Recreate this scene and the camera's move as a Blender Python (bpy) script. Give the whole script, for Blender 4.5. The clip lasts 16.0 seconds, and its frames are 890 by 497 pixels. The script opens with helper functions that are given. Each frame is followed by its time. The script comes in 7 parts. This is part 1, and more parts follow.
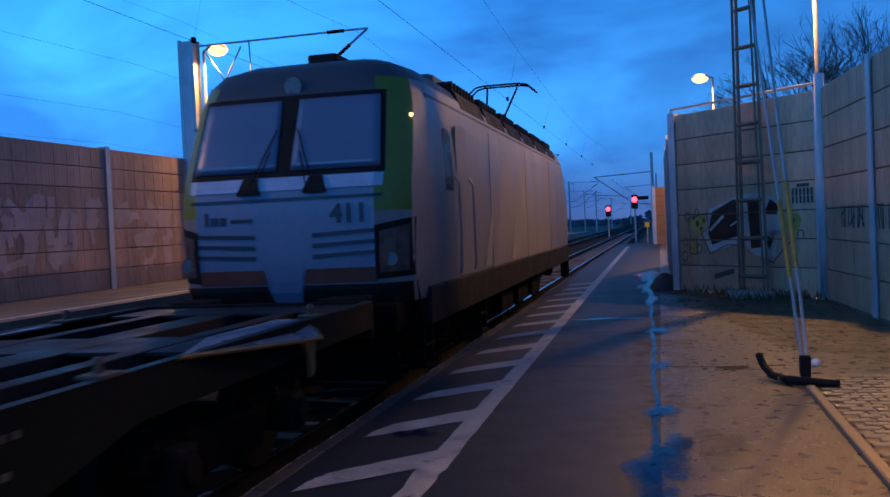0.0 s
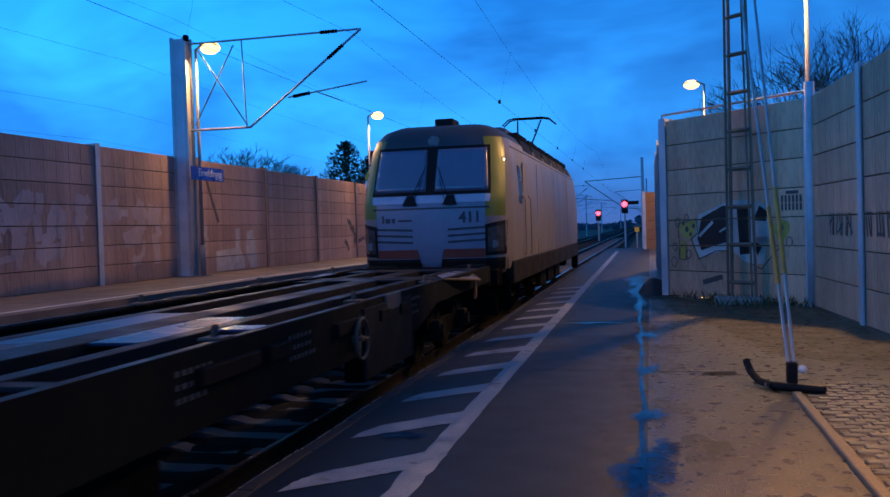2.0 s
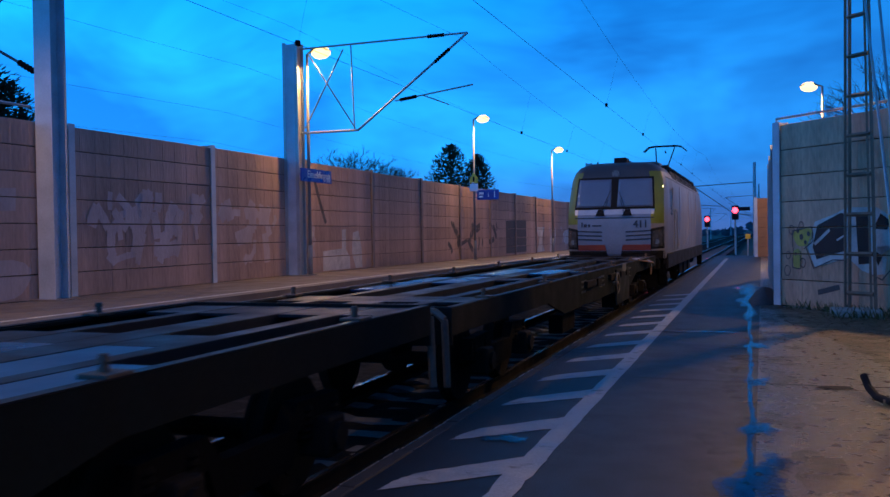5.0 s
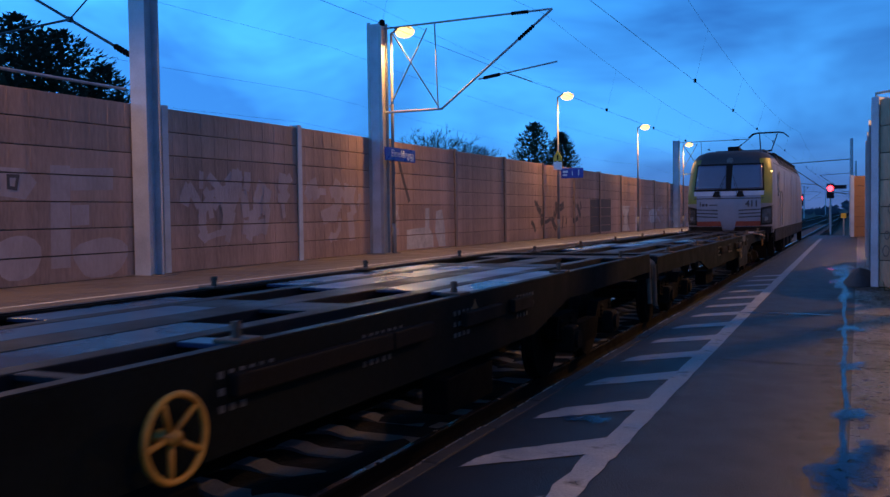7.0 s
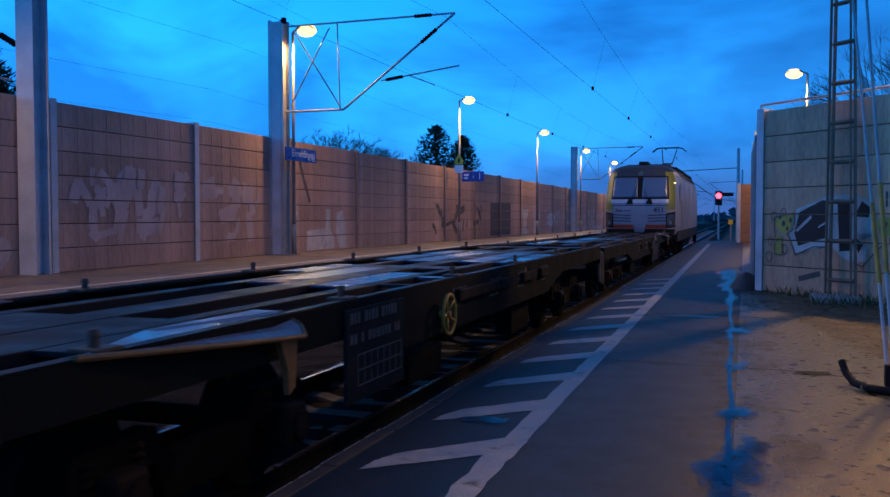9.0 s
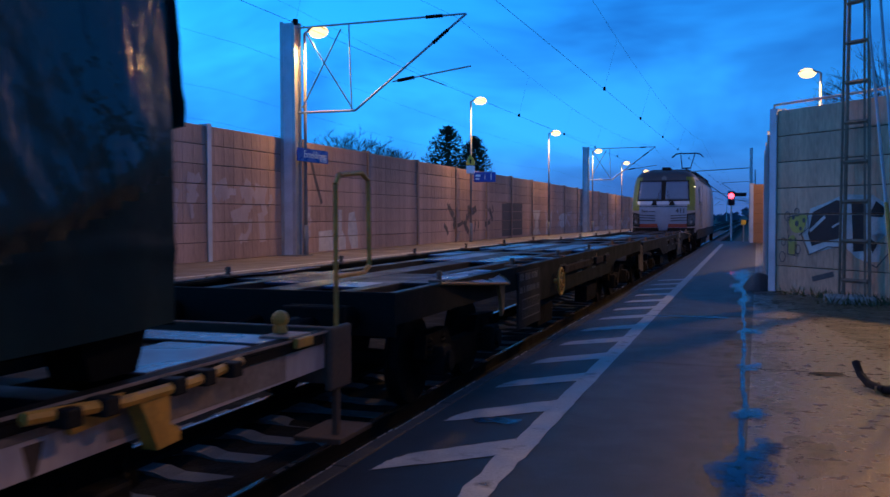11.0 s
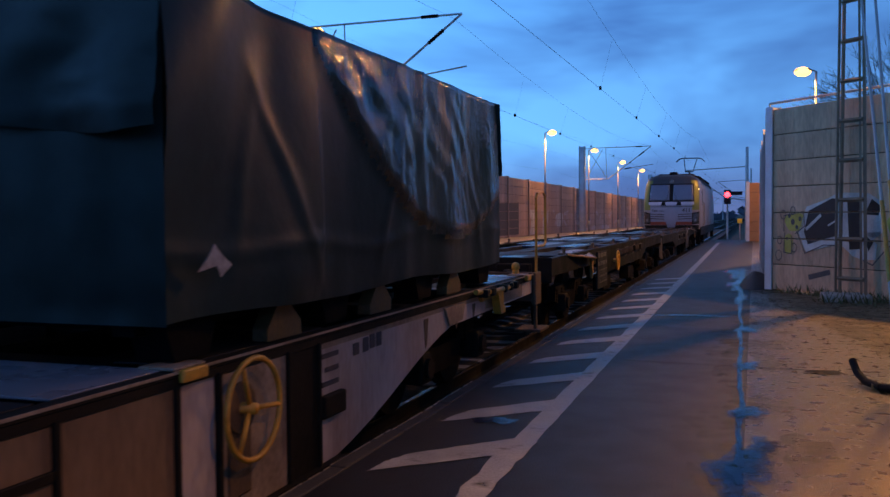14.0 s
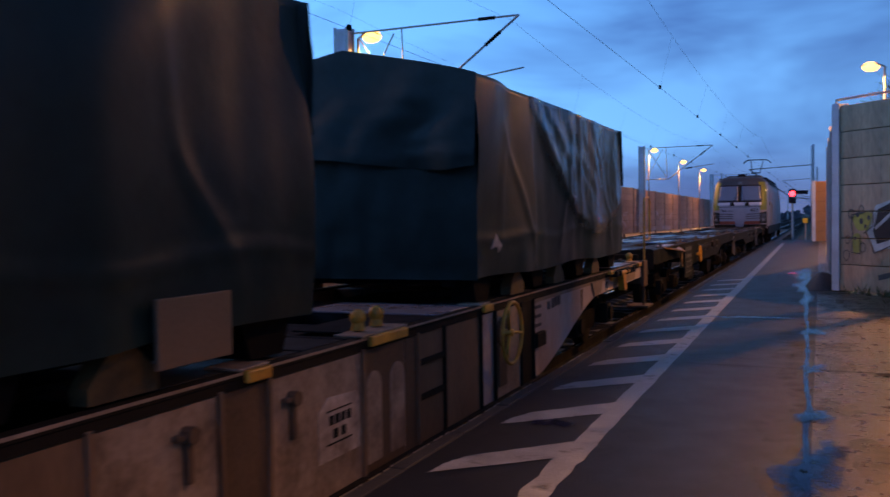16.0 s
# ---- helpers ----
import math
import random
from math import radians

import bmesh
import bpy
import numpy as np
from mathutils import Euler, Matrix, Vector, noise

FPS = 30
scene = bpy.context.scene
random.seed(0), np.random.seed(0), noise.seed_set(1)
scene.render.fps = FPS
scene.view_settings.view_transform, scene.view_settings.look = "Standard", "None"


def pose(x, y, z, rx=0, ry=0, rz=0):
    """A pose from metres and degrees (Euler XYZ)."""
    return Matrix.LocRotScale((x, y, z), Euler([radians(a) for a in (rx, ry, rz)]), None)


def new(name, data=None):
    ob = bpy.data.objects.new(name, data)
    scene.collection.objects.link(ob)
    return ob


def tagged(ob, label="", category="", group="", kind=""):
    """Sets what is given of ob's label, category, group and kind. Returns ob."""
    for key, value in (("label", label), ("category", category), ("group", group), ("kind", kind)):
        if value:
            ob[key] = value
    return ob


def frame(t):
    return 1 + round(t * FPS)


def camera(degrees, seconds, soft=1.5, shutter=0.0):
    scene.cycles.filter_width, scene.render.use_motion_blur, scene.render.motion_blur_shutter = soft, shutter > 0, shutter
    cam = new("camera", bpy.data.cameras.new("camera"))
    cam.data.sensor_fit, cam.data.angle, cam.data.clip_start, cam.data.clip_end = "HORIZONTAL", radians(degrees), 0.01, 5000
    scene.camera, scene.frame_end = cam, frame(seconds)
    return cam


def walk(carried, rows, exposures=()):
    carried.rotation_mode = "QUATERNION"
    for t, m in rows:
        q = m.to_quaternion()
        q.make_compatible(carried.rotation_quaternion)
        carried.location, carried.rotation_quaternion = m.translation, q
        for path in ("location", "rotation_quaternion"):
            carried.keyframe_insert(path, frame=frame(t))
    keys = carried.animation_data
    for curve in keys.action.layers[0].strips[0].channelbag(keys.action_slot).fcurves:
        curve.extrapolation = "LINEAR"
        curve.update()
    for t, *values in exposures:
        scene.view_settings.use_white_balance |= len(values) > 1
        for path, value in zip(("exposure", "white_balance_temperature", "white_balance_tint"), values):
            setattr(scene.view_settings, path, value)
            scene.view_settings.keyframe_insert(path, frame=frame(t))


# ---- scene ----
cam = camera(52.5, 16.0, soft=1.5, shutter=0.5)
PATH = [
    (0.0, pose(0, 0, 1.55, 88.60, 2.56, 13.40)),
    (0.5, pose(0, 0, 1.55, 88.61, 2.53, 13.86)),
    (1.0, pose(0, 0, 1.55, 88.65, 1.83, 13.58)),
    (1.5, pose(0, 0, 1.55, 88.67, 1.66, 12.62)),
    (2.0, pose(0, 0, 1.55, 88.70, 1.73, 12.78)),
    (2.5, pose(0, 0, 1.55, 88.82, 1.94, 16.96)),
    (3.0, pose(0, 0, 1.55, 88.87, 1.96, 19.57)),
    (3.5, pose(0, 0, 1.55, 88.94, 1.61, 19.92)),
    (6.0, pose(0, 0, 1.55, 89.09, 0.44, 19.05)),
    (6.5, pose(0, 0, 1.55, 88.56, 0.69, 23.47)),
    (7.0, pose(0, 0, 1.55, 87.78, 0.80, 24.60)),
    (7.5, pose(0, 0, 1.55, 87.71, 0.38, 22.44)),
    (8.0, pose(0, 0, 1.55, 87.82, -0.01, 19.23)),
    (10.5, pose(0, 0, 1.55, 87.87, 0.03, 18.10)),
    (11.0, pose(0, 0, 1.55, 87.90, 0.11, 19.08)),
    (11.5, pose(0, 0, 1.55, 87.90, 0.19, 20.19)),
    (12.0, pose(0, 0, 1.55, 87.90, 0.10, 20.37)),
    (12.5, pose(0, 0, 1.55, 87.91, -0.02, 19.84)),
    (13.0, pose(0, 0, 1.55, 87.93, -0.15, 18.93)),
    (13.5, pose(0, 0, 1.55, 87.90, 0.28, 18.86)),
    (14.0, pose(0, 0, 1.55, 87.91, 0.40, 18.86)),
    (14.5, pose(0, 0, 1.55, 87.90, 0.19, 18.90)),
    (15.0, pose(0, 0, 1.55, 88.02, 0.60, 18.96)),
    (15.5, pose(0, 0, 1.55, 88.04, 0.73, 19.95)),
    (16.0, pose(0, 0, 1.55, 88.08, 0.85, 22.54)),
]
# the clip's own camera drifts in its white balance
TINTS = [
    (0.0, -0.08, 6900, 17), (2.0, -0.10, 6300, 14), (3.5, -0.14, 6100, 11), (6.3, -0.14, 6000, 9), (6.8, -0.10, 7400, 17), (7.3, -0.10, 7300, 17), (7.8, -0.14, 6300, 11),
    (10.5, -0.10, 6100, 10), (11.2, -0.08, 6500, 14), (12.0, 0.03, 8500, 23), (12.5, 0.03, 8700, 24), (13.6, 0.05, 9000, 25), (14.4, 0.20, 10400, 30), (15.0, 0.14, 9700, 27), (15.5, 0.10, 9300, 27), (16.0, 0.16, 10900, 33),
]
walk(cam, PATH, TINTS)

# ---- world and lamps ----
RAIL = -0.38          # top of the rails below the near platform
FAR = 0.38            # the far platform lies higher
TRACK_X = -4.15
WALL_TOP = 3.62
LAMP_COLOUR = (1.0, 0.54, 0.16)


def sky():
    w = bpy.data.worlds.new("dusk_sky")
    scene.world = w
    w.use_nodes = True
    nt = w.node_tree
    nt.nodes.clear()
    N = nt.nodes.new
    L = nt.links.new
    co = N("ShaderNodeTexCoord")
    sep = N("ShaderNodeSeparateXYZ")
    L(co.outputs["Generated"], sep.inputs[0])
    ramp = N("ShaderNodeValToRGB")
    ramp.color_ramp.elements[0].position = 0.0
    ramp.color_ramp.elements[0].color = (0.060, 0.185, 0.54, 1)
    ramp.color_ramp.elements[1].position = 1.0
    ramp.color_ramp.elements[1].color = (0.010, 0.062, 0.22, 1)
    e = ramp.color_ramp.elements.new(0.08)
    e.color = (0.030, 0.33, 0.98, 1)
    e = ramp.color_ramp.elements.new(0.26)
    e.color = (0.014, 0.26, 0.88, 1)
    e = ramp.color_ramp.elements.new(0.46)
    e.color = (0.012, 0.120, 0.40, 1)
    L(sep.outputs["Z"], ramp.inputs[0])
    # soft clouds, drawn out along the horizon
    mp = N("ShaderNodeMapping")
    mp.inputs["Scale"].default_value = (1.9, 1.9, 4.4)
    mp.inputs["Location"].default_value = (0.35, 0.1, 0.2)
    L(co.outputs["Generated"], mp.inputs[0])
    nz = N("ShaderNodeTexNoise")
    nz.inputs["Scale"].default_value = 1.9
    nz.inputs["Detail"].default_value = 4
    nz.inputs["Roughness"].default_value = 0.54
    nz.inputs["Distortion"].default_value = 0.4
    L(mp.outputs[0], nz.inputs["Vector"])
    cr = N("ShaderNodeValToRGB")
    cr.color_ramp.elements[0].position = 0.36
    cr.color_ramp.elements[0].color = (0.69, 0.66, 0.73, 1)
    cr.color_ramp.elements[1].position = 0.62
    cr.color_ramp.elements[1].color = (1.46, 1.50, 1.34, 1)
    L(nz.outputs["Fac"], cr.inputs[0])
    # the west, to the left of the line, is brighter
    west = N("ShaderNodeMapRange")
    west.inputs["From Min"].default_value = -0.75
    west.inputs["From Max"].default_value = 0.15
    west.inputs["To Min"].default_value = 1.68
    west.inputs["To Max"].default_value = 0.76
    L(sep.outputs["X"], west.inputs[0])
    m1 = N("ShaderNodeMix")
    m1.data_type, m1.blend_type = "RGBA", "MULTIPLY"
    m1.inputs[0].default_value = 1
    L(ramp.outputs[0], m1.inputs[6])
    L(cr.outputs[0], m1.inputs[7])
    bg = N("ShaderNodeBackground")
    east = N("ShaderNodeMapRange")
    east.inputs["From Min"].default_value = -0.40
    east.inputs["From Max"].default_value = 0.25
    L(sep.outputs["X"], east.inputs[0])
    violet = N("ShaderNodeMix")
    violet.data_type, violet.blend_type = "RGBA", "MULTIPLY"
    violet.inputs[7].default_value = (1.42, 0.94, 1.03, 1)
    L(east.outputs[0], violet.inputs[0])
    L(m1.outputs[2], violet.inputs[6])
    L(violet.outputs[2], bg.inputs[0])
    mul = N("ShaderNodeMath")
    mul.operation = "MULTIPLY"
    south = N("ShaderNodeMapRange")
    south.inputs["From Min"].default_value = -0.9
    south.inputs["From Max"].default_value = 0.3
    south.inputs["To Min"].default_value = 1.9
    south.inputs["To Max"].default_value = 1.0
    L(sep.outputs["Y"], south.inputs[0])
    L(south.outputs[0], mul.inputs[1])
    L(west.outputs[0], mul.inputs[0])
    L(mul.outputs[0], bg.inputs[1])
    out = N("ShaderNodeOutputWorld")
    L(bg.outputs[0], out.inputs[0])


sky()


def lamp_light(x, y, z, watts, cone=165, name="lamp_glow"):
    d = bpy.data.lights.new(name, "SPOT")
    d.energy, d.color, d.shadow_soft_size = watts, LAMP_COLOUR, 0.10
    d.spot_size, d.spot_blend = radians(cone), 0.35 if cone > 150 else 1.0
    ob = new(name, d)
    ob.matrix_world = pose(x, y, z)
    return ob


# ---- materials ----
def mat(name, colour, rough=0.6, metal=0.0, vary=0.25, scale=4.0, fine=40.0, bump=0.15, stretch=(1, 1, 1), wet=0.0, random_piece=0.0, stain=None, spec=0.5, gloss_vary=0.12):
    m = bpy.data.materials.new(name)
    m.use_nodes = True
    nt = m.node_tree
    N, L = nt.nodes.new, nt.links.new
    b = nt.nodes["Principled BSDF"]
    b.inputs["Metallic"].default_value = metal
    b.inputs["Specular IOR Level"].default_value = spec
    co = N("ShaderNodeTexCoord")
    mp = N("ShaderNodeMapping")
    mp.inputs["Scale"].default_value = stretch
    L(co.outputs["Object"], mp.inputs[0])
    big = N("ShaderNodeTexNoise")
    big.inputs["Scale"].default_value = scale
    big.inputs["Detail"].default_value = 5
    L(mp.outputs[0], big.inputs["Vector"])
    small = N("ShaderNodeTexNoise")
    small.inputs["Scale"].default_value = fine
    small.inputs["Detail"].default_value = 4
    L(mp.outputs[0], small.inputs["Vector"])
    add = N("ShaderNodeMath")
    add.operation = "MULTIPLY_ADD"
    add.inputs[1].default_value = 0.45
    L(small.outputs["Fac"], add.inputs[0])
    L(big.outputs["Fac"], add.inputs[2])
    ramp = N("ShaderNodeValToRGB")
    ramp.color_ramp.elements[0].position = 0.48
    ramp.color_ramp.elements[1].position = 0.98
    lo = stain if stain else [c * (1 - vary) for c in colour]
    ramp.color_ramp.elements[0].color = (*lo, 1)
    ramp.color_ramp.elements[1].color = (*[min(1, c * (1 + vary)) for c in colour], 1)
    if random_piece:
        oi = N("ShaderNodeObjectInfo")
        off = N("ShaderNodeMath")
        off.operation = "MULTIPLY_ADD"
        off.inputs[1].default_value = random_piece
        L(oi.outputs["Random"], off.inputs[0])
        L(add.outputs[0], off.inputs[2])
        sub = N("ShaderNodeMath")
        sub.operation = "SUBTRACT"
        sub.inputs[1].default_value = random_piece / 2
        L(off.outputs[0], sub.inputs[0])
        L(sub.outputs[0], ramp.inputs[0])
    else:
        L(add.outputs[0], ramp.inputs[0])
    L(ramp.outputs[0], b.inputs["Base Color"])
    rr = N("ShaderNodeMapRange")
    rr.inputs["From Min"].default_value = 0.35
    rr.inputs["From Max"].default_value = 0.68
    rr.inputs["To Min"].default_value = max(0.03, rough - gloss_vary - wet)
    rr.inputs["To Max"].default_value = min(1, rough + gloss_vary)
    L(big.outputs["Fac"], rr.inputs[0])
    L(rr.outputs[0], b.inputs["Roughness"])
    if bump:
        bp = N("ShaderNodeBump")
        bp.inputs["Strength"].default_value = bump
        bp.inputs["Distance"].default_value = 0.02
        L(small.outputs["Fac"], bp.inputs["Height"])
        L(bp.outputs[0], b.inputs["Normal"])
    return m


def glow(name, colour, strength):
    m = bpy.data.materials.new(name)
    m.use_nodes = True
    b = m.node_tree.nodes["Principled BSDF"]
    b.inputs["Base Color"].default_value = (*colour, 1)
    b.inputs["Emission Color"].default_value = (*colour, 1)
    b.inputs["Emission Strength"].default_value = strength
    return m


M_ASPHALT = mat("wet_asphalt", (0.009, 0.0085, 0.0105), 0.50, vary=0.3, scale=3.0, fine=90, bump=0.32, wet=0.0, spec=0.26, gloss_vary=0.035)
M_PAVE = mat("worn_sandy_paving", (0.165, 0.112, 0.043), 0.36, vary=0.4, scale=9, fine=95, bump=0.95, wet=0.06, spec=0.8, stain=(0.092, 0.061, 0.025), gloss_vary=0.06)
# the water's blue base colour paints in the reflected sky
M_PUDDLE = mat("sky_blue_puddle_water", (0.002, 0.006, 0.045), 0.15, vary=0.2, scale=3, fine=14, bump=0, spec=0.26)


def wear_into(m, colour, x0, x1):
    """Let a surface wear into another colour across a ragged seam."""
    nt = m.node_tree
    N, L = nt.nodes.new, nt.links.new
    b = nt.nodes["Principled BSDF"]
    was = b.inputs["Base Color"].links[0].from_socket
    co, sep, nz, add, mr, mix = N("ShaderNodeTexCoord"), N("ShaderNodeSeparateXYZ"), N("ShaderNodeTexNoise"), N("ShaderNodeMath"), N("ShaderNodeMapRange"), N("ShaderNodeMix")
    nz.inputs["Scale"].default_value, nz.inputs["Detail"].default_value, nz.inputs["Roughness"].default_value = 2.6, 8, 0.62
    L(co.outputs["Object"], sep.inputs[0])
    L(co.outputs["Object"], nz.inputs["Vector"])
    add.operation = "MULTIPLY_ADD"
    add.inputs[1].default_value = 0.7
    L(nz.outputs["Fac"], add.inputs[0])
    L(sep.outputs["X"], add.inputs[2])
    mr.inputs["From Min"].default_value, mr.inputs["From Max"].default_value = x0 + 0.35, x1 + 0.35
    L(add.outputs[0], mr.inputs[0])
    mix.data_type = "RGBA"
    mix.inputs[6].default_value = (*colour, 1)
    L(mr.outputs[0], mix.inputs[0])
    L(was, mix.inputs[7])
    L(mix.outputs[2], b.inputs["Base Color"])


wear_into(M_PAVE, (0.040, 0.032, 0.028), -0.12, 0.55)


def thin_out(m, scale, lo, hi):
    """Let a thin layer break up into patches over what lies below it."""
    nt = m.node_tree
    N, L = nt.nodes.new, nt.links.new
    co, nz, mr = N("ShaderNodeTexCoord"), N("ShaderNodeTexNoise"), N("ShaderNodeMapRange")
    nz.inputs["Scale"].default_value, nz.inputs["Detail"].default_value = scale, 6
    mr.inputs["From Min"].default_value, mr.inputs["From Max"].default_value = lo, hi
    L(co.outputs["Object"], nz.inputs["Vector"])
    L(nz.outputs["Fac"], mr.inputs[0])
    L(mr.outputs[0], nt.nodes["Principled BSDF"].inputs["Alpha"])


# blue specular tint deepens the painted sky reflection in the puddles
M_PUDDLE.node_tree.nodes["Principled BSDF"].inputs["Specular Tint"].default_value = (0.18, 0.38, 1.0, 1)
thin_out(M_PUDDLE, 13.0, 0.28, 0.95)
M_WHITE = mat("worn_road_paint", (0.25, 0.25, 0.255), 0.55, vary=0.45, scale=4, fine=55, bump=0.25, wet=0.1)
thin_out(M_WHITE, 5.0, 0.18, 0.40)
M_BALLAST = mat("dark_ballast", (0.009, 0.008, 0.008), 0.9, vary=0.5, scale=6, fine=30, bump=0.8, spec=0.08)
M_CONCRETE = mat("concrete", (0.30, 0.28, 0.26), 0.75, vary=0.3, scale=2, fine=30, bump=0.3)
M_EDGE = mat("grimy_edge_stone", (0.034, 0.032, 0.032), 0.7, vary=0.4, scale=3, fine=40, bump=0.3, spec=0.25)
# lighter warm tone paints the lamp glint along the platform edge
M_EDGE_GLINT = mat("warm_edge_glint", (0.10, 0.075, 0.05), 0.32, vary=0.4, scale=6, fine=40, bump=0.1, spec=0.7)
M_LAMPPOST = mat("dull_lamp_post_paint", (0.19, 0.19, 0.20), 0.55, vary=0.25, scale=3, fine=30, bump=0.08)
M_MAST = mat("weathered_brown_mast_paint", (0.19, 0.115, 0.075), 0.65, vary=0.35, scale=5, fine=30, bump=0.15)
M_KERB = mat("worn_brown_kerb", (0.23, 0.155, 0.088), 0.65, vary=0.4, scale=4, fine=40, bump=0.4)
M_JOINT = mat("dark_joint_filling", (0.02, 0.016, 0.014), 0.9)
M_SLEEPER = mat("concrete_sleeper", (0.14, 0.136, 0.136), 0.8, vary=0.3, scale=3, fine=40, bump=0.3, spec=0.15)
M_RAIL = mat("rusty_rail_side", (0.013, 0.011, 0.010), 0.8, metal=0.0, vary=0.3, bump=0.1, spec=0.1)
M_RAILTOP = mat("polished_rail_head", (0.45, 0.42, 0.40), 0.2, metal=0.95, vary=0.15, bump=0.05)
M_PANEL = mat("wood_concrete_panel", (0.36, 0.232, 0.188), 0.85, vary=0.36, scale=1.1, fine=20, bump=0.4, stretch=(1, 1, 0.22), random_piece=0.16)
M_PANEL_R = mat("grooved_concrete_panel", (0.60, 0.335, 0.215), 0.85, vary=0.42, scale=1.1, fine=22, bump=0.45, stretch=(1, 1, 0.25), random_piece=0.14)
M_POST_BROWN = mat("brown_painted_post", (0.22, 0.15, 0.125), 0.7, vary=0.3, scale=2, fine=25, bump=0.1)
M_PANEL_END = mat("orange_brown_panel", (0.38, 0.165, 0.062), 0.8, vary=0.3, scale=1.5, fine=26, bump=0.5, random_piece=0.1)
M_POST = mat("galvanised_post", (0.46, 0.48, 0.52), 0.5, metal=0.0, vary=0.2, scale=2, fine=25, bump=0.1)
M_STEEL = mat("galvanised_steel", (0.36, 0.37, 0.38), 0.45, metal=0.4, vary=0.2, scale=3, fine=30, bump=0.08)
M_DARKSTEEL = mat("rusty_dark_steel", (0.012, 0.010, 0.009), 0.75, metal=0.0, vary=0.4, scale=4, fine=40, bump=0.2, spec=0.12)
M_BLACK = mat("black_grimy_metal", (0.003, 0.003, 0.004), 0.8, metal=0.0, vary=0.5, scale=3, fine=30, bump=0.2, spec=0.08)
M_DECK = mat("damp_grey_deck_steel", (0.015, 0.0155, 0.019), 0.6, metal=0.0, vary=0.4, scale=1.6, fine=25, bump=0.10, wet=0.05, spec=0.13)
# wet plate; the blue of the mirrored sky is part of its base colour
M_SKYDECK = mat("wet_deck_plate_sky_sheen", (0.022, 0.034, 0.075), 0.34, metal=0.12, vary=0.35, scale=0.8, fine=14, bump=0.05, wet=0.04, spec=0.36)
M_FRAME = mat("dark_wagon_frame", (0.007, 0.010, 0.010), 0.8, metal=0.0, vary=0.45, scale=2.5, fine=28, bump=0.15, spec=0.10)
M_BEIGE = mat("faded_white_wagon_paint", (0.48, 0.405, 0.395), 0.55, vary=0.18, scale=2.0, fine=20, bump=0.08, stretch=(1, 1, 0.35), stain=(0.30, 0.21, 0.19))
M_RUST = mat("rusty_brown_steel", (0.085, 0.05, 0.032), 0.7, vary=0.45, scale=3, fine=30, bump=0.2)
M_YELLOW = mat("worn_yellow_paint", (0.50, 0.24, 0.035), 0.5, vary=0.35, scale=6, fine=40, bump=0.1)
M_TARP = mat("dark_green_tarpaulin", (0.0065, 0.027, 0.027), 0.42, vary=0.35, scale=0.9, fine=9, bump=0.14, spec=0.15)
M_SWAG = mat("shiny_tarpaulin", (0.009, 0.024, 0.023), 0.22, vary=0.3, scale=2.0, fine=9, bump=0.75, wet=0.04, spec=0.50, stretch=(1, 1, 0.5))
M_LOCO = mat("silver_grey_loco_paint", (0.20, 0.182, 0.185), 0.45, vary=0.3, scale=1.2, fine=16, bump=0.04, stretch=(1, 1, 0.4))
# white nose and band paint, with the sky's blue light mixed into both colours
M_LOCO_WHITE = mat("dusk_blued_white_front_paint", (0.13, 0.165, 0.24), 0.42, vary=0.15, scale=2, fine=20, bump=0.03)
M_LOCO_BAND = mat("dusk_blued_white_band_paint", (0.30, 0.36, 0.46), 0.4, vary=0.15, scale=2, fine=20, bump=0.02)
M_LOCO_GREEN = mat("lime_green_loco_paint", (0.13, 0.15, 0.014), 0.45, vary=0.12, scale=2, fine=20, bump=0.03)
M_LOCO_GREY = mat("grey_loco_roof_paint", (0.034, 0.038, 0.046), 0.5, vary=0.2, scale=2, fine=20, bump=0.08)
M_LOCO_STRIPE = mat("blue_black_stripe_paint", (0.012, 0.016, 0.03), 0.4, vary=0.2)
M_LOCO_RED = mat("dull_red_band_paint", (0.15, 0.028, 0.015), 0.5, vary=0.3, scale=3)
M_RUBBER = mat("black_rubber", (0.008, 0.008, 0.009), 0.7, vary=0.3, spec=0.15)
# pale blue base colour stands in for a reflection on the glass
M_SCREEN = mat("windscreen_glass_sky_sheen", (0.080, 0.108, 0.17), 0.22, vary=0.08, scale=0.6, fine=5, bump=0.0, spec=0.9)
M_GRIME = mat("black_brake_grime", (0.014, 0.0125, 0.0115), 0.75, vary=0.5, scale=3, fine=30, bump=0.2, spec=0.15)
M_FLASH = mat("dulled_pale_flash", (0.25, 0.23, 0.23), 0.6, vary=0.4, scale=3, fine=24, bump=0.03)
M_LENSRING = mat("dim_reflector", (0.085, 0.09, 0.095), 0.35, vary=0.3, scale=8, bump=0)
M_LENS = mat("headlamp_glass", (0.045, 0.047, 0.05), 0.16, vary=0.4, scale=8, spec=0.8)
M_BLUE = mat("blue_sign_enamel", (0.015, 0.05, 0.33), 0.35, vary=0.1)
M_LETTER = mat("white_sign_lettering", (0.8, 0.8, 0.8), 0.5, vary=0.05, bump=0)
M_SIGNYEL = mat("yellow_sign_enamel", (0.7, 0.42, 0.03), 0.5, vary=0.1)
M_GRAF_WHITE = mat("white_spray_paint", (0.47, 0.45, 0.43), 0.7, vary=0.3, scale=3, fine=30)
M_GRAF_PALE = mat("faded_pale_spray_paint", (0.42, 0.33, 0.325), 0.85, vary=0.12, scale=2.0, fine=20, bump=0.4, stretch=(1, 1, 0.4), stain=(0.33, 0.25, 0.235))
M_GRAF_BLACK = mat("black_spray_paint", (0.012, 0.012, 0.014), 0.6, vary=0.3)
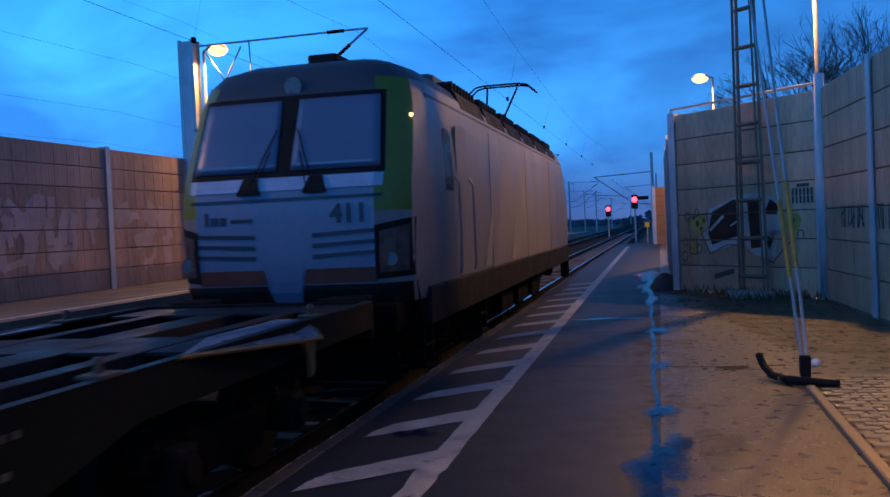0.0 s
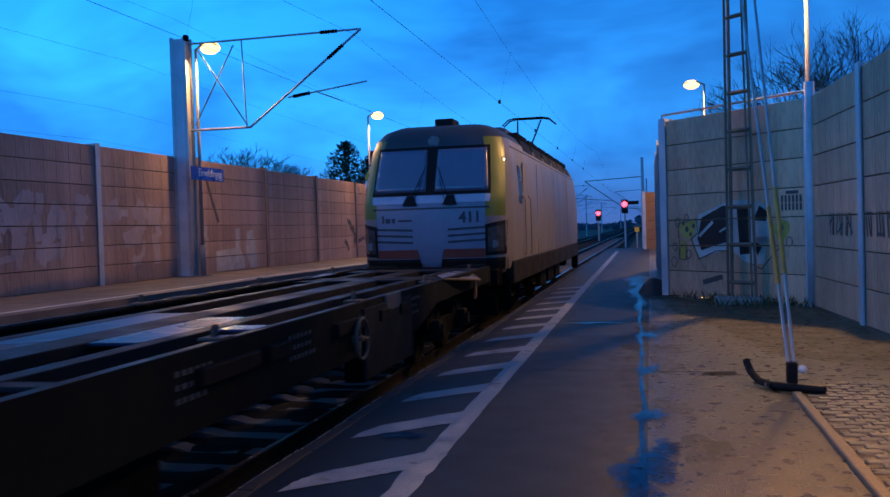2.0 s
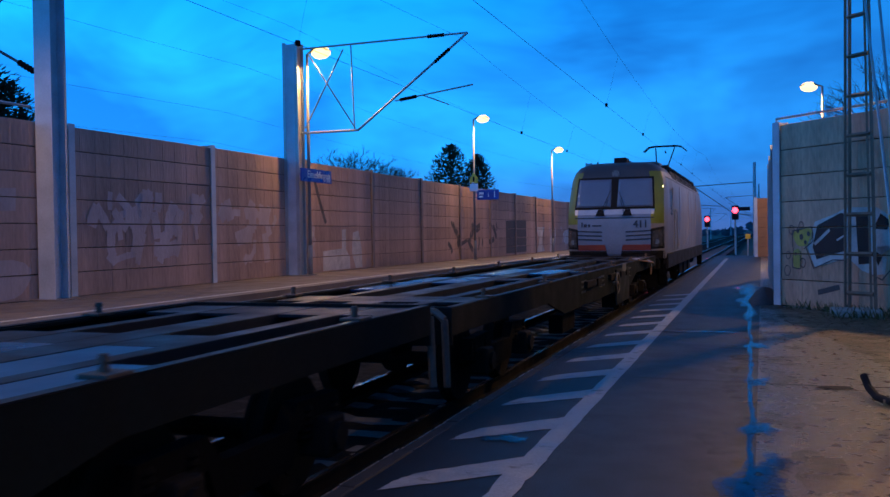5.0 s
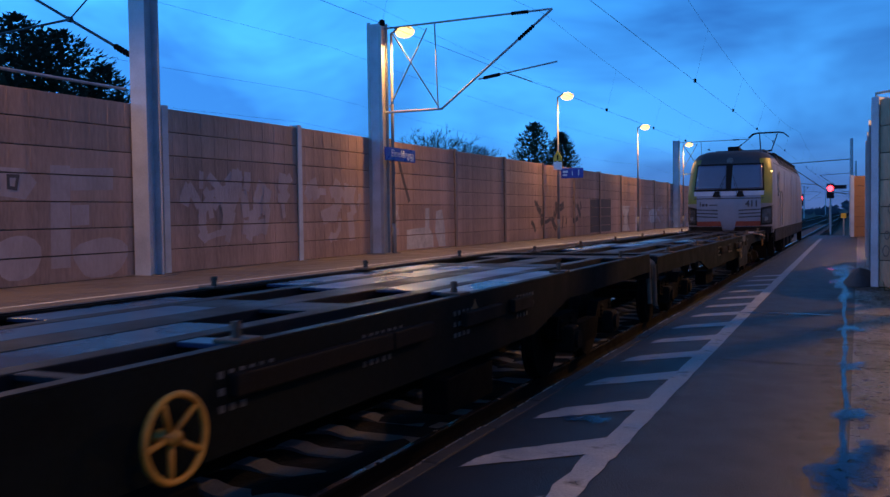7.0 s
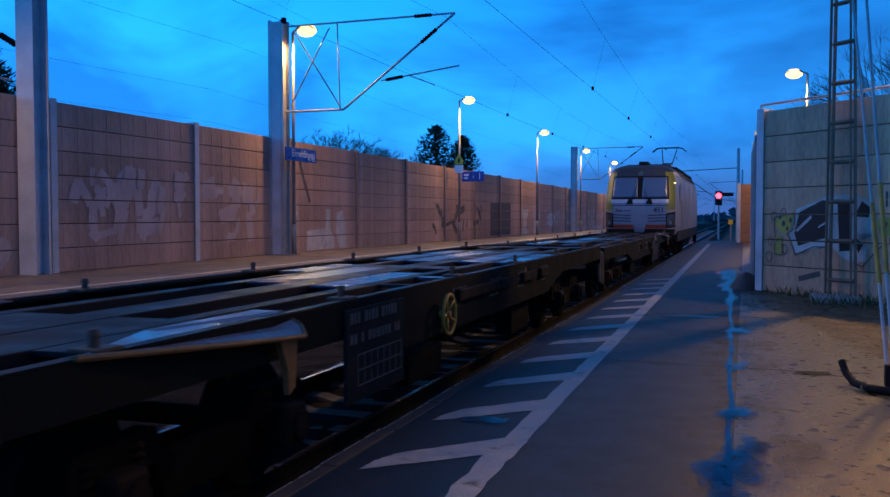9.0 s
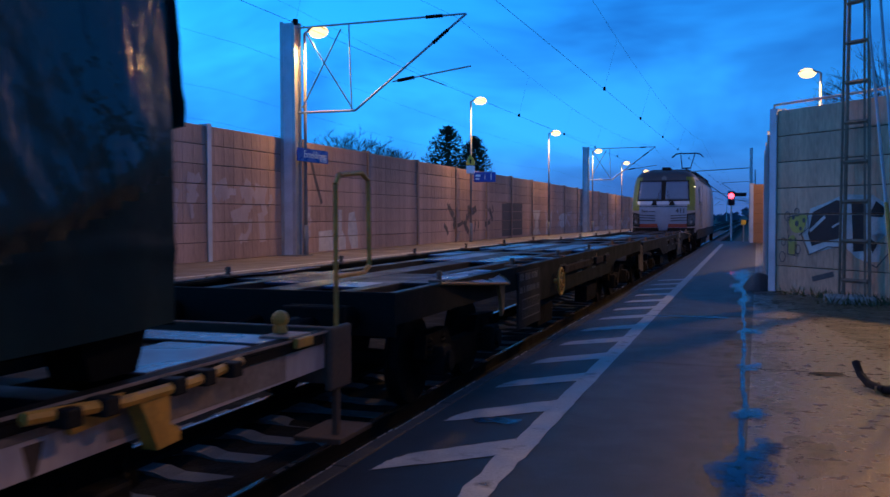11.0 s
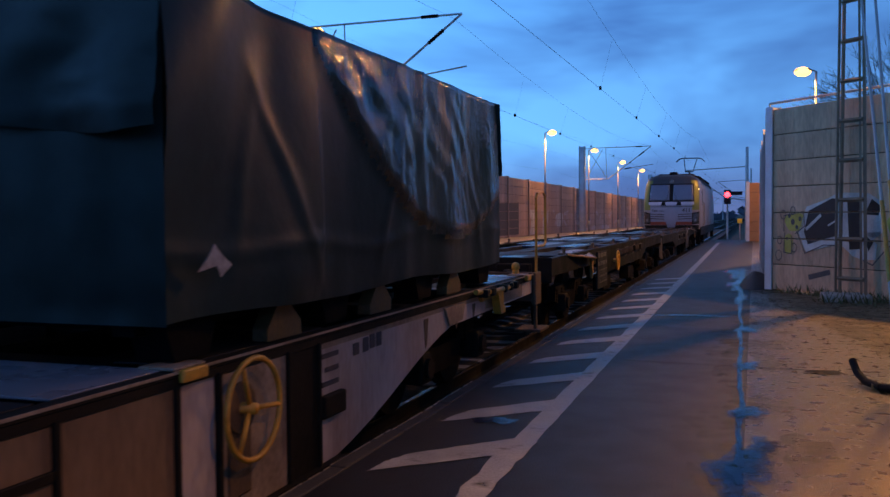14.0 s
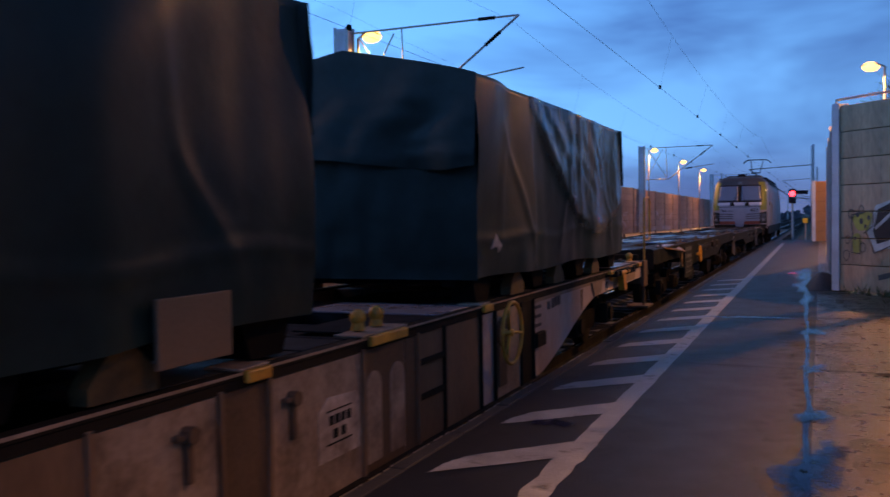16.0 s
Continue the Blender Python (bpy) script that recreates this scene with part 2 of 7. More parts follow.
M_GRAF_YEL = mat("yellow_spray_paint", (0.42, 0.33, 0.07), 0.7, vary=0.3)
M_LINE_FAR = mat("pale_line_paint", (0.72, 0.68, 0.64), 0.5, vary=0.2, scale=3)
M_PLATE = mat("pale_wet_deck_plate", (0.19, 0.185, 0.22), 0.38, vary=0.10, scale=1.5, fine=25, bump=0.06, wet=0.1)
M_WEED = mat("damp_weeds", (0.05, 0.06, 0.02), 0.8, vary=0.4, scale=8)
M_GRIT = mat("dark_grit", (0.05, 0.05, 0.055), 0.9, vary=0.4, scale=8, bump=0.8)
M_BROWN = mat("grimy_brown_girder_paint", (0.15, 0.088, 0.055), 0.65, vary=0.45, scale=2.5, fine=26, bump=0.15, stretch=(1, 1, 0.35))
M_OCHRE = mat("dull_ochre_paint", (0.19, 0.105, 0.036), 0.6, vary=0.4, scale=5)
M_SIDEGLASS = mat("dark_side_glass", (0.006, 0.006, 0.008), 0.3, vary=0.2, bump=0, spec=0.15)
M_MARK = mat("dim_stencil_paint", (0.095, 0.10, 0.10), 0.7, vary=0.5, scale=9, fine=50)
M_LEAF = mat("dark_conifer_needles", (0.03, 0.05, 0.03), 0.8, vary=0.5, scale=3)
M_BARK = mat("dark_bark", (0.06, 0.05, 0.045), 0.9, vary=0.4)
M_GRASS = mat("dull_grass_and_earth", (0.05, 0.05, 0.03), 0.95, vary=0.5, scale=0.4, fine=8, bump=0.4)
M_FAROBJ = mat("far_bluish_dark", (0.06, 0.07, 0.09), 0.9, vary=0.3)
M_LAMPGLOW = glow("sodium_lamp_glow", (1.0, 0.60, 0.20), 3.4)
M_REDGLOW = glow("red_signal_glow", (1.0, 0.03, 0.05), 12)
M_DIMRED = glow("red_tail_glow", (1.0, 0.05, 0.08), 6)
M_WARMSPOT = glow("marker_lamp_glow", (1.0, 0.8, 0.3), 6)

# damp dirt; at the barrier its dark tone also paints the barrier's shadow
M_DAMP_SHADE = mat("mossy_dirt_and_wall_shade", (0.030, 0.027, 0.018), 0.6, vary=0.4, scale=3, fine=30, bump=0.5, spec=0.3)
thin_out(M_DAMP_SHADE, 3.0, 0.30, 1.15)
M_WASH = mat("washed_sand", (0.20, 0.13, 0.072), 0.6, vary=0.4, scale=2, fine=30, bump=0.5, spec=0.3)
thin_out(M_WASH, 5.0, 0.42, 1.3)

# ---- mesh helpers ----
def box(bm, x0, y0, z0, x1, y1, z1, bevel=0.0):
    vs = [bm.verts.new((x, y, z)) for x in (x0, x1) for y in (y0, y1) for z in (z0, z1)]
    fs = [bm.faces.new([vs[i] for i in f]) for f in ((0, 1, 3, 2), (4, 6, 7, 5), (0, 4, 5, 1), (2, 3, 7, 6), (0, 2, 6, 4), (1, 5, 7, 3))]
    if bevel:
        es = list({e for f in fs for e in f.edges})
        bmesh.ops.bevel(bm, geom=es, offset=bevel, segments=2, profile=0.5, affect="EDGES")
    return fs


def rod(bm, a, b, r, sides=8, r2=None):
    a, b = Vector(a), Vector(b)
    q = (b - a).to_track_quat("Z", "Y")
    r2 = r if r2 is None else r2
    rings = []
    for p, rr in ((a, r), (b, r2)):
        rings.append([bm.verts.new(p + q @ Vector((rr * math.cos(2 * math.pi * i / sides), rr * math.sin(2 * math.pi * i / sides), 0))) for i in range(sides)])
    for i in range(sides):
        j = (i + 1) % sides
        bm.faces.new((rings[0][i], rings[0][j], rings[1][j], rings[1][i]))
    bm.faces.new(rings[0][::-1])
    bm.faces.new(rings[1])


def ribbed(bm, a, b, ribs, r, core, sides=10):
    """A ribbed body turned about the line from a to b."""
    a, b = Vector(a), Vector(b)
    q = (b - a).to_track_quat("Z", "Y")
    rings = []
    for i in range(2 * ribs + 1):
        c, rr = a.lerp(b, i / (2 * ribs)), r if i % 2 else core
        rings.append([bm.verts.new(c + q @ Vector((rr * math.cos(2 * math.pi * k / sides), rr * math.sin(2 * math.pi * k / sides), 0))) for k in range(sides)])
    for u, v in zip(rings, rings[1:]):
        for k in range(sides):
            bm.faces.new((u[k], u[(k + 1) % sides], v[(k + 1) % sides], v[k]))
    bm.faces.new(rings[0][::-1])
    bm.faces.new(rings[-1])


def path_rod(bm, pts, r, sides=8):
    for a, b in zip(pts, pts[1:]):
        rod(bm, a, b, r, sides)


def ring(bm, centre, axis, radius, r, segs=28, sides=8):
    c, q = Vector(centre), Vector(axis).to_track_quat("Z", "Y")
    vs = []
    for i in range(segs):
        a = 2 * math.pi * i / segs
        row = []
        for k in range(sides):
            b = 2 * math.pi * k / sides
            p = Vector(((radius + r * math.cos(b)) * math.cos(a), (radius + r * math.cos(b)) * math.sin(a), r * math.sin(b)))
            row.append(bm.verts.new(c + q @ p))
        vs.append(row)
    for i in range(segs):
        for k in range(sides):
            bm.faces.new((vs[i][k], vs[(i + 1) % segs][k], vs[(i + 1) % segs][(k + 1) % sides], vs[i][(k + 1) % sides]))


def prism(bm, pts, axis, a, b):
    """A closed outline in the plane across an axis (0 x, 1 y, 2 z), drawn out from a to b."""
    def at(p, d):
        q = list(p)
        q.insert(axis, d)
        return q
    r0 = [bm.verts.new(at(p, a)) for p in pts]
    r1 = [bm.verts.new(at(p, b)) for p in pts]
    n = len(pts)
    for i in range(n):
        bm.faces.new((r0[i], r0[(i + 1) % n], r1[(i + 1) % n], r1[i]))
    bm.faces.new(r0[::-1])
    bm.faces.new(r1)


def mesh_of(name, bm, material, smooth=False):
    bmesh.ops.recalc_face_normals(bm, faces=bm.faces)
    me = bpy.data.meshes.new(name)
    bm.to_mesh(me)
    bm.free()
    me.materials.append(material)
    if smooth:
        me.polygons.foreach_set("use_smooth", [True] * len(me.polygons))
    return me


def part(name, bm, material, parent, label="", smooth=False):
    ob = new(name, mesh_of(name, bm, material, smooth))
    ob.parent = parent
    if label:
        tagged(ob, label)
    return ob


def thing(name, label, category, at=None, group="", kind=""):
    ob = tagged(new(name), label, category, group, kind)
    if at is not None:
        ob.matrix_world = at
    return ob


def solid(name, bm, material, label, category="", group="", kind="", smooth=False):
    return tagged(new(name, mesh_of(name, bm, material, smooth)), label, category, group, kind)


def new_bm():
    return bmesh.new()


def text_part(name, body, size, material, parent, m, depth=0.004, bold=0.0):
    cu = bpy.data.curves.new(name, "FONT")
    cu.body, cu.size, cu.extrude, cu.align_x, cu.align_y = body, size, depth, "CENTER", "CENTER"
    cu.offset = bold
    tmp = bpy.data.objects.new(name, cu)
    scene.collection.objects.link(tmp)
    me = bpy.data.meshes.new_from_object(tmp.evaluated_get(bpy.context.evaluated_depsgraph_get()))
    bpy.data.objects.remove(tmp)
    me.materials.clear()
    me.materials.append(material)
    ob = new(name, me)
    ob.parent = parent
    ob.matrix_basis = m
    return ob

# ---- the setting ----
def far_z(y):
    return FAR - 0.0042 * max(0.0, y - 24)


def structure(name, bm, material, label, smooth=False):
    return solid(name, bm, material, label, kind="structure", smooth=smooth)


def ground():
    bm = new_bm()
    vs = [bm.verts.new(p) for p in ((-2500, -400, -0.95), (2500, -400, -0.95), (2500, 3500, -0.95), (-2500, 3500, -0.95))]
    bm.faces.new(vs)
    structure("ground", bm, M_GRASS, "dull grassy earth reaching to the horizon")
    bm = new_bm()
    rng = random.Random(3)
    nx, ny = 26, 300
    rows = []
    for j in range(ny + 1):
        y = -20 + 60 * j / 180 if j <= 180 else 40 + (j - 180) * 3.0
        rows.append([bm.verts.new((-9.75 + 7.2 * i / nx, y, -0.588 + rng.uniform(-0.03, 0.022))) for i in range(nx + 1)])
    for j in range(ny):
        for i in range(nx):
            bm.faces.new((rows[j][i], rows[j][i + 1], rows[j + 1][i + 1], rows[j + 1][i]))
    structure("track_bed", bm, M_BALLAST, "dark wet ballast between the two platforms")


def track(x, sleepers=True):
    for side in (-0.7525, 0.7525):
        bm = new_bm()
        prof = [(-0.075, -0.172), (0.075, -0.172), (0.075, -0.16), (0.012, -0.14), (0.012, -0.045), (0.036, -0.03), (0.036, -0.004), (0.03, 0), (-0.03, 0), (-0.036, -0.004), (-0.036, -0.03), (-0.012, -0.045), (-0.012, -0.14), (-0.075, -0.16)]
        prism(bm, [(x + side + a, RAIL + b) for a, b in prof], 1, -14, 400)
        rail = structure("rail", bm, M_RAIL, "worn steel running rail on concrete sleepers")
        bm = new_bm()
        box(bm, x + side - 0.026, -14, RAIL + 0.001, x + side + 0.026, 400, RAIL + 0.004)
        part("running_surface", bm, M_RAILTOP, rail)
    if not sleepers:
        return
    bm = new_bm()
    prism(bm, [(-1.3, 0), (1.3, 0), (1.3, 0.12), (1.22, 0.17), (0.5, 0.15), (0.35, 0.11), (-0.35, 0.11), (-0.5, 0.15), (-1.22, 0.17), (-1.3, 0.12)], 1, -0.12, 0.12)
    me = mesh_of("sleeper", bm, M_SLEEPER)
    base = tagged(new("sleepers"), "pale concrete sleepers bedded in dark ballast", "", kind="structure")
    rng = random.Random(5)
    for k in range(75):
        ob = new("sleeper", me)
        ob.parent = base
        ob.matrix_basis = pose(x, 0.4 + 0.65 * k, RAIL - 0.172 - 0.145, 0, 0, rng.uniform(-0.6, 0.6))
    bm = new_bm()
    for k in range(120):
        box(bm, x - 1.3, 0.28 + 0.65 * (75 + k), RAIL - 0.33, x + 1.3, 0.52 + 0.65 * (75 + k), RAIL - 0.175)
    ob = part("far_sleepers", bm, M_SLEEPER, base)
    tagged(ob, kind="stuff")


def near_platform():
    end = 56.0
    bm = new_bm()
    prism(bm, [(-2.36, -0.95), (-0.05, -0.95), (-0.05, -0.004), (-2.36, 0)], 1, -12, end)
    structure("platform_asphalt", bm, M_ASPHALT, "wet dark asphalt along the platform edge")
    bm = new_bm()
    rng = random.Random(11)
    prism(bm, [(-0.05, -0.95), (16, -0.95), (16, 0.0), (-0.05, -0.004)], 1, -12, end)
    structure("platform_paving", bm, M_PAVE, "worn sandy wet paving lit by warm lamps")
    # edge stones
    bm = new_bm()
    box(bm, -0.055, -0.495, -0.42, 0.055, 0.495, 0.0, 0.012)
    me = mesh_of("edge_stone", bm, M_EDGE)
    # added strip whose colour carries the warm glint on the stones' outer edge
    bm = new_bm()
    box(bm, -0.060, -0.49, -0.055, -0.045, 0.49, 0.003, 0.004)
    lip = mesh_of("edge_glint_strip", bm, M_EDGE_GLINT)
    kerb = tagged(new("platform_edge"), "row of worn concrete edge stones over the track", kind="structure")
    for k in range(67):
        ob = new("edge_stone", me)
        ob.parent = kerb
        ob.matrix_basis = pose(-2.418 + rng.uniform(-0.006, 0.006), -11.5 + k, 0.004 + rng.uniform(-0.004, 0.004))
        if rng.random() < 0.75:
            worn = new("edge_glint_strip", lip)
            worn.parent = ob
    bm = new_bm()
    box(bm, -2.40, -12, -0.95, -2.362, end, -0.42)
    structure("platform_face", bm, M_CONCRETE, "grimy concrete face under the platform edge")


def worn_patch(bm, outline, z, rng, cuts=8, rough=0.012):
    """A flat patch whose edge frays a little."""
    pts = []
    n = len(outline)
    for i in range(n):
        a, b = outline[i], outline[(i + 1) % n]
        for k in range(cuts):
            f = k / cuts
            pts.append((a[0] + (b[0] - a[0]) * f + rng.uniform(-rough, rough), a[1] + (b[1] - a[1]) * f + rng.uniform(-rough, rough), z))
    bm.faces.new([bm.verts.new(p) for p in pts])


def markings():
    rng = random.Random(21)
    line = tagged(new("platform_line"), "worn white safety line on the asphalt", kind="structure")
    y = -6.0
    while y < 50:
        bm = new_bm()
        ln = 2.0 if y < 20 else 6.0
        a, b = -0.006 * (y - 5), -0.006 * (y + ln - 5)
        worn_patch(bm, [(-1.56 + a, y), (-1.395 + a, y), (-1.395 + b, y + ln), (-1.56 + b, y + ln)], 0.003, rng, 14, 0.006 if y > 4 else 0.022)
        part("line_piece", bm, M_WHITE, line)
        y += ln
    hatch = tagged(new("hatching"), "white diagonal warning hatching beside the platform edge", kind="structure")
    for k in range(-4, 13):
        y0 = 5.0 + 1.385 * k
        bm = new_bm()
        worn_patch(bm, [(-2.215, y0 - 0.02), (-1.562, y0 + 0.56), (-1.562, y0 + 1.03), (-2.12, y0 + 0.42), (-2.19, y0 + 0.22)], 0.004, rng, 9, 0.010)
        part("hatch_stripe", bm, M_WHITE, hatch)


def blob(bm, cx, cy, rx, ry, z, rng, n=36, wild=0.3):
    ph = [rng.uniform(0, 6.28) for _ in range(5)]
    vs = []
    for i in range(n):
        a = 2 * math.pi * i / n
        r = 1 + wild * (0.5 * math.sin(2 * a + ph[0]) + 0.35 * math.sin(3 * a + ph[1]) + 0.3 * math.sin(5 * a + ph[2]) + 0.2 * math.sin(9 * a + ph[3]))
        vs.append(bm.verts.new((cx + rx * r * math.cos(a), cy + ry * r * math.sin(a), z)))
    bm.faces.new(vs)


def puddles():
    rng = random.Random(8)

    def cx(y):
        return -0.03 - 0.013 * (y - 3) + 0.035 * noise.noise(Vector((y * 0.9, 5.5, 0)))

    # water lies along the worn seam, narrow at first, spreading further on
    bm = new_bm()
    n = 700
    for layer, share in enumerate((1.25, 0.95, 0.62, 0.34)):
        left, right = [], []
        for i in range(n + 1):
            yy = 3.2 + 22 * i / n
            swell = 0.022 + 0.014 * max(0.0, noise.noise(Vector((yy * 0.8, 3, 0)))) + 0.010 * max(0.0, yy - 15) + 0.03 * math.exp(-((yy - 7.3) / 0.2) ** 2)
            w = share * swell * (1 + 0.5 * noise.noise(Vector((yy * 1.7, 1, 0))))
            left.append(bm.verts.new((cx(yy) - w * (0.9 + 0.6 * noise.noise(Vector((yy * 4, 1, layer)))), yy, 0.0035 + 0.0006 * layer)))
            right.append(bm.verts.new((cx(yy) + w * (0.9 + 0.6 * noise.noise(Vector((yy * 4, 7, layer)))), yy, 0.0035 + 0.0006 * layer)))
        for i in range(n):
            bm.faces.new((left[i], right[i], right[i + 1], left[i + 1]))
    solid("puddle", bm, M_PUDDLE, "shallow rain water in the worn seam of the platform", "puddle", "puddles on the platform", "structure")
    for k, (x, y, rx, ry, wild) in enumerate(((-0.06, 5.75, 0.14, 0.40, 0.4), (-0.07, 5.0, 0.08, 0.6, 0.4), (-0.03, 7.32, 0.10, 0.17, 0.5), (-0.95, 14.15, 0.48, 0.10, 0.5), (-0.26, 20.8, 0.20, 1.2, 0.5), (-0.20, 17.4, 0.10, 0.7, 0.5), (-0.32, 24.5, 0.30, 1.5, 0.5), (-1.84, 6.50, 0.12, 0.10, 0.5), (-0.05, 9.6, 0.08, 0.25, 0.5), (-0.07, 12.6, 0.10, 0.3, 0.5), (0.06, 6.25, 0.10, 0.22, 0.5))):
        bm = new_bm()
        for layer, share in enumerate((1.3, 1.05, 0.8, 0.55)):
            blob(bm, x, y, share * rx, share * ry, 0.0062 + 0.0005 * layer + 0.0022 * (k % 3), random.Random(100 + k), n=48, wild=wild)
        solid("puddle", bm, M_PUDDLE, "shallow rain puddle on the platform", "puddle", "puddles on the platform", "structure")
    bm = new_bm()
    for y in (9.62, 14.4, 19.3):
        worn_patch(bm, [(-1.3, y), (0.62, y - 0.12), (0.62, y - 0.085), (-1.3, y + 0.035)], 0.0028, rng, 14, 0.008)
    structure("joint", bm, M_JOINT, "dark joint across the asphalt")
    bm = new_bm()
    blob(bm, 0.66, 9.45, 0.17, 0.10, 0.005, rng, wild=0.15)
    solid("drain_cover", bm, M_DARKSTEEL, "small dark iron cover let into the paving", "cover")


def stains():
    """Dirt that blurs the seam between asphalt and paving, and moss with painted shadow along the barrier's foot."""
    rng = random.Random(31)
    # partly moss, partly the barrier's cast shadow painted on the paving
    bm = new_bm()
    worn_patch(bm, [(0.10, 18.9), (0.35, 16.2), (1.0, 12.9), (1.30, 10.8), (2.3, 9.6), (3.05, 9.8), (2.70, 16.4), (0.75, 18.7)], 0.005, rng, 10, 0.07)
    structure("moss_and_shadow_patch", bm, M_DAMP_SHADE, "damp moss and painted barrier shadow along its foot")
    bm = new_bm()
    for k in range(15):
        y = 3.5 + 1.5 * k + rng.uniform(-0.7, 0.7)
        blob(bm, rng.uniform(0.04, 0.38), y, rng.uniform(0.08, 0.30), rng.uniform(0.2, 0.7), 0.0025 + 0.0001 * k, rng, wild=0.5)
    structure("damp_stain", bm, M_DAMP_SHADE, "dark damp stains beside the worn seam")
    bm = new_bm()
    for k in range(20):
        y = 3.3 + 1.1 * k + rng.uniform(-0.3, 0.3)
        blob(bm, rng.uniform(-0.30, -0.05), y, rng.uniform(0.10, 0.28), rng.uniform(0.3, 0.9), 0.0010 + 0.0001 * k, rng, wild=0.5)
    structure("sand_stain", bm, M_WASH, "sand washed over the edge of the asphalt")


def sett_strip():
    rng = random.Random(31)
    base = tagged(new("sett_strip"), "strip of small stone setts beside a kerb", kind="structure")
    bm = new_bm()
    prism(bm, [(1.175, -0.02), (1.25, -0.02), (1.25, 0.028), (1.24, 0.036), (1.185, 0.036), (1.175, 0.028)], 1, 3.0, 8.3)
    part("kerb", bm, M_KERB, base, "worn brown kerb")
    shapes = []
    for v in range(4):
        bm = new_bm()
        box(bm, -0.085 + 0.006 * v, -0.052, -0.03, 0.085, 0.052 - 0.004 * v, 0.028, 0.01)
        shapes.append(mesh_of("sett", bm, M_SETT))
    for j in range(46):
        for i in range(6):
            y = 3.4 + 0.122 * j
            x = 1.36 + 0.185 * i + (0.09 if j % 2 else 0)
            ob = new("sett", shapes[rng.randrange(4)])
            ob.parent = base
            ob.matrix_basis = pose(x, y, -0.017 + rng.uniform(-0.003, 0.004), rng.uniform(-1.5, 1.5), rng.uniform(-1.5, 1.5), rng.uniform(-3, 3))


def wall_run(name, label, a, b, z0, z1, rows, bay, panel_mat, thick=0.14, posts=True, slope=None, post_mat=None):
    """A noise barrier of stacked panels between steel posts, from a to b."""
    a, b = Vector((*a, 0)), Vector((*b, 0))
    length = (b - a).length
    n = max(1, round(length / bay))
    w = length / n
    base = tagged(new(name), label, kind="structure")
    ang = math.degrees(math.atan2(b.y - a.y, b.x - a.x))
    hgt = (z1 - z0) / rows
    bm = new_bm()
    box(bm, -w / 2 + 0.06, -thick / 2, 0.007, w / 2 - 0.06, thick / 2, hgt - 0.007, 0.009)
    # upright grooves pressed into the face
    g = int(w / 0.42)
    for s in (-1, 1):
        for i in range(1, g):
            x = -w / 2 + w * i / g
            box(bm, x - 0.18, s * thick / 2 - 0.004, 0.022, x + 0.18, s * thick / 2 + 0.003, hgt - 0.022)
    me = mesh_of("panel", bm, panel_mat)
    core = new_bm()
    box(core, -w / 2 + 0.05, -thick / 2 + 0.03, 0.0, w / 2 - 0.05, thick / 2 - 0.03, z1 - z0 - 0.02)
    mcore = mesh_of("core", core, M_JOINT)
    bm = new_bm()
    prism(bm, [(-0.09, -0.12), (0.09, -0.12), (0.09, -0.10), (0.012, -0.10), (0.012, 0.10), (0.09, 0.10), (0.09, 0.12), (-0.09, 0.12), (-0.09, 0.10), (-0.012, 0.10), (-0.012, -0.10), (-0.09, -0.10)], 2, 0, z1 - z0 + 0.05)
    mp = mesh_of("post", bm, post_mat or M_POST)
    mp_far = mp.copy()
    mp_far.materials[0] = M_POST_BROWN
    d = (b - a).normalized()
    for i in range(n):
        p = a + d * (w * (i + 0.5))
        dz = slope(p.y) if slope else 0
        ob = new("core", mcore)
        ob.parent = base
        ob.matrix_basis = pose(p.x, p.y, z0 + dz, 0, 0, ang)
        for k in range(rows):
            ob = new("panel", me)
            ob.parent = base
            ob.matrix_basis = pose(p.x, p.y, z0 + dz + k * hgt, 0, 0, ang)
    if posts:
        for i in range(n + 1):
            p = a + d * (w * i)
            dz = slope(p.y) if slope else 0
            ob = new("post", mp_far if p.y > 22 and p.x < -5 else mp)
            ob.parent = base
            ob.matrix_basis = pose(p.x, p.y, z0 + dz, 0, 0, ang)
    return base


def far_platform():
    bm = new_bm()
    edge, back = -9.85, -13.6
    for y0, y1 in ((-10, 24), (24, 130)):
        za, zb = far_z(y0), far_z(y1)
        v = [bm.verts.new(p) for p in ((edge, y0, za), (edge, y1, zb), (back, y1, zb), (back, y0, za), (edge, y0, -0.95), (edge, y1, -0.95), (back, y1, -0.95), (back, y0, -0.95))]
        for f in ((0, 1, 2, 3), (0, 4, 5, 1), (3, 2, 6, 7), (0, 3, 7, 4), (1, 5, 6, 2)):
            bm.faces.new([v[i] for i in f])
    structure("far_platform", bm, M_CONCRETE_FAR, "pale wet paving of the opposite platform")
    bm = new_bm()
    for y0, y1 in ((-10, 24), (24, 130)):
        v = [bm.verts.new(p) for p in ((-10.34, y0, far_z(y0) + 0.005), (-10.20, y0, far_z(y0) + 0.005), (-10.20, y1, far_z(y1) + 0.005), (-10.34, y1, far_z(y1) + 0.005))]
        bm.faces.new(v)
    structure("far_platform_line", bm, M_LINE_FAR, "white safety line on the opposite platform")
    wall_run("wall_far", "tall brown noise barrier of stacked panels with faded graffiti", (-13.3, -5.2), (-13.3, 129.8), FAR, 3.84, 7, 5.0, M_PANEL, slope=lambda y: far_z(y) - FAR)


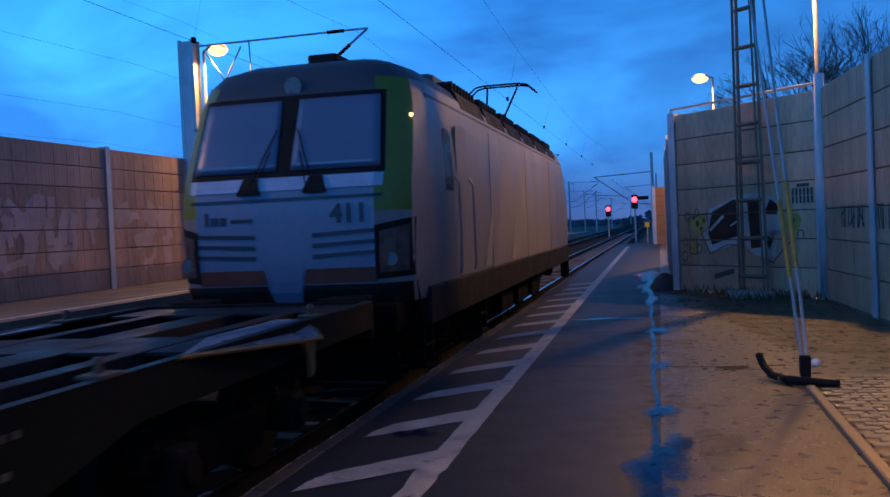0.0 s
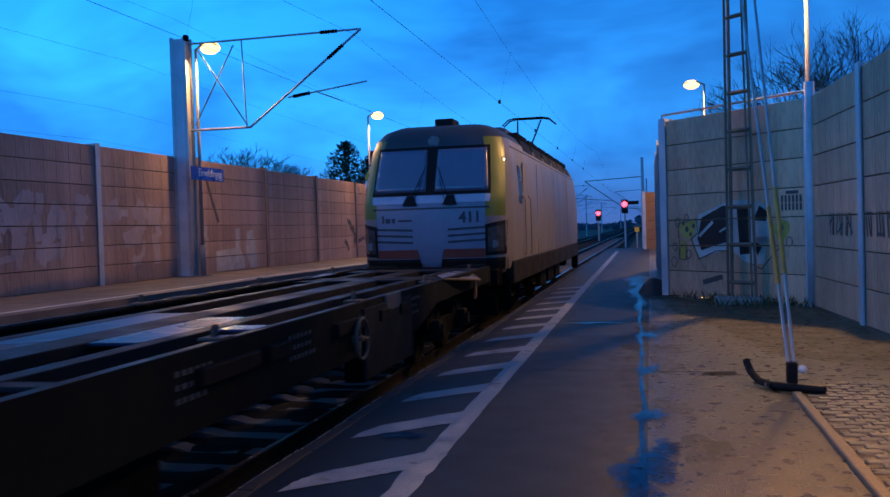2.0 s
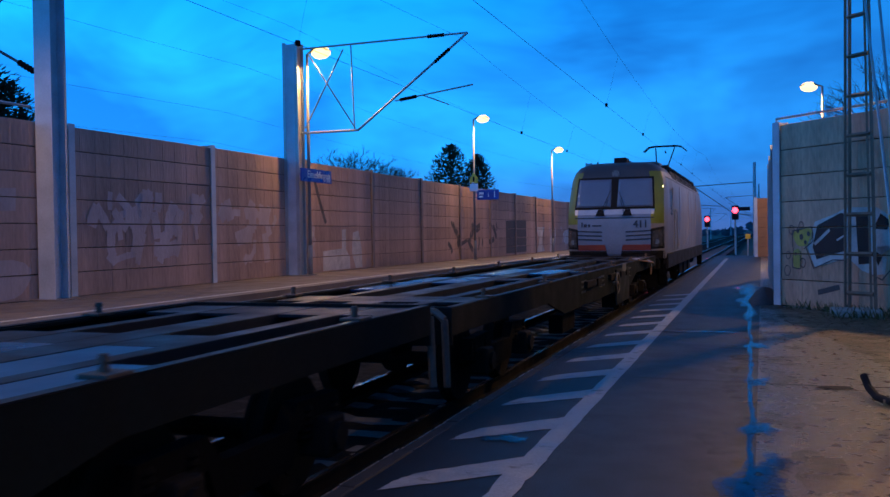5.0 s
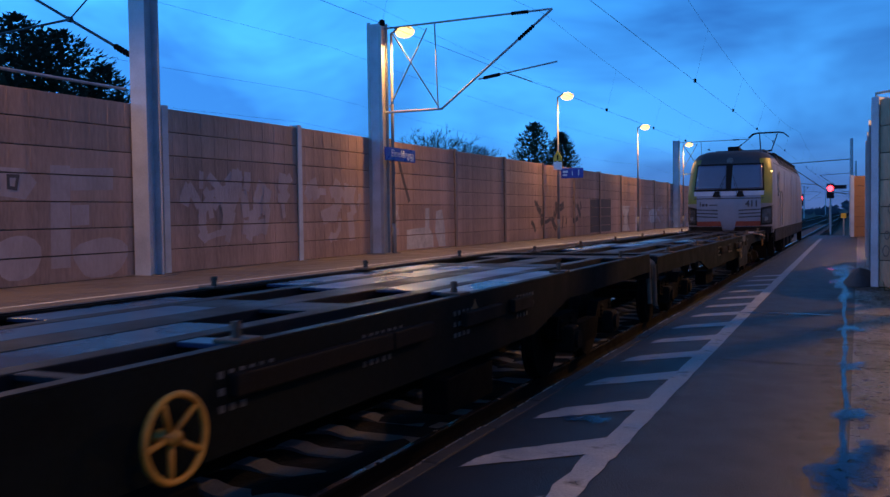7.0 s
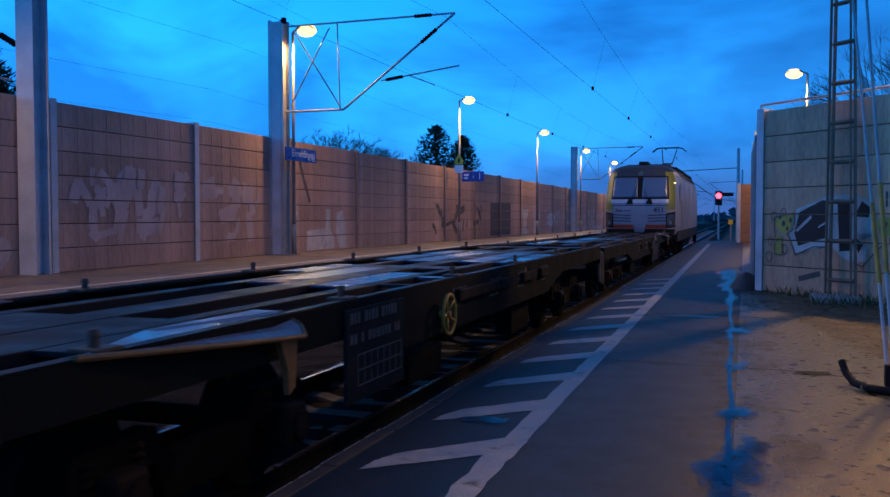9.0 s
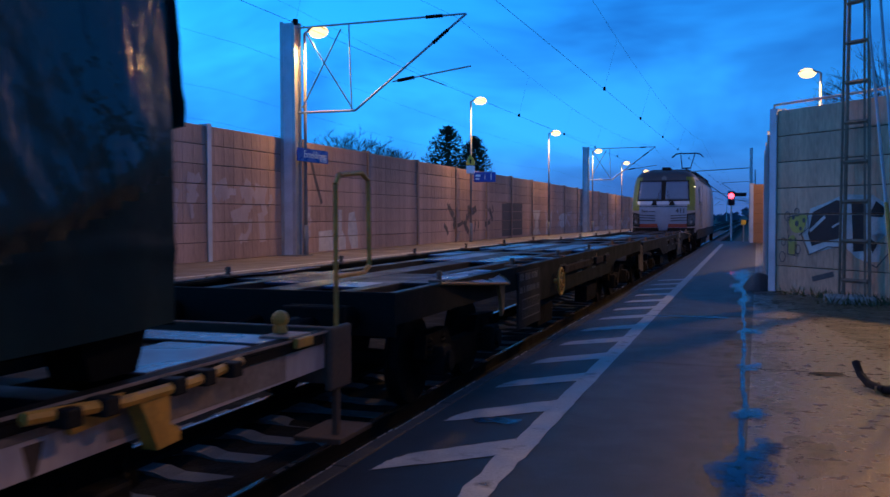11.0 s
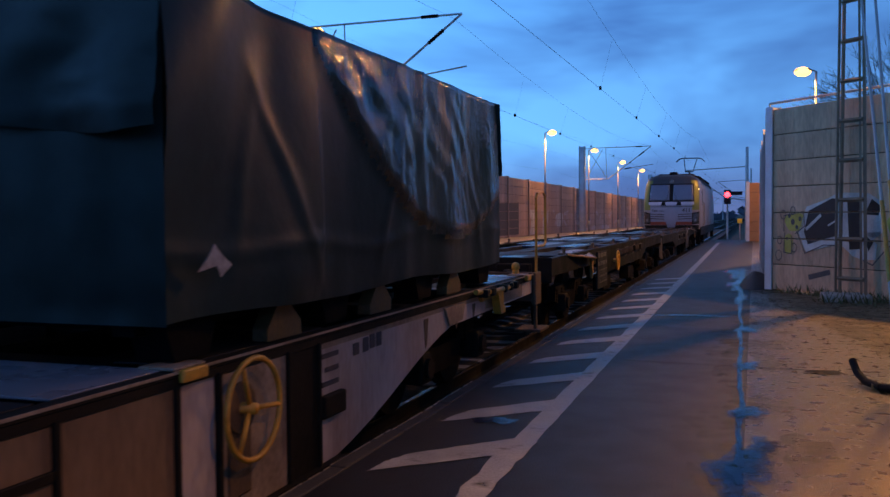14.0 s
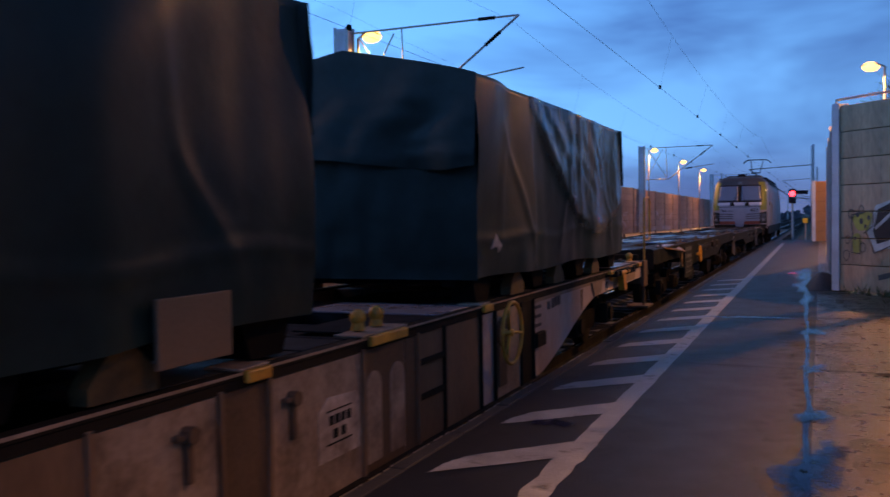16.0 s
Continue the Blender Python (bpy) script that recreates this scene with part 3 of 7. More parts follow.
def near_walls():
    wall_run("wall_diagonal", "buff concrete noise barrier set askew with bold graffiti", (0.37, 19.35), (2.78, 16.72), 0.02, WALL_TOP, 7, 3.6, M_PANEL_R)
    wall_run("wall_right", "buff grooved concrete noise barrier beside the platform", (2.80, 16.60), (4.1, -8.0), 0.02, WALL_TOP, 7, 3.1, M_PANEL_R)
    wall_run("wall_return", "noise barrier running on behind the askew wall", (0.34, 19.5), (0.30, 30.0), 0.02, WALL_TOP - 0.12, 7, 3.5, M_PANEL_R)
    wall_run("wall_end", "short barrier lit orange near the platform end", (-0.30, 53.0), (1.6, 53.0), 0.0, 3.25, 6, 1.9, M_PANEL_END)
    rail = thing("wall_rail", "thin steel rail along the top of the barrier", "rail")
    bm = new_bm()
    path_rod(bm, [(0.30, 19.40, WALL_TOP + 0.13), (2.80, 16.70, WALL_TOP + 0.13)], 0.025)
    part("top_rail", bm, M_STEEL, rail)
    for f in (0.0, 0.5, 1.0):
        bm = new_bm()
        x, y = 0.30 + 2.5 * f, 19.40 - 2.7 * f
        rod(bm, (x, y, WALL_TOP - 0.02), (x, y, WALL_TOP + 0.13), 0.02)
        part("upright", bm, M_STEEL, rail)
    bm = new_bm()
    rod(bm, (2.72, 16.55, 0), (2.72, 16.55, WALL_TOP + 0.25), 0.085, 16)
    solid("corner_post", bm, M_POST, "round grey steel corner post of the barrier", "post", smooth=True)


M_SETT = mat("dark_stone_sett", (0.13, 0.105, 0.08), 0.6, vary=0.35, scale=5, fine=50, bump=0.4, random_piece=0.2, wet=0.15)
M_CONCRETE_FAR = mat("far_platform_paving", (0.18, 0.145, 0.125), 0.6, vary=0.3, scale=1.2, fine=20, bump=0.3, wet=0.15)

ground()
track(TRACK_X)
track(-8.15, sleepers=False)
near_platform()
markings()
puddles()
stains()
far_platform()
near_walls()
sett_strip()


# ---- graffiti, sprayed on the panels and broken by their joints ----
def clip(poly, axis, limit, keep_above):
    out = []
    n = len(poly)
    for i in range(n):
        a, b = poly[i], poly[(i + 1) % n]
        ia = (a[axis] >= limit) == keep_above
        ib = (b[axis] >= limit) == keep_above
        if ia:
            out.append(a)
        if ia != ib:
            k = (limit - a[axis]) / (b[axis] - a[axis])
            out.append((a[0] + (b[0] - a[0]) * k, a[1] + (b[1] - a[1]) * k))
    return out


def spray(wall, name, polys, material, at, z0, hgt, rows, label, slope=None):
    """Flat fields of paint; at(s, z) gives the place on the wall's face."""
    bm = new_bm()
    for pi, poly in enumerate(polys):
        dz = slope(poly[0][0]) if slope else 0
        for k in range(rows):
            c = clip(clip(poly, 1, z0 + k * hgt + 0.014, True), 1, z0 + (k + 1) * hgt - 0.014, False)
            if len(c) >= 3:
                try:
                    bm.faces.new([bm.verts.new(at(u, v + dz, 0.00035 * pi)) for u, v in c])
                except ValueError:
                    pass
    bmesh.ops.triangulate(bm, faces=bm.faces)
    return part(name, bm, material, wall, label)


def stroke(pts, w):
    """A brush-wide band along a line, as one field per leg."""
    out = []
    for (x0, y0), (x1, y1) in zip(pts, pts[1:]):
        d = math.hypot(x1 - x0, y1 - y0) or 1
        nx, ny = -(y1 - y0) / d * w / 2, (x1 - x0) / d * w / 2
        ex, ey = (x1 - x0) / d * w * 0.4, (y1 - y0) / d * w * 0.4
        out.append([(x0 + nx - ex, y0 + ny - ey), (x1 + nx + ex, y1 + ny + ey), (x1 - nx + ex, y1 - ny + ey), (x0 - nx - ex, y0 - ny - ey)])
    return out


def oval(x, z, rx, rz, n=16, wob=0.0):
    return [(x + rx * (1 + wob * math.sin(3 * a)) * math.cos(a), z + rz * (1 + wob * math.sin(2 * a + 1)) * math.sin(a)) for a in [2 * math.pi * i / n for i in range(n)]]


def far_graffiti(wall):
    hgt = (3.84 - FAR) / 7
    at = lambda u, v, e: (-13.3 + 0.076 + e, u, v)
    at2 = lambda u, v, e: (-13.3 + 0.083 + e, u, v)
    sl = lambda y: far_z(y) - FAR
    rng = random.Random(40)
    go = lambda nm, polys, m, lab, a=at: spray(wall, nm, polys, m, a, FAR, hgt, 7, lab, sl)
    # big faded bubble letters before the portal post
    go("graffiti", [[(10.3, 2.45), (11.3, 2.44), (11.55, 2.2), (11.3, 1.9), (10.3, 2.0)], [(11.85, 2.52), (12.3, 2.53), (12.25, 0.65), (11.8, 0.65)], [(12.3, 2.48), (13.36, 2.53), (13.34, 2.1), (12.3, 2.07)],
                     [(12.3, 1.8), (12.73, 1.81), (12.72, 1.43), (12.3, 1.42)], oval(11.1, 0.88, 0.5, 0.42, wob=0.08), oval(13.0, 0.80, 0.68, 0.42, wob=0.12), oval(9.7, 1.4, 0.7, 0.9, wob=0.1)],
       M_GRAF_PALE, "faded pale bubble letters")
    go("graffiti", stroke([(10.7, 2.35), (10.75, 2.1)], 0.07) + stroke([(10.95, 2.3), (11.15, 2.3), (11.1, 2.08), (10.95, 2.1), (10.95, 2.3)], 0.06), M_GRAF_DIM, "dim dark strokes", at2)
    # runs of worn tags along the barrier
    for y0, y1, z0, z1, n, m in ((14.9, 19.4, 0.7, 2.5, 34, M_GRAF_PALE), (20.2, 23.0, 0.6, 2.4, 18, M_GRAF_PALE), (24.7, 26.0, 0.6, 1.9, 5, M_GRAF_PALE), (38.5, 46.0, 0.5, 2.1, 16, M_GRAF_DIM), (59.0, 72.0, 0.3, 2.0, 16, M_GRAF_PALE), (72.0, 100.0, 0.3, 2.0, 30, M_GRAF_PALE)):
        polys = []
        k = max(1.0, (y1 - y0) / 5)
        for _ in range(n):
            y, z = rng.uniform(y0, y1), rng.uniform(z0 + 0.2, z1 - 0.1)
            ln, a = rng.uniform(0.25, 0.75), rng.choice((1.5, 1.7, 1.35, 1.2, 0.2, 2.2)) + rng.uniform(-0.15, 0.15)
            q = (y + k * ln * math.cos(a), min(z1, max(z0, z + ln * math.sin(a) * 0.8)))
            w = rng.uniform(0.14, 0.36)
            mid = ((y + q[0]) / 2 + rng.uniform(-0.1, 0.1), (z + q[1]) / 2 + rng.uniform(-0.05, 0.05))
            polys += stroke([(y, z), mid, q], w)
        go("graffiti", polys, m, "worn pale spray tags")
    # white block letters past the mast
    go("graffiti", [[(25.9, 1.05), (27.55, 1.12), (27.9, 0.8), (27.9, 0.42), (25.9, 0.42)], [(27.3, 1.75), (27.62, 1.76), (27.6, 1.1), (27.28, 1.1)], [(28.15, 1.65), (28.62, 1.72), (28.85, 1.1), (28.9, 0.44), (28.35, 0.42), (28.05, 0.95)], oval(25.1, 1.45, 0.26, 0.25)],
       M_GRAF_WHITE2, "chalky white block letters")
    go("graffiti", stroke([(25.45, 3.2), (25.75, 2.6), (26.1, 2.0)], 0.16) + [[(47.8, 2.3), (52.3, 2.4), (52.3, 0.5), (47.8, 0.5)]], M_GRAF_DIM, "dark stain and painted-over field")
    go("graffiti", [[(54.9, 2.0), (57.1, 2.0), (56.3, 1.1), (57.1, 0.45), (54.9, 0.45), (55.7, 1.1)], [(58.7, 1.9), (60.6, 1.9), (60.0, 0.4), (58.7, 0.4)], oval(64.2, 1.35, 1.3, 0.6, wob=0.15)], M_GRAF_WHITE2, "chalky white letters")


def near_graffiti(wall):
    a, b = Vector((0.37, 19.35, 0)), Vector((2.78, 16.72, 0))
    d = (b - a).normalized()
    n = Vector((d.y, -d.x, 0))
    hgt = (WALL_TOP - 0.02) / 7
    face = lambda lift: (lambda u, v, e: tuple(a + d * u + n * (0.07 + lift + e * 0.6) + Vector((0, 0, v))))
    go = lambda nm, polys, m, lab, lift: spray(wall, nm, polys, m, face(lift), 0.02, hgt, 7, lab)
    go("graffiti", [[(0.76, 1.19), (0.96, 1.67), (1.36, 1.78), (1.79, 1.94), (1.95, 1.0), (1.66, 0.98), (0.95, 0.80)], [(1.76, 1.92), (2.38, 1.90), (2.74, 1.69), (2.72, 1.22), (2.30, 1.20), (2.58, 0.99), (2.54, 0.72), (2.28, 0.70), (2.05, 0.77), (1.76, 0.98)]], M_GRAF_WHITE, "white outline of bold letters", 0.009)
    go("graffiti", [[(0.90, 1.19), (1.02, 1.60), (1.58, 1.82), (1.73, 1.80), (1.68, 1.12), (1.46, 1.08), (1.0, 0.95)], [(1.92, 1.80), (2.22, 1.79), (2.22, 0.90), (1.98, 0.88)], [(2.30, 1.52), (2.46, 1.79), (2.66, 1.66), (2.6, 1.5)], [(2.29, 1.17), (2.50, 1.03), (2.40, 0.86)]], M_GRAF_BLACK, "black filling of bold letters", 0.012)
    go("graffiti", stroke([(0.97, 1.25), (1.3, 1.5)], 0.06) + stroke([(1.50, 1.32), (1.66, 1.40)], 0.035) + stroke([(1.8, 1.75), (1.83, 1.05)], 0.07), M_GRAF_WHITE, "white highlights", 0.015)
    go("graffiti", [oval(0.66, 1.38, 0.25, 0.20, wob=0.12), oval(0.50, 0.95, 0.12, 0.22, wob=0.1), oval(2.95, 1.33, 0.17, 0.20, wob=0.15)], M_GRAF_YEL, "yellow blotched figure shapes", 0.009)
    dots = []
    for x, z, r in ((0.53, 1.50, 0.04), (0.62, 1.38, 0.05), (0.80, 1.44, 0.04), (0.72, 1.28, 0.035), (0.47, 1.05, 0.03), (2.95, 1.38, 0.045)):
        dots.append(oval(x, z, r, r * 1.2))
    rings = []
    for x, z, r in ((0.37, 1.52, 0.07), (0.62, 1.60, 0.06), (0.28, 1.02, 0.06), (0.66, 0.88, 0.07), (0.26, 0.72, 0.08), (3.12, 1.12, 0.07)):
        rings += stroke([(x + r * math.cos(i * 0.7), z + r * 1.3 * math.sin(i * 0.7)) for i in range(10)], 0.018)
    rings += stroke([(0.42, 1.15), (0.40, 0.78), (0.60, 0.76), (0.60, 1.1)], 0.02) + stroke([(0.40, 1.2), (0.40, 1.5), (0.9, 1.58), (0.93, 1.3), (0.7, 1.15)], 0.02)
    rings += stroke([(2.3, 0.70), (2.5, 0.62), (2.72, 0.85), (2.95, 1.05)], 0.022) + stroke([(0.74, 1.19), (0.94, 0.78), (1.4, 0.95), (1.66, 0.95)], 0.02)
    go("graffiti", dots + rings, M_GRAF_DIM, "thin dark outlines", 0.014)
    go("graffiti", stroke([(1.06, 0.33), (1.5, 0.44)], 0.10), M_GRAF_DIM, "smudged grey patch", 0.009)
    polys = []
    for k in range(6):
        polys += stroke([(2.97 + 0.08 * k, 1.93), (2.97 + 0.08 * k, 1.84)], 0.05)
        polys += stroke([(2.97 + 0.08 * k, 1.79), (2.97 + 0.08 * k, 1.70)], 0.045)
    polys += stroke([(3.08, 2.0), (3.3, 2.0)], 0.06)
    go("graffiti", polys, M_GRAF_DIM, "small unreadable scrawl", 0.009)


def right_graffiti(wall):
    a, b = Vector((2.80, 16.60, 0)), Vector((4.1, -8.0, 0))
    d = (b - a).normalized()
    n = Vector((d.y, -d.x, 0))
    hgt = (WALL_TOP - 0.02) / 7
    polys = []
    rng = random.Random(6)
    for s0 in (1.25, 1.75, 2.25, 3.25, 3.75, 4.2, 5.2, 5.8):
        for leg in range(3):
            x = s0 + 0.12 * leg
            polys += stroke([(x, 1.58), (x + rng.uniform(-0.1, 0.1), 1.28)], 0.05)
        polys += stroke([(s0, rng.choice((1.57, 1.44, 1.30))), (s0 + 0.3, rng.choice((1.57, 1.44, 1.30)))], 0.045)
    spray(wall, "graffiti", polys, M_GRAF_DIM, lambda u, v, e: tuple(a + d * u + n * (0.077 + e) + Vector((0, 0, v))), 0.02, hgt, 7, "dark unreadable scrawl")


M_GRAF_DIM = mat("weathered_dark_spray_paint", (0.085, 0.07, 0.068), 0.8, vary=0.4, scale=3, fine=24)
M_GRAF_WHITE2 = mat("chalky_white_spray_paint", (0.46, 0.42, 0.40), 0.8, vary=0.35, scale=2.2, fine=20)
far_graffiti(bpy.data.objects["wall_far"])
near_graffiti(bpy.data.objects["wall_diagonal"])
right_graffiti(bpy.data.objects["wall_right"])


# ---- platform lamps ----
def platform_lamp(x, y, z0, top, side, watts, cone=165):
    """side: +1 the head reaches to the right, -1 to the left."""
    lamp = thing("platform_lamp", "slim grey steel lamp post with a glowing warm head", "street lamp", pose(x, y, z0), "platform lamps")
    h = top - z0
    bm = new_bm()
    rod(bm, (0, 0, 0), (0, 0, 0.9), 0.075, 12)
    rod(bm, (0, 0, 0.9), (0, 0, h), 0.055, 12, 0.04)
    part("pole", bm, M_LAMPPOST, lamp, smooth=True)
    bm = new_bm()
    path_rod(bm, [(0, 0, h - 0.02), (side * 0.08, 0, h + 0.04), (side * 0.2, 0, h + 0.05)], 0.03)
    part("arm", bm, M_LAMPPOST, lamp)
    bm = new_bm()
    prism(bm, [(side * 0.15, h + 0.06), (side * 0.25, h + 0.13), (side * 0.62, h + 0.12), (side * 0.78, h + 0.05), (side * 0.15, h + 0.03)], 1, -0.13, 0.13)
    part("hood", bm, M_LAMPPOST, lamp, "grey lamp hood")
    # glowing body larger than the real diffuser, its size imitating the lamp's glare
    bm = new_bm()
    bmesh.ops.create_uvsphere(bm, u_segments=16, v_segments=10, radius=1, matrix=Matrix.Translation((side * 0.46, 0, h + 0.01)) @ Matrix.Diagonal((0.30, 0.19, 0.18, 1)))
    ob = part("diffuser_and_glare", bm, M_LAMPGLOW, lamp, "glowing warm diffuser enlarged to include its glare", smooth=True)
    if watts:
        lamp_light(x + side * 0.46, y, top - 0.26, watts, cone)
    return lamp


LAMP_W = 1020
for k, (yy, watts) in enumerate([(-9.0, 0), (7.3, 0.75 * LAMP_W), (23.9, LAMP_W), (40.2, LAMP_W), (56.8, LAMP_W), (73.0, LAMP_W), (89.6, LAMP_W), (106.0, LAMP_W)]):
    platform_lamp(-12.62, yy, far_z(yy), 6.90 + far_z(yy) - FAR, 1, watts)
platform_lamp(2.15, 36.0, 0, 6.75, -1, LAMP_W)
platform_lamp(3.20, 19.6, 0, 6.85, -1, 1700)
platform_lamp(3.95, 2.6, 0, 6.85, -1, 3600, 104)
platform_lamp(2.7, 51.0, 0, 6.85, -1, 1000)


# ---- overhead line ----
def far_mast(y):
    m = thing("catenary_mast", "grey steel catenary mast beside the barrier with a bracket arm", "mast", pose(-12.98, y, far_z(y)), "catenary masts")
    top = 7.20 - FAR
    for dx in (-0.24, 0.14):
        bm = new_bm()
        prism(bm, [(dx, -0.2), (dx + 0.10, -0.2), (dx + 0.10, -0.17), (dx + 0.02, -0.17), (dx + 0.02, 0.17), (dx + 0.10, 0.17), (dx + 0.10, 0.2), (dx, 0.2)], 2, 0, top)
        part("channel", bm, M_STEEL, m)
    bm = new_bm()
    box(bm, -0.218, -0.19, 0.0, 0.138, -0.175, top - 0.05)
    part("web_plate", bm, M_POST, m)
    for k in range(5):
        bm = new_bm()
        box(bm, -0.14, -0.17, 0.3 + k * 1.5, 0.15, 0.19, 0.40 + k * 1.5)
        part("tie_plate", bm, M_STEEL, m)
    bm = new_bm()
    box(bm, -0.5, -0.45, -0.05, 0.45, 0.45, 0.02, 0.008)
    part("footing", bm, M_CONCRETE_FAR, m)
    z = lambda w: w - FAR
    x = lambda w: w + 12.98
    bm = new_bm()
    path_rod(bm, [(x(-12.75), 0, z(7.02)), (x(-7.57), 0, z(7.06))], 0.028)
    part("top_tube", bm, M_STEEL, m)
    bm = new_bm()
    path_rod(bm, [(x(-12.75), 0, z(4.56)), (x(-10.91), 0, z(4.56)), (x(-7.57), 0, z(7.06))], 0.035)
    part("bracket_tube", bm, M_STEEL, m)
    bm = new_bm()
    path_rod(bm, [(x(-11.1), 0, z(7.02)), (x(-11.02), 0, z(4.58))], 0.022)
    path_rod(bm, [(x(-12.6), 0, z(4.7)), (x(-11.35), 0, z(6.9))], 0.022)
    path_rod(bm, [(x(-12.5), 0, z(6.9)), (x(-11.0), 0, z(4.62))], 0.022)
    part("brace", bm, M_STEEL, m)
    bm = new_bm()
    path_rod(bm, [(x(-9.75), 0, z(5.32)), (x(-7.44), 0, z(5.63))], 0.022)
    path_rod(bm, [(x(-8.9), 0, z(5.42)), (x(-8.2), 0, z(5.15)), (x(-8.15), 0, z(5.12))], 0.014)
    part("steady_arm", bm, M_STEEL, m)
    for px, pz, qx, qz in ((-8.75, 7.05, -8.25, 7.055), (-8.55, 6.32, -8.10, 6.66), (-9.6, 5.34, -9.1, 5.41)):
        bm = new_bm()
        a, b = Vector((x(px), 0, z(pz))), Vector((x(qx), 0, z(qz)))
        ribbed(bm, a, b, 7, 0.060, 0.038)
        part("insulator", bm, M_BLACK, m, "dark ribbed insulator")
    return m


for yy in (23.7, 72.0, 122.0):
    far_mast(yy)


def big_post():
    m = thing("portal_post", "broad grey steel post standing before the barrier", "mast", pose(-12.97, 14.02, FAR))
    bm = new_bm()
    t = 0.02
    prism(bm, [(-0.2, -0.2), (0.2, -0.2), (0.2, -0.2 + t), (t / 2, -0.2 + t), (t / 2, 0.2 - t), (0.2, 0.2 - t), (0.2, 0.2), (-0.2, 0.2), (-0.2, 0.2 - t), (-t / 2, 0.2 - t), (-t / 2, -0.2 + t), (-0.2, -0.2 + t)], 2, 0, 9.5)
    part("beam", bm, M_POST, m)
    bm = new_bm()
    box(bm, -0.4, -0.4, -0.05, 0.4, 0.4, 0.02, 0.008)
    part("footing", bm, M_CONCRETE_FAR, m)
    bm = new_bm()
    path_rod(bm, [(-0.27, -0.17, 4.44), (-1.81, -0.17, 5.27), (-3.6, -0.17, 6.24)], 0.03)
    path_rod(bm, [(-1.81, -0.17, 5.27), (-3.9, -0.17, 5.16)], 0.026)
    path_rod(bm, [(-1.81, -0.17, 5.27), (-0.4, -0.17, 6.27)], 0.016)
    rod(bm, (-1.81, -0.22, 5.27), (-1.81, -0.12, 5.27), 0.06, 10)
    part("strut", bm, M_LOCO_GREY, m, "dark grey tubular strut")
    bm = new_bm()
    ribbed(bm, (-0.22, -0.17, 4.41), (-0.60, -0.17, 4.62), 5, 0.068, 0.045)
    part("insulator", bm, M_BLACK, m)
    bm = new_bm()
    path_rod(bm, [(-0.25, -0.3, 3.72), (-0.25, -6.5, 3.75)], 0.03)
    part("stay_rail", bm, M_STEEL, m)


big_post()


def lattice_mast():
    m = thing("lattice_mast", "rusty lattice catenary mast before the askew wall", "mast")
    feet = [Vector((1.44, 17.60, 0)), Vector((1.83, 17.22, 0))]
    tops = [Vector((1.50, 17.56, 9.6)), Vector((1.70, 17.38, 9.6))]
    for p, q in zip(feet, tops):
        bm = new_bm()
        d = Vector((0.036, -0.036, 0))
        for side in (d, -d):
            rod(bm, p + side, q + side, 0.028, 4)
        rod(bm, p + Vector((0.03, 0.03, 0)), q + Vector((0.03, 0.03, 0)), 0.032, 4)
        part("leg", bm, M_MAST, m)
    for k in range(13):
        z = 0.38 + 0.70 * k
        a, b = feet[0].lerp(tops[0], z / 9.6), feet[1].lerp(tops[1], z / 9.6)
        bm = new_bm()
        rod(bm, a, b, 0.040, 4)
        part("rung", bm, M_MAST, m)
    bm = new_bm()
    box(bm, 1.15, 17.0, -0.05, 1.95, 17.7, 0.12, 0.03)
    part("footing", bm, M_CONCRETE, m)
    bm = new_bm()
    path_rod(bm, [(1.4, 17.5, 5.78), (0.9, 17.5, 5.86), (-0.4, 17.5, 6.12), (-3.4, 17.5, 8.5)], 0.032)
    path_rod(bm, [(1.45, 17.5, 8.6), (-3.6, 17.5, 8.6)], 0.028)
    part("bracket_tube", bm, M_STEEL, m)
    for a, b in (((1.25, 17.5, 5.80), (0.85, 17.5, 5.87)),):
        bm = new_bm()
        a, b = Vector(a), Vector(b)
        ribbed(bm, a, b, 7, 0.075, 0.045)
        part("insulator", bm, M_MAST, m, "brown ribbed insulator")


lattice_mast()


def guy_anchor():
    g = thing("guy_anchor", "guy wires with yellow sleeves on a black skid foot", "anchor")
    bm = new_bm()
    path_rod(bm, [(0.87, 9.06, 0.19), (0.90, 8.96, 0.10), (0.95, 8.78, 0.045), (1.05, 8.55, 0.04), (1.45, 8.33, 0.04)], 0.034, 10)
    part("skid", bm, M_RUBBER, g, "curved black skid")
    bm = new_bm()
    v = [(0.98, 8.60), (1.44, 8.38), (1.50, 8.95), (1.10, 9.15)]
    prism(bm, v, 2, 0.0, 0.055)
    part("base_plate", bm, M_PAVE, g, "sandy concrete plate")
    bm = new_bm()
    box(bm, 1.18, 8.60, 0.05, 1.27, 8.70, 0.24, 0.012)
    part("clevis", bm, M_RUBBER, g)
    bm = new_bm()
    bmesh.ops.create_uvsphere(bm, u_segments=12, v_segments=8, radius=0.042, matrix=Matrix.Translation((1.36, 8.92, 0.13)))
    part("cap", bm, M_LETTER, g, "small white cap", smooth=True)
    for a, b in (((1.20, 8.65, 0.2), (1.50, 17.42, 7.9)), ((1.25, 8.65, 0.2), (1.66, 17.30, 9.0))):
        bm = new_bm()
        rod(bm, a, b, 0.017, 6)
        w = part("guy_wire", bm, M_STEEL, g, "taut steel guy wire")
        a, b = Vector(a), Vector(b)
        bm = new_bm()
        rod(bm, a.lerp(b, 0.09), a.lerp(b, 0.19), 0.024, 8)
        part("sleeve", bm, M_YELLOW, w, "yellow warning sleeve")


guy_anchor()


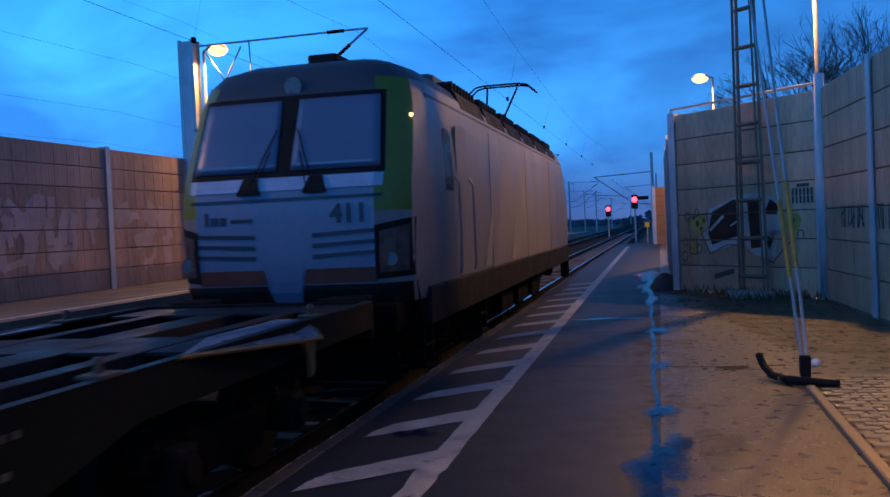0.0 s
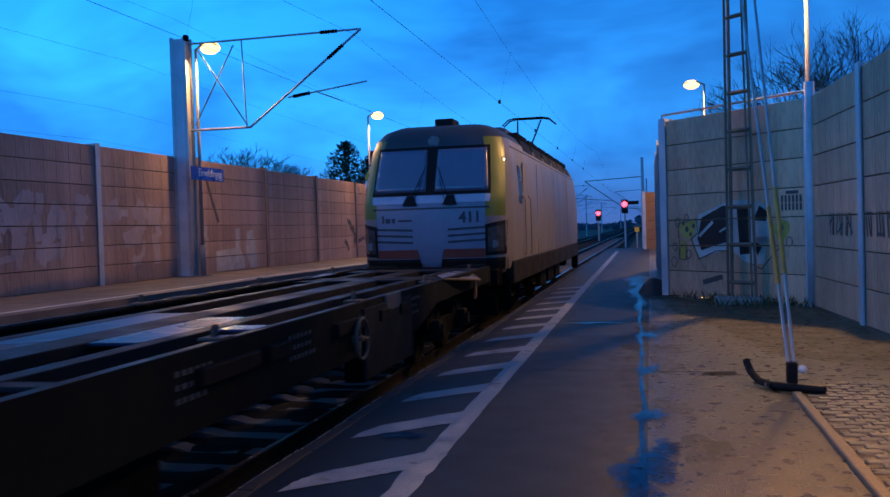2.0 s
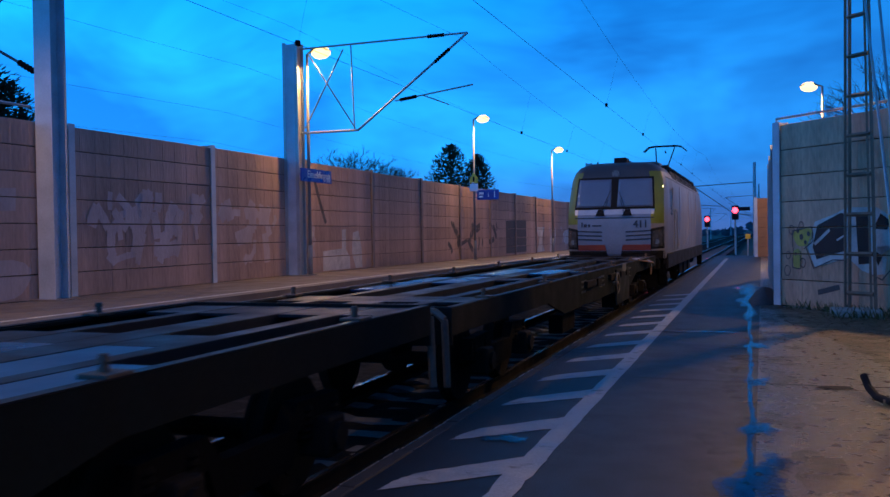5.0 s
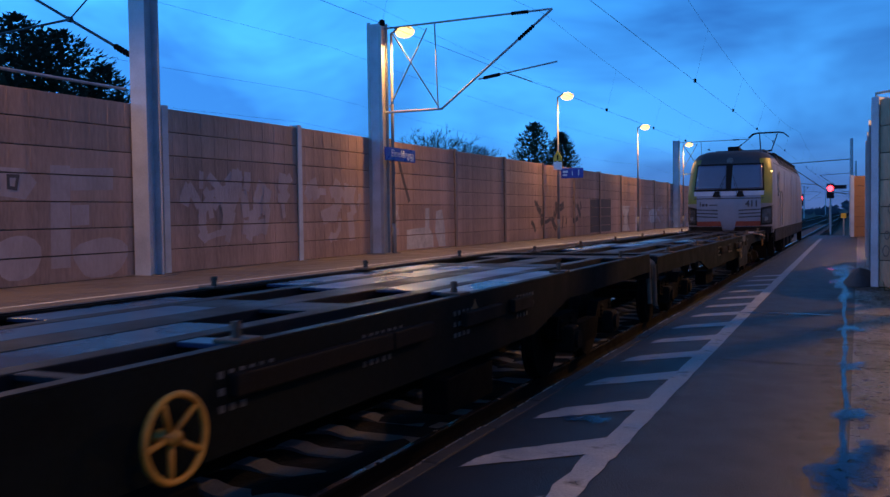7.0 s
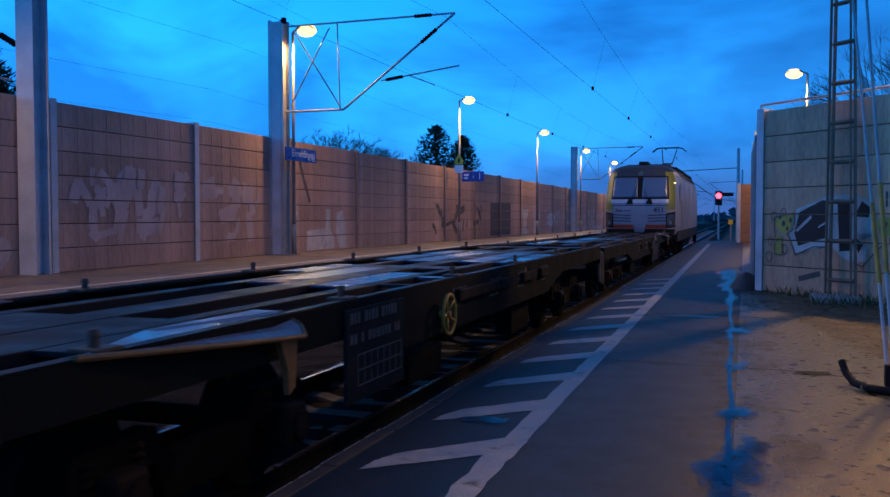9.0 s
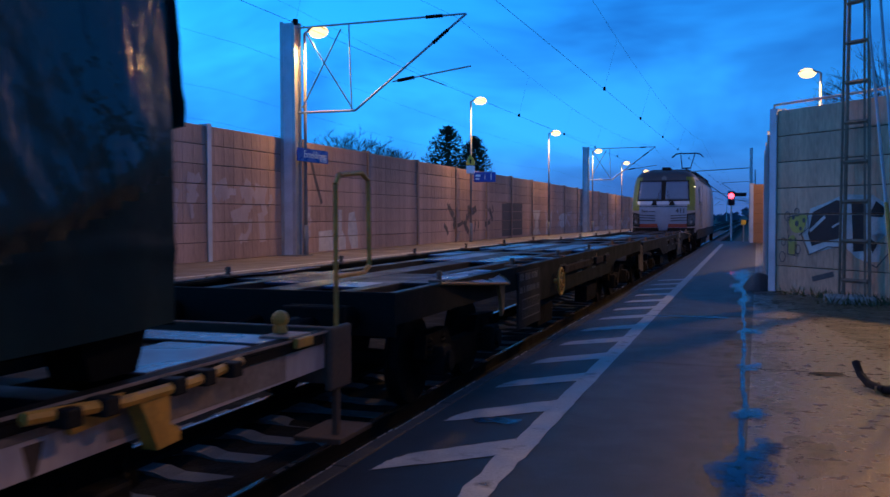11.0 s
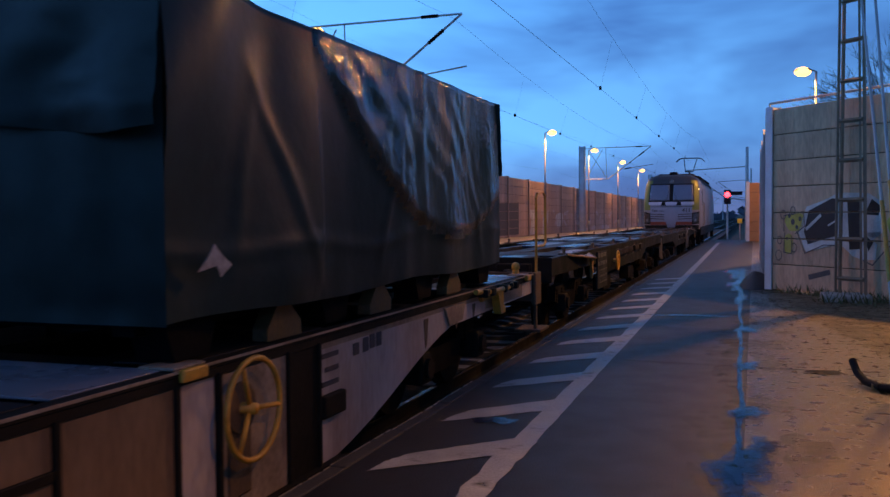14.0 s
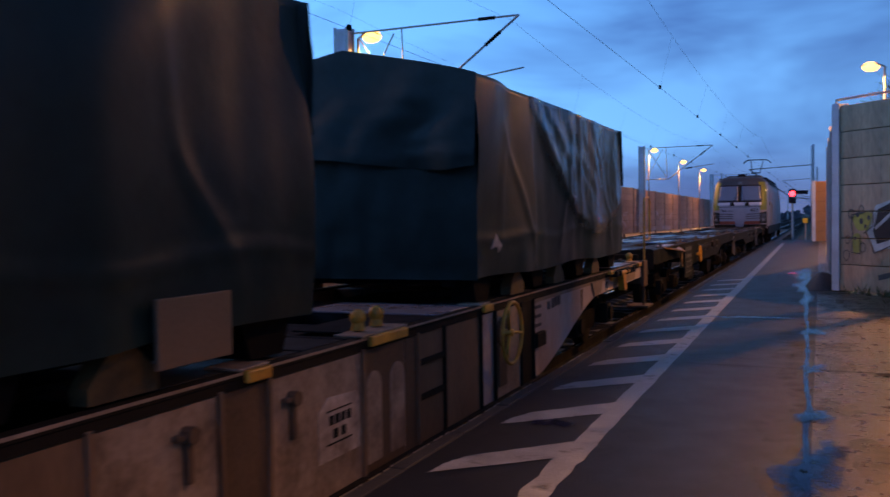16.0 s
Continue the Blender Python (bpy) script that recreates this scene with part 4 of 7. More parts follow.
def wire(bm, p, q, sag, r, n=14):
    p, q = Vector(p), Vector(q)
    pts = []
    for i in range(n + 1):
        f = i / n
        c = p.lerp(q, f)
        c.z -= 4 * sag * f * (1 - f)
        pts.append(c)
    path_rod(bm, pts, r, 5)


def catenary(x, ys):
    c = thing("overhead_line", "thin dark overhead contact line with droppers", "overhead line", group="overhead lines")
    bm = new_bm()
    wire(bm, (x, -45, 5.13), (x, 330, 5.13), 0, 0.0045, 6)
    part("contact_wire", bm, M_BLACK, c)
    bm = new_bm()
    for a, b in zip(ys, ys[1:]):
        wire(bm, (x + 0.35, a, 6.95), (x + 0.35, b, 6.95), 0.75, 0.0036)
    part("messenger_wire", bm, M_BLACK, c)
    for a, b in zip(ys, ys[1:]):
        bm = new_bm()
        for k in range(1, 6):
            f = k / 6
            y = a + (b - a) * f
            z = 6.95 - 3.0 * f * (1 - f)
            rod(bm, (x + 0.35, y, z), (x, y, 5.13), 0.002, 4)
            box(bm, x - 0.03, y - 0.05, 5.1, x + 0.03, y + 0.05, 5.2)
        tagged(part("droppers", bm, M_BLACK, c), kind="stuff")


catenary(TRACK_X, [-45, 17.5, 68, 120, 180, 260, 330])
catenary(-8.15, [-28, 23.7, 72, 122, 180, 260, 330])


def feeders():
    for x, z, r in ((-14.6, 6.65, 0.0032), (-15.4, 5.35, 0.003), (-15.8, 4.45, 0.003), (-13.2, 7.8, 0.003)):
        bm = new_bm()
        for a, b in ((-28, 23.7), (23.7, 72), (72, 122), (122, 200)):
            wire(bm, (x, a, z + (far_z(a) - FAR)), (x, b, z + (far_z(b) - FAR)), 0.35, r, 10)
        solid("feeder_wire", bm, M_BLACK, "thin feeder wire strung behind the barrier", "wire", "feeder wires")


feeders()


# ---- signs ----
def station_sign():
    s = thing("station_sign", "blue enamel station name board with white lettering", "sign", pose(-12.35, 23.85, 3.30))
    bm = new_bm()
    box(bm, -0.02, -0.95, -0.19, 0.02, 0.95, 0.19, 0.006)
    part("board", bm, M_BLUE, s)
    text_part("lettering", "Eimeldingen", 0.30, M_LETTER, s, pose(0.022, 0.12, 0.02, 90, 0, 90))
    bm = new_bm()
    for k in range(3):
        box(bm, 0.018, 0.62 - 0.001 * k, -0.15 + 0.05 * k, 0.026, 0.84, -0.125 + 0.05 * k)
    part("small_print", bm, M_LETTER, s)
    bm = new_bm()
    for dz in (-0.12, 0.12):
        box(bm, -0.26, -0.03, dz - 0.02, -0.02, 0.03, dz + 0.02)
    part("bracket", bm, M_STEEL, s)


def platform_number_sign():
    y = 40.2
    s = thing("platform_sign", "blue platform number sign on the lamp post", "sign", pose(-11.95, y - 0.02, 3.32))
    bm = new_bm()
    box(bm, -0.52, -0.03, -0.23, 0.52, 0.03, 0.23, 0.006)
    part("board", bm, M_BLUE, s)
    text_part("number", "1", 0.42, M_LETTER, s, pose(0.32, -0.034, 0.0, 90, 0, 0))
    text_part("arrow", "i", 0.30, M_LETTER, s, pose(0.02, -0.034, 0.0, 90, 0, 0))
    bm = new_bm()
    box(bm, -0.43, -0.038, 0.02, -0.20, -0.028, 0.12)
    box(bm, -0.43, -0.038, -0.12, -0.24, -0.028, -0.04)
    part("small_print", bm, M_LETTER, s)
    bm = new_bm()
    box(bm, -0.66, -0.02, -0.15, -0.52, 0.02, -0.1)
    box(bm, -0.66, -0.02, 0.1, -0.52, 0.02, 0.15)
    part("bracket", bm, M_STEEL, s)
    w = thing("warning_sign", "small yellow warning sign on the lamp post", "sign", pose(-12.62, y - 0.07, 4.05))
    bm = new_bm()
    prism(bm, [(-0.2, -0.16), (0.2, -0.16), (0.2, 0.02), (0, 0.34), (-0.2, 0.02)], 1, -0.015, 0.015)
    part("plate", bm, M_SIGNYEL, w)
    bm = new_bm()
    box(bm, -0.04, -0.02, -0.1, 0.04, -0.012, 0.12)
    part("mark", bm, M_RUBBER, w)
    bm = new_bm()
    box(bm, -0.2, -0.01, -0.55, 0.2, 0.015, -0.2)
    part("plate_below", bm, M_LETTER, w, "white plate under the warning sign")


station_sign()
platform_number_sign()


def signal(x, y, z, hang=False):
    s = thing("railway_signal", "railway signal showing a red light", "signal", pose(x, y, 0), "signals")
    bm = new_bm()
    box(bm, -0.32, -0.08, z - 0.9, 0.32, 0.12, z + 0.45, 0.05)
    part("screen", bm, M_RUBBER, s, "black signal screen")
    bm = new_bm()
    rod(bm, (0, 0.2, -0.9), (0, 0.2, z + 0.3), 0.09, 10)
    part("pole", bm, M_STEEL, s)
    bm = new_bm()
    bmesh.ops.create_uvsphere(bm, u_segments=16, v_segments=10, radius=0.27, matrix=Matrix.Translation((0, -0.14, z)) @ Matrix.Diagonal((1, 0.4, 1, 1)))
    part("red_lens", bm, M_REDGLOW, s, "glowing red lens", smooth=True)
    bm = new_bm()
    box(bm, 0.32, -0.02, z - 0.05, 1.35, 0.1, z + 0.3)
    if hang:
        part("side_plate", bm, M_RUBBER, s)
    else:
        bm.free()


signal(-2.35, 90.0, 3.35, True)
signal(-6.0, 110.0, 2.75)


def end_mast(x, y, top, reach):
    m = thing("catenary_mast", "distant slim steel catenary mast with bracket arm", "mast", pose(x, y, -0.9), "catenary masts")
    bm = new_bm()
    rod(bm, (0, 0, 0), (0, 0, top + 0.9), 0.14, 6, 0.10)
    part("pole", bm, M_STEEL, m)
    bm = new_bm()
    path_rod(bm, [(0, 0, top - 0.5), (reach, 0, top - 0.7)], 0.04, 6)
    path_rod(bm, [(0, 0, top - 2.9), (reach * 0.35, 0, top - 2.7), (reach, 0, top - 0.7)], 0.04, 6)
    path_rod(bm, [(reach * 0.5, 0, top - 2.2), (reach * 1.05, 0, top - 2.0)], 0.03, 6)
    part("bracket_tube", bm, M_STEEL, m)


end_mast(-0.45, 68.0, 6.3, -4.2)
for xx, yy, tt in ((-0.3, 120, 7.2), (-12.5, 130, 7.2), (-0.3, 180, 7.2), (-12.5, 185, 7.2), (-12.5, 245, 7.2), (0.2, 245, 7.2), (-9.8, 320, 7.2), (-16, 200, 8)):
    end_mast(xx, yy, tt, -4.0 if xx > -5 else 4.0)

# small yellow marker near the platform end
mk = thing("track_marker", "small yellow marker board on a post", "sign", pose(-0.75, 55.0, 0))
bm = new_bm()
rod(bm, (0, 0, 0), (0, 0, 1.0), 0.04, 8)
part("post", bm, M_STEEL, mk)
bm = new_bm()
box(bm, -0.14, -0.05, 0.98, 0.14, -0.02, 1.26, 0.01)
part("plate", bm, M_SIGNYEL, mk)


# ---- trees and distance ----
def bare_tree(x, y, z0, top, spread, seed, thin):
    rng = random.Random(seed)
    t = thing("bare_tree", "leafless winter tree dark against the dusk sky", "tree", pose(x, y, z0), "bare trees")
    bm = new_bm()
    h = top - z0
    rod(bm, (0, 0, 0), (0, 0, h * 0.35), 0.22, 8, 0.16)
    part("trunk", bm, M_BARK, t)
    bm = new_bm()

    def grow(p, d, ln, r, depth):
        q = p + d * ln
        rod(bm, p, q, r, 4, r * 0.65)
        if depth == 0:
            return
        for _ in range(3):
            nd = (d + Vector((rng.uniform(-1, 1) * spread, rng.uniform(-1, 1) * spread, rng.uniform(-0.2, 0.6)))).normalized()
            grow(p.lerp(q, rng.uniform(0.5, 1.0)), nd, ln * rng.uniform(0.6, 0.8), max(thin, r * 0.6), depth - 1)
    for _ in range(6):
        d = Vector((rng.uniform(-0.8, 0.8), rng.uniform(-0.8, 0.8), 1)).normalized()
        grow(Vector((0, 0, h * rng.uniform(0.22, 0.34))), d, h * 0.22, 0.07, 5)
    tagged(part("crown", bm, M_BARK, t), kind="stuff")


def conifer(x, y, z0, top, width, seed):
    rng = random.Random(seed)
    t = thing("conifer", "dark dense conifer rising behind the barrier", "tree", pose(x, y, z0), "conifers")
    h = top - z0
    bm = new_bm()
    rod(bm, (0, 0, 0), (0, 0, h * 0.95), 0.2, 8, 0.03)
    part("trunk", bm, M_BARK, t)
    bm = new_bm()
    for k in range(3600):
        f = rng.random() ** 0.8
        z = h * (0.12 + 0.88 * f)
        a = rng.uniform(0, 6.283)
        lump = 1 + 0.30 * noise.noise(Vector((1.3 * math.cos(a), 1.3 * math.sin(a), 0.9 * z + seed)))
        r = 0.85 * width * (1 - f ** 2.4) ** 0.65 * lump * rng.uniform(0.35, 1.06) + 0.05
        c = Vector((r * math.cos(a), r * math.sin(a), z + rng.uniform(-0.15, 0.15)))
        out = Vector((math.cos(a), math.sin(a), rng.uniform(-0.1, 0.8))).normalized()
        s = rng.uniform(0.16, 0.38) * (0.6 + 0.6 * (1 - f))
        side = out.cross(Vector((0, 0, 1))).normalized() * s * 0.5
        up = Vector((0, 0, s * 0.25))
        vs = [bm.verts.new(c - side), bm.verts.new(c + out * s + up), bm.verts.new(c + side), bm.verts.new(c - out * s * 0.4 + up)]
        bm.faces.new(vs)
    part("crown", bm, M_LEAF, t)


def polar(az, dist):
    return -dist * math.sin(radians(az)), dist * math.cos(radians(az))


for az, dist, top, w, sd in ((18.9, 62, 7.5, 2.9, 1), (17.2, 64, 7.0, 2.0, 2), (47.4, 38, 8.7, 4.6, 3), (49.8, 36, 8.8, 4.2, 4), (45.2, 39, 7.6, 3.4, 5), (52.5, 36, 8.2, 4.0, 6), (48.6, 40, 8.9, 4.2, 7)):
    xx, yy = polar(az, dist)
    conifer(xx, yy, -0.95, top, w, sd)
for az, dist, top, sp, sd in ((24.6, 80, 10.9, 1.0, 11), (22.6, 82, 9.8, 1.0, 12), (26.2, 84, 10.3, 1.0, 15), (39.2, 62, 8.6, 1.0, 13), (-9.2, 46, 12.2, 0.9, 14), (-12.2, 44, 12.6, 0.9, 16), (-15.5, 45, 12.4, 0.9, 17)):
    xx, yy = polar(az, dist)
    bare_tree(xx, yy, -0.95, top, sp, sd, 0.0045 if dist < 50 else 0.011)


def treeline():
    rng = random.Random(77)
    bm = new_bm()
    for k in range(1500):
        x = rng.uniform(-170, 120)
        y = rng.uniform(330, 420)
        hgt = 4.5 + 3.0 * math.sin(x * 0.045) + 2 * math.sin(x * 0.13 + 1)
        z = -0.9 + rng.random() ** 0.7 * max(2.0, hgt)
        s = rng.uniform(0.8, 2.0)
        c = Vector((x, y, z))
        a = rng.uniform(0, 3.14)
        d = Vector((math.cos(a), math.sin(a), 0)) * s
        up = Vector((0, 0, s * rng.uniform(0.5, 1)))
        bm.faces.new([bm.verts.new(c - d), bm.verts.new(c + up * 0.2 - d * 0.2 - up), bm.verts.new(c + d), bm.verts.new(c + up)])
    solid("far_woods", bm, M_FAROBJ, "dark distant woods on the horizon", "woods", kind="stuff")


treeline()


# ---- small growth and dirt by the wall ----
def weeds():
    rng = random.Random(50)
    bm = new_bm()
    for _ in range(420):
        k = rng.random()
        if k < 0.45:
            x, y = 1.62 + rng.gauss(0, 0.30), 17.05 + rng.gauss(0, 0.25)
        else:
            f = rng.random()
            x, y = 0.6 + 2.1 * f + rng.gauss(0, 0.06), 18.85 - 2.3 * f - abs(rng.gauss(0, 0.10))
        h = rng.uniform(0.05, 0.22)
        a = rng.uniform(0, 6.28)
        d = Vector((math.cos(a), math.sin(a), 0)) * 0.012
        lean = Vector((rng.uniform(-0.12, 0.12), rng.uniform(-0.12, 0.12), h))
        p = Vector((x, y, 0.0))
        bm.faces.new([bm.verts.new(p - d), bm.verts.new(p + d), bm.verts.new(p + d * 0.6 + lean * 0.6), bm.verts.new(p + lean), bm.verts.new(p - d * 0.6 + lean * 0.6)])
    solid("weeds", bm, M_WEED, "damp weeds at the foot of the barrier", "weeds", kind="stuff")
    bm = new_bm()
    n, m = 22, 7
    top = bm.verts.new((0.05, 20.1, 0.34))
    prev = None
    for j in range(1, m + 1):
        row = []
        for i in range(n):
            a = 2 * math.pi * i / n
            r = j / m
            z = 0.34 * (1 - r ** 1.6) + (0.03 * noise.noise(Vector((3 * math.cos(a) * r, 3 * math.sin(a) * r, 2))) if j < m else 0)
            w = 1 + 0.2 * math.sin(3 * a + 1)
            row.append(bm.verts.new((0.05 + 0.36 * r * w * math.cos(a), 20.1 + 0.75 * r * w * math.sin(a), max(0.002, z))))
        for i in range(n):
            k = (i + 1) % n
            if prev is None:
                bm.faces.new((top, row[i], row[k]))
            else:
                bm.faces.new((prev[i], row[i], row[k], prev[k]))
        prev = row
    solid("dirt_mound", bm, M_GRIT, "low dark mound of dirt at the barrier's corner", "mound", smooth=True)
    # fallen leaves and chips on the sandy paving
    rng = random.Random(51)
    bm = new_bm()
    for _ in range(70):
        x, y = rng.uniform(0.1, 3.0), rng.uniform(3.2, 16)
        r = rng.uniform(0.008, 0.022)
        a = rng.uniform(0, 6.28)
        vs = [bm.verts.new((x + r * math.cos(a + k * 1.57) * (1.4 if k % 2 else 0.8), y + r * math.sin(a + k * 1.57) * (1.4 if k % 2 else 0.8), 0.005 + rng.uniform(0, 0.012))) for k in range(4)]
        bm.faces.new(vs)
    solid("fallen_leaves", bm, M_BARK, "small dark fallen leaves on the wet paving", "leaves", kind="stuff")


weeds()

# ---- the train ----
# lengths along the train are counted from the locomotive's near end; heights from the rail
WHEELSETS = []


def wheelset(parent, y, r=0.46):
    ax = new("wheelset", wheel_mesh(r))
    ax.parent = parent
    ax.matrix_basis = pose(0, y, r)
    WHEELSETS.append((ax, y, r))
    return ax


WHEEL_MESHES = {}


def wheel_mesh(r):
    if r not in WHEEL_MESHES:
        bm = new_bm()
        for s in (-1, 1):
            for x0, x1, rr in ((0.68, 0.715, r + 0.03), (0.715, 0.815, r), (0.70, 0.79, 0.17)):
                rod(bm, (s * x0, 0, 0), (s * x1, 0, 0), rr, 28)
            for k in range(4):
                a = k * math.pi / 2
                rod(bm, (s * 0.81, 0.28 * math.cos(a), 0.28 * math.sin(a)), (s * 0.822, 0.28 * math.cos(a), 0.28 * math.sin(a)), 0.04, 8)
        rod(bm, (-0.9, 0, 0), (0.9, 0, 0), 0.08, 12)
        WHEEL_MESHES[r] = mesh_of("wheelset", bm, M_DARKSTEEL)
    return WHEEL_MESHES[r]


def bogie(parent, y, half, r):
    for s in (-1, 1):
        bm = new_bm()
        x = s * 1.0
        pts = [(y - half - 0.35, r + 0.05), (y - half - 0.3, r + 0.28), (y - 0.55, r + 0.30), (y - 0.4, r + 0.12), (y + 0.4, r + 0.12), (y + 0.55, r + 0.30), (y + half + 0.3, r + 0.28), (y + half + 0.35, r + 0.05),
               (y + half + 0.1, r - 0.02), (y + half - 0.35, r + 0.1), (y + 0.45, r - 0.15), (y - 0.45, r - 0.15), (y - half + 0.35, r + 0.1), (y - half - 0.1, r - 0.02)]
        prism(bm, pts, 0, x - 0.06, x + 0.06)
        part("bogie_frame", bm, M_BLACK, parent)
        for yy in (y - half, y + half):
            bm = new_bm()
            box(bm, x - 0.13 + s * 0.06, yy - 0.14, r - 0.15, x + 0.13 + s * 0.06, yy + 0.14, r + 0.15, 0.03)
            rod(bm, (x + s * 0.18, yy, r), (x + s * 0.23, yy, r), 0.1, 14)
            part("axle_box", bm, M_DARKSTEEL, parent)
            for dy in (-0.2, 0.2):
                bm = new_bm()
                for k in range(5):
                    ring(bm, (x, yy + dy, r + 0.02 + 0.05 * k), (0, 0, 1), 0.06, 0.03, 12, 5)
                part("spring", bm, M_BLACK, parent)
    wheelset(parent, y - half, r)
    wheelset(parent, y + half, r)


def buffers(parent, y, side, z=1.06):
    for x in (-0.875, 0.875):
        bm = new_bm()
        rod(bm, (x, y, z), (x, y + side * 0.33, z), 0.11, 16)
        rod(bm, (x, y + side * 0.28, z), (x, y + side * 0.56, z), 0.085, 16)
        part("buffer", bm, M_BLACK, parent)
        bm = new_bm()
        box(bm, x - 0.25, y + side * 0.57 - 0.02, z - 0.17, x + 0.25, y + side * 0.57 + 0.02, z + 0.17, 0.018)
        part("buffer_head", bm, M_DARKSTEEL, parent)
    bm = new_bm()
    path_rod(bm, [(0, y, z - 0.05), (0, y + side * 0.35, z - 0.07), (0, y + side * 0.62, z - 0.12)], 0.05)
    part("screw_coupling", bm, M_BLACK, parent)


# the locomotive's outline: height, how far the nose leans back, half width
LEVELS = [(1.10, 0.14, 1.46), (1.28, 0.04, 1.49), (1.60, 0.0, 1.50), (2.14, 0.0, 1.50), (2.44, 0.02, 1.50), (2.58, 0.08, 1.50), (2.92, 0.22, 1.485), (3.27, 0.37, 1.46), (3.50, 0.46, 1.43), (3.72, 0.57, 1.36), (3.90, 0.74, 1.22), (4.02, 1.05, 0.98), (4.06, 1.5, 0.6)]
LOCO_LEN = 17.9


def nose(z):
    for (z0, f0, w0), (z1, f1, w1) in zip(LEVELS, LEVELS[1:]):
        if z <= z1:
            k = max(0, (z - z0) / (z1 - z0))
            return f0 + (f1 - f0) * k, w0 + (w1 - w0) * k
    return LEVELS[-1][1:]


def plan(z):
    """Half the outline at a height, from the nose's middle to the side."""
    f, w = nose(z)
    k = w / 1.5
    return [(0.0, f), (0.55 * k, f + 0.006), (1.08 * k, f + 0.03), (1.29 * k, f + 0.14), (1.43 * k, f + 0.36), (1.49 * k, f + 0.66), (1.50 * k, f + 0.9)]


def skin(x, z, off):
    """A point on the nose at a side distance and height, lifted by off."""
    pl = plan(z)
    ax = abs(x)
    for (x0, y0), (x1, y1) in zip(pl, pl[1:]):
        if ax <= x1:
            return Vector((x, y0 + (y1 - y0) * (ax - x0) / (x1 - x0) - off, z))
    return Vector((x, pl[-1][1] - off, z))


def nose_patch(bm, corners, off, nx=8, nz=6, thick=0.012):
    """A plate on the nose between four corners (x, z): low left, low right, top right, top left."""
    grid = []
    for j in range(nz + 1):
        row = []
        for i in range(nx + 1):
            u, v = i / nx, j / nz
            a, b, c, d = [Vector((*p, 0)) for p in corners]
            p = a.lerp(b, u).lerp(d.lerp(c, u), v)
            row.append(bm.verts.new(skin(p.x, p.y, off)))
        grid.append(row)
    fs = []
    for j in range(nz):
        for i in range(nx):
            fs.append(bm.faces.new((grid[j][i], grid[j][i + 1], grid[j + 1][i + 1], grid[j + 1][i])))
    ex = bmesh.ops.extrude_face_region(bm, geom=fs)
    bmesh.ops.translate(bm, verts=[v for v in ex["geom"] if isinstance(v, bmesh.types.BMVert)], vec=(0, thick, 0))


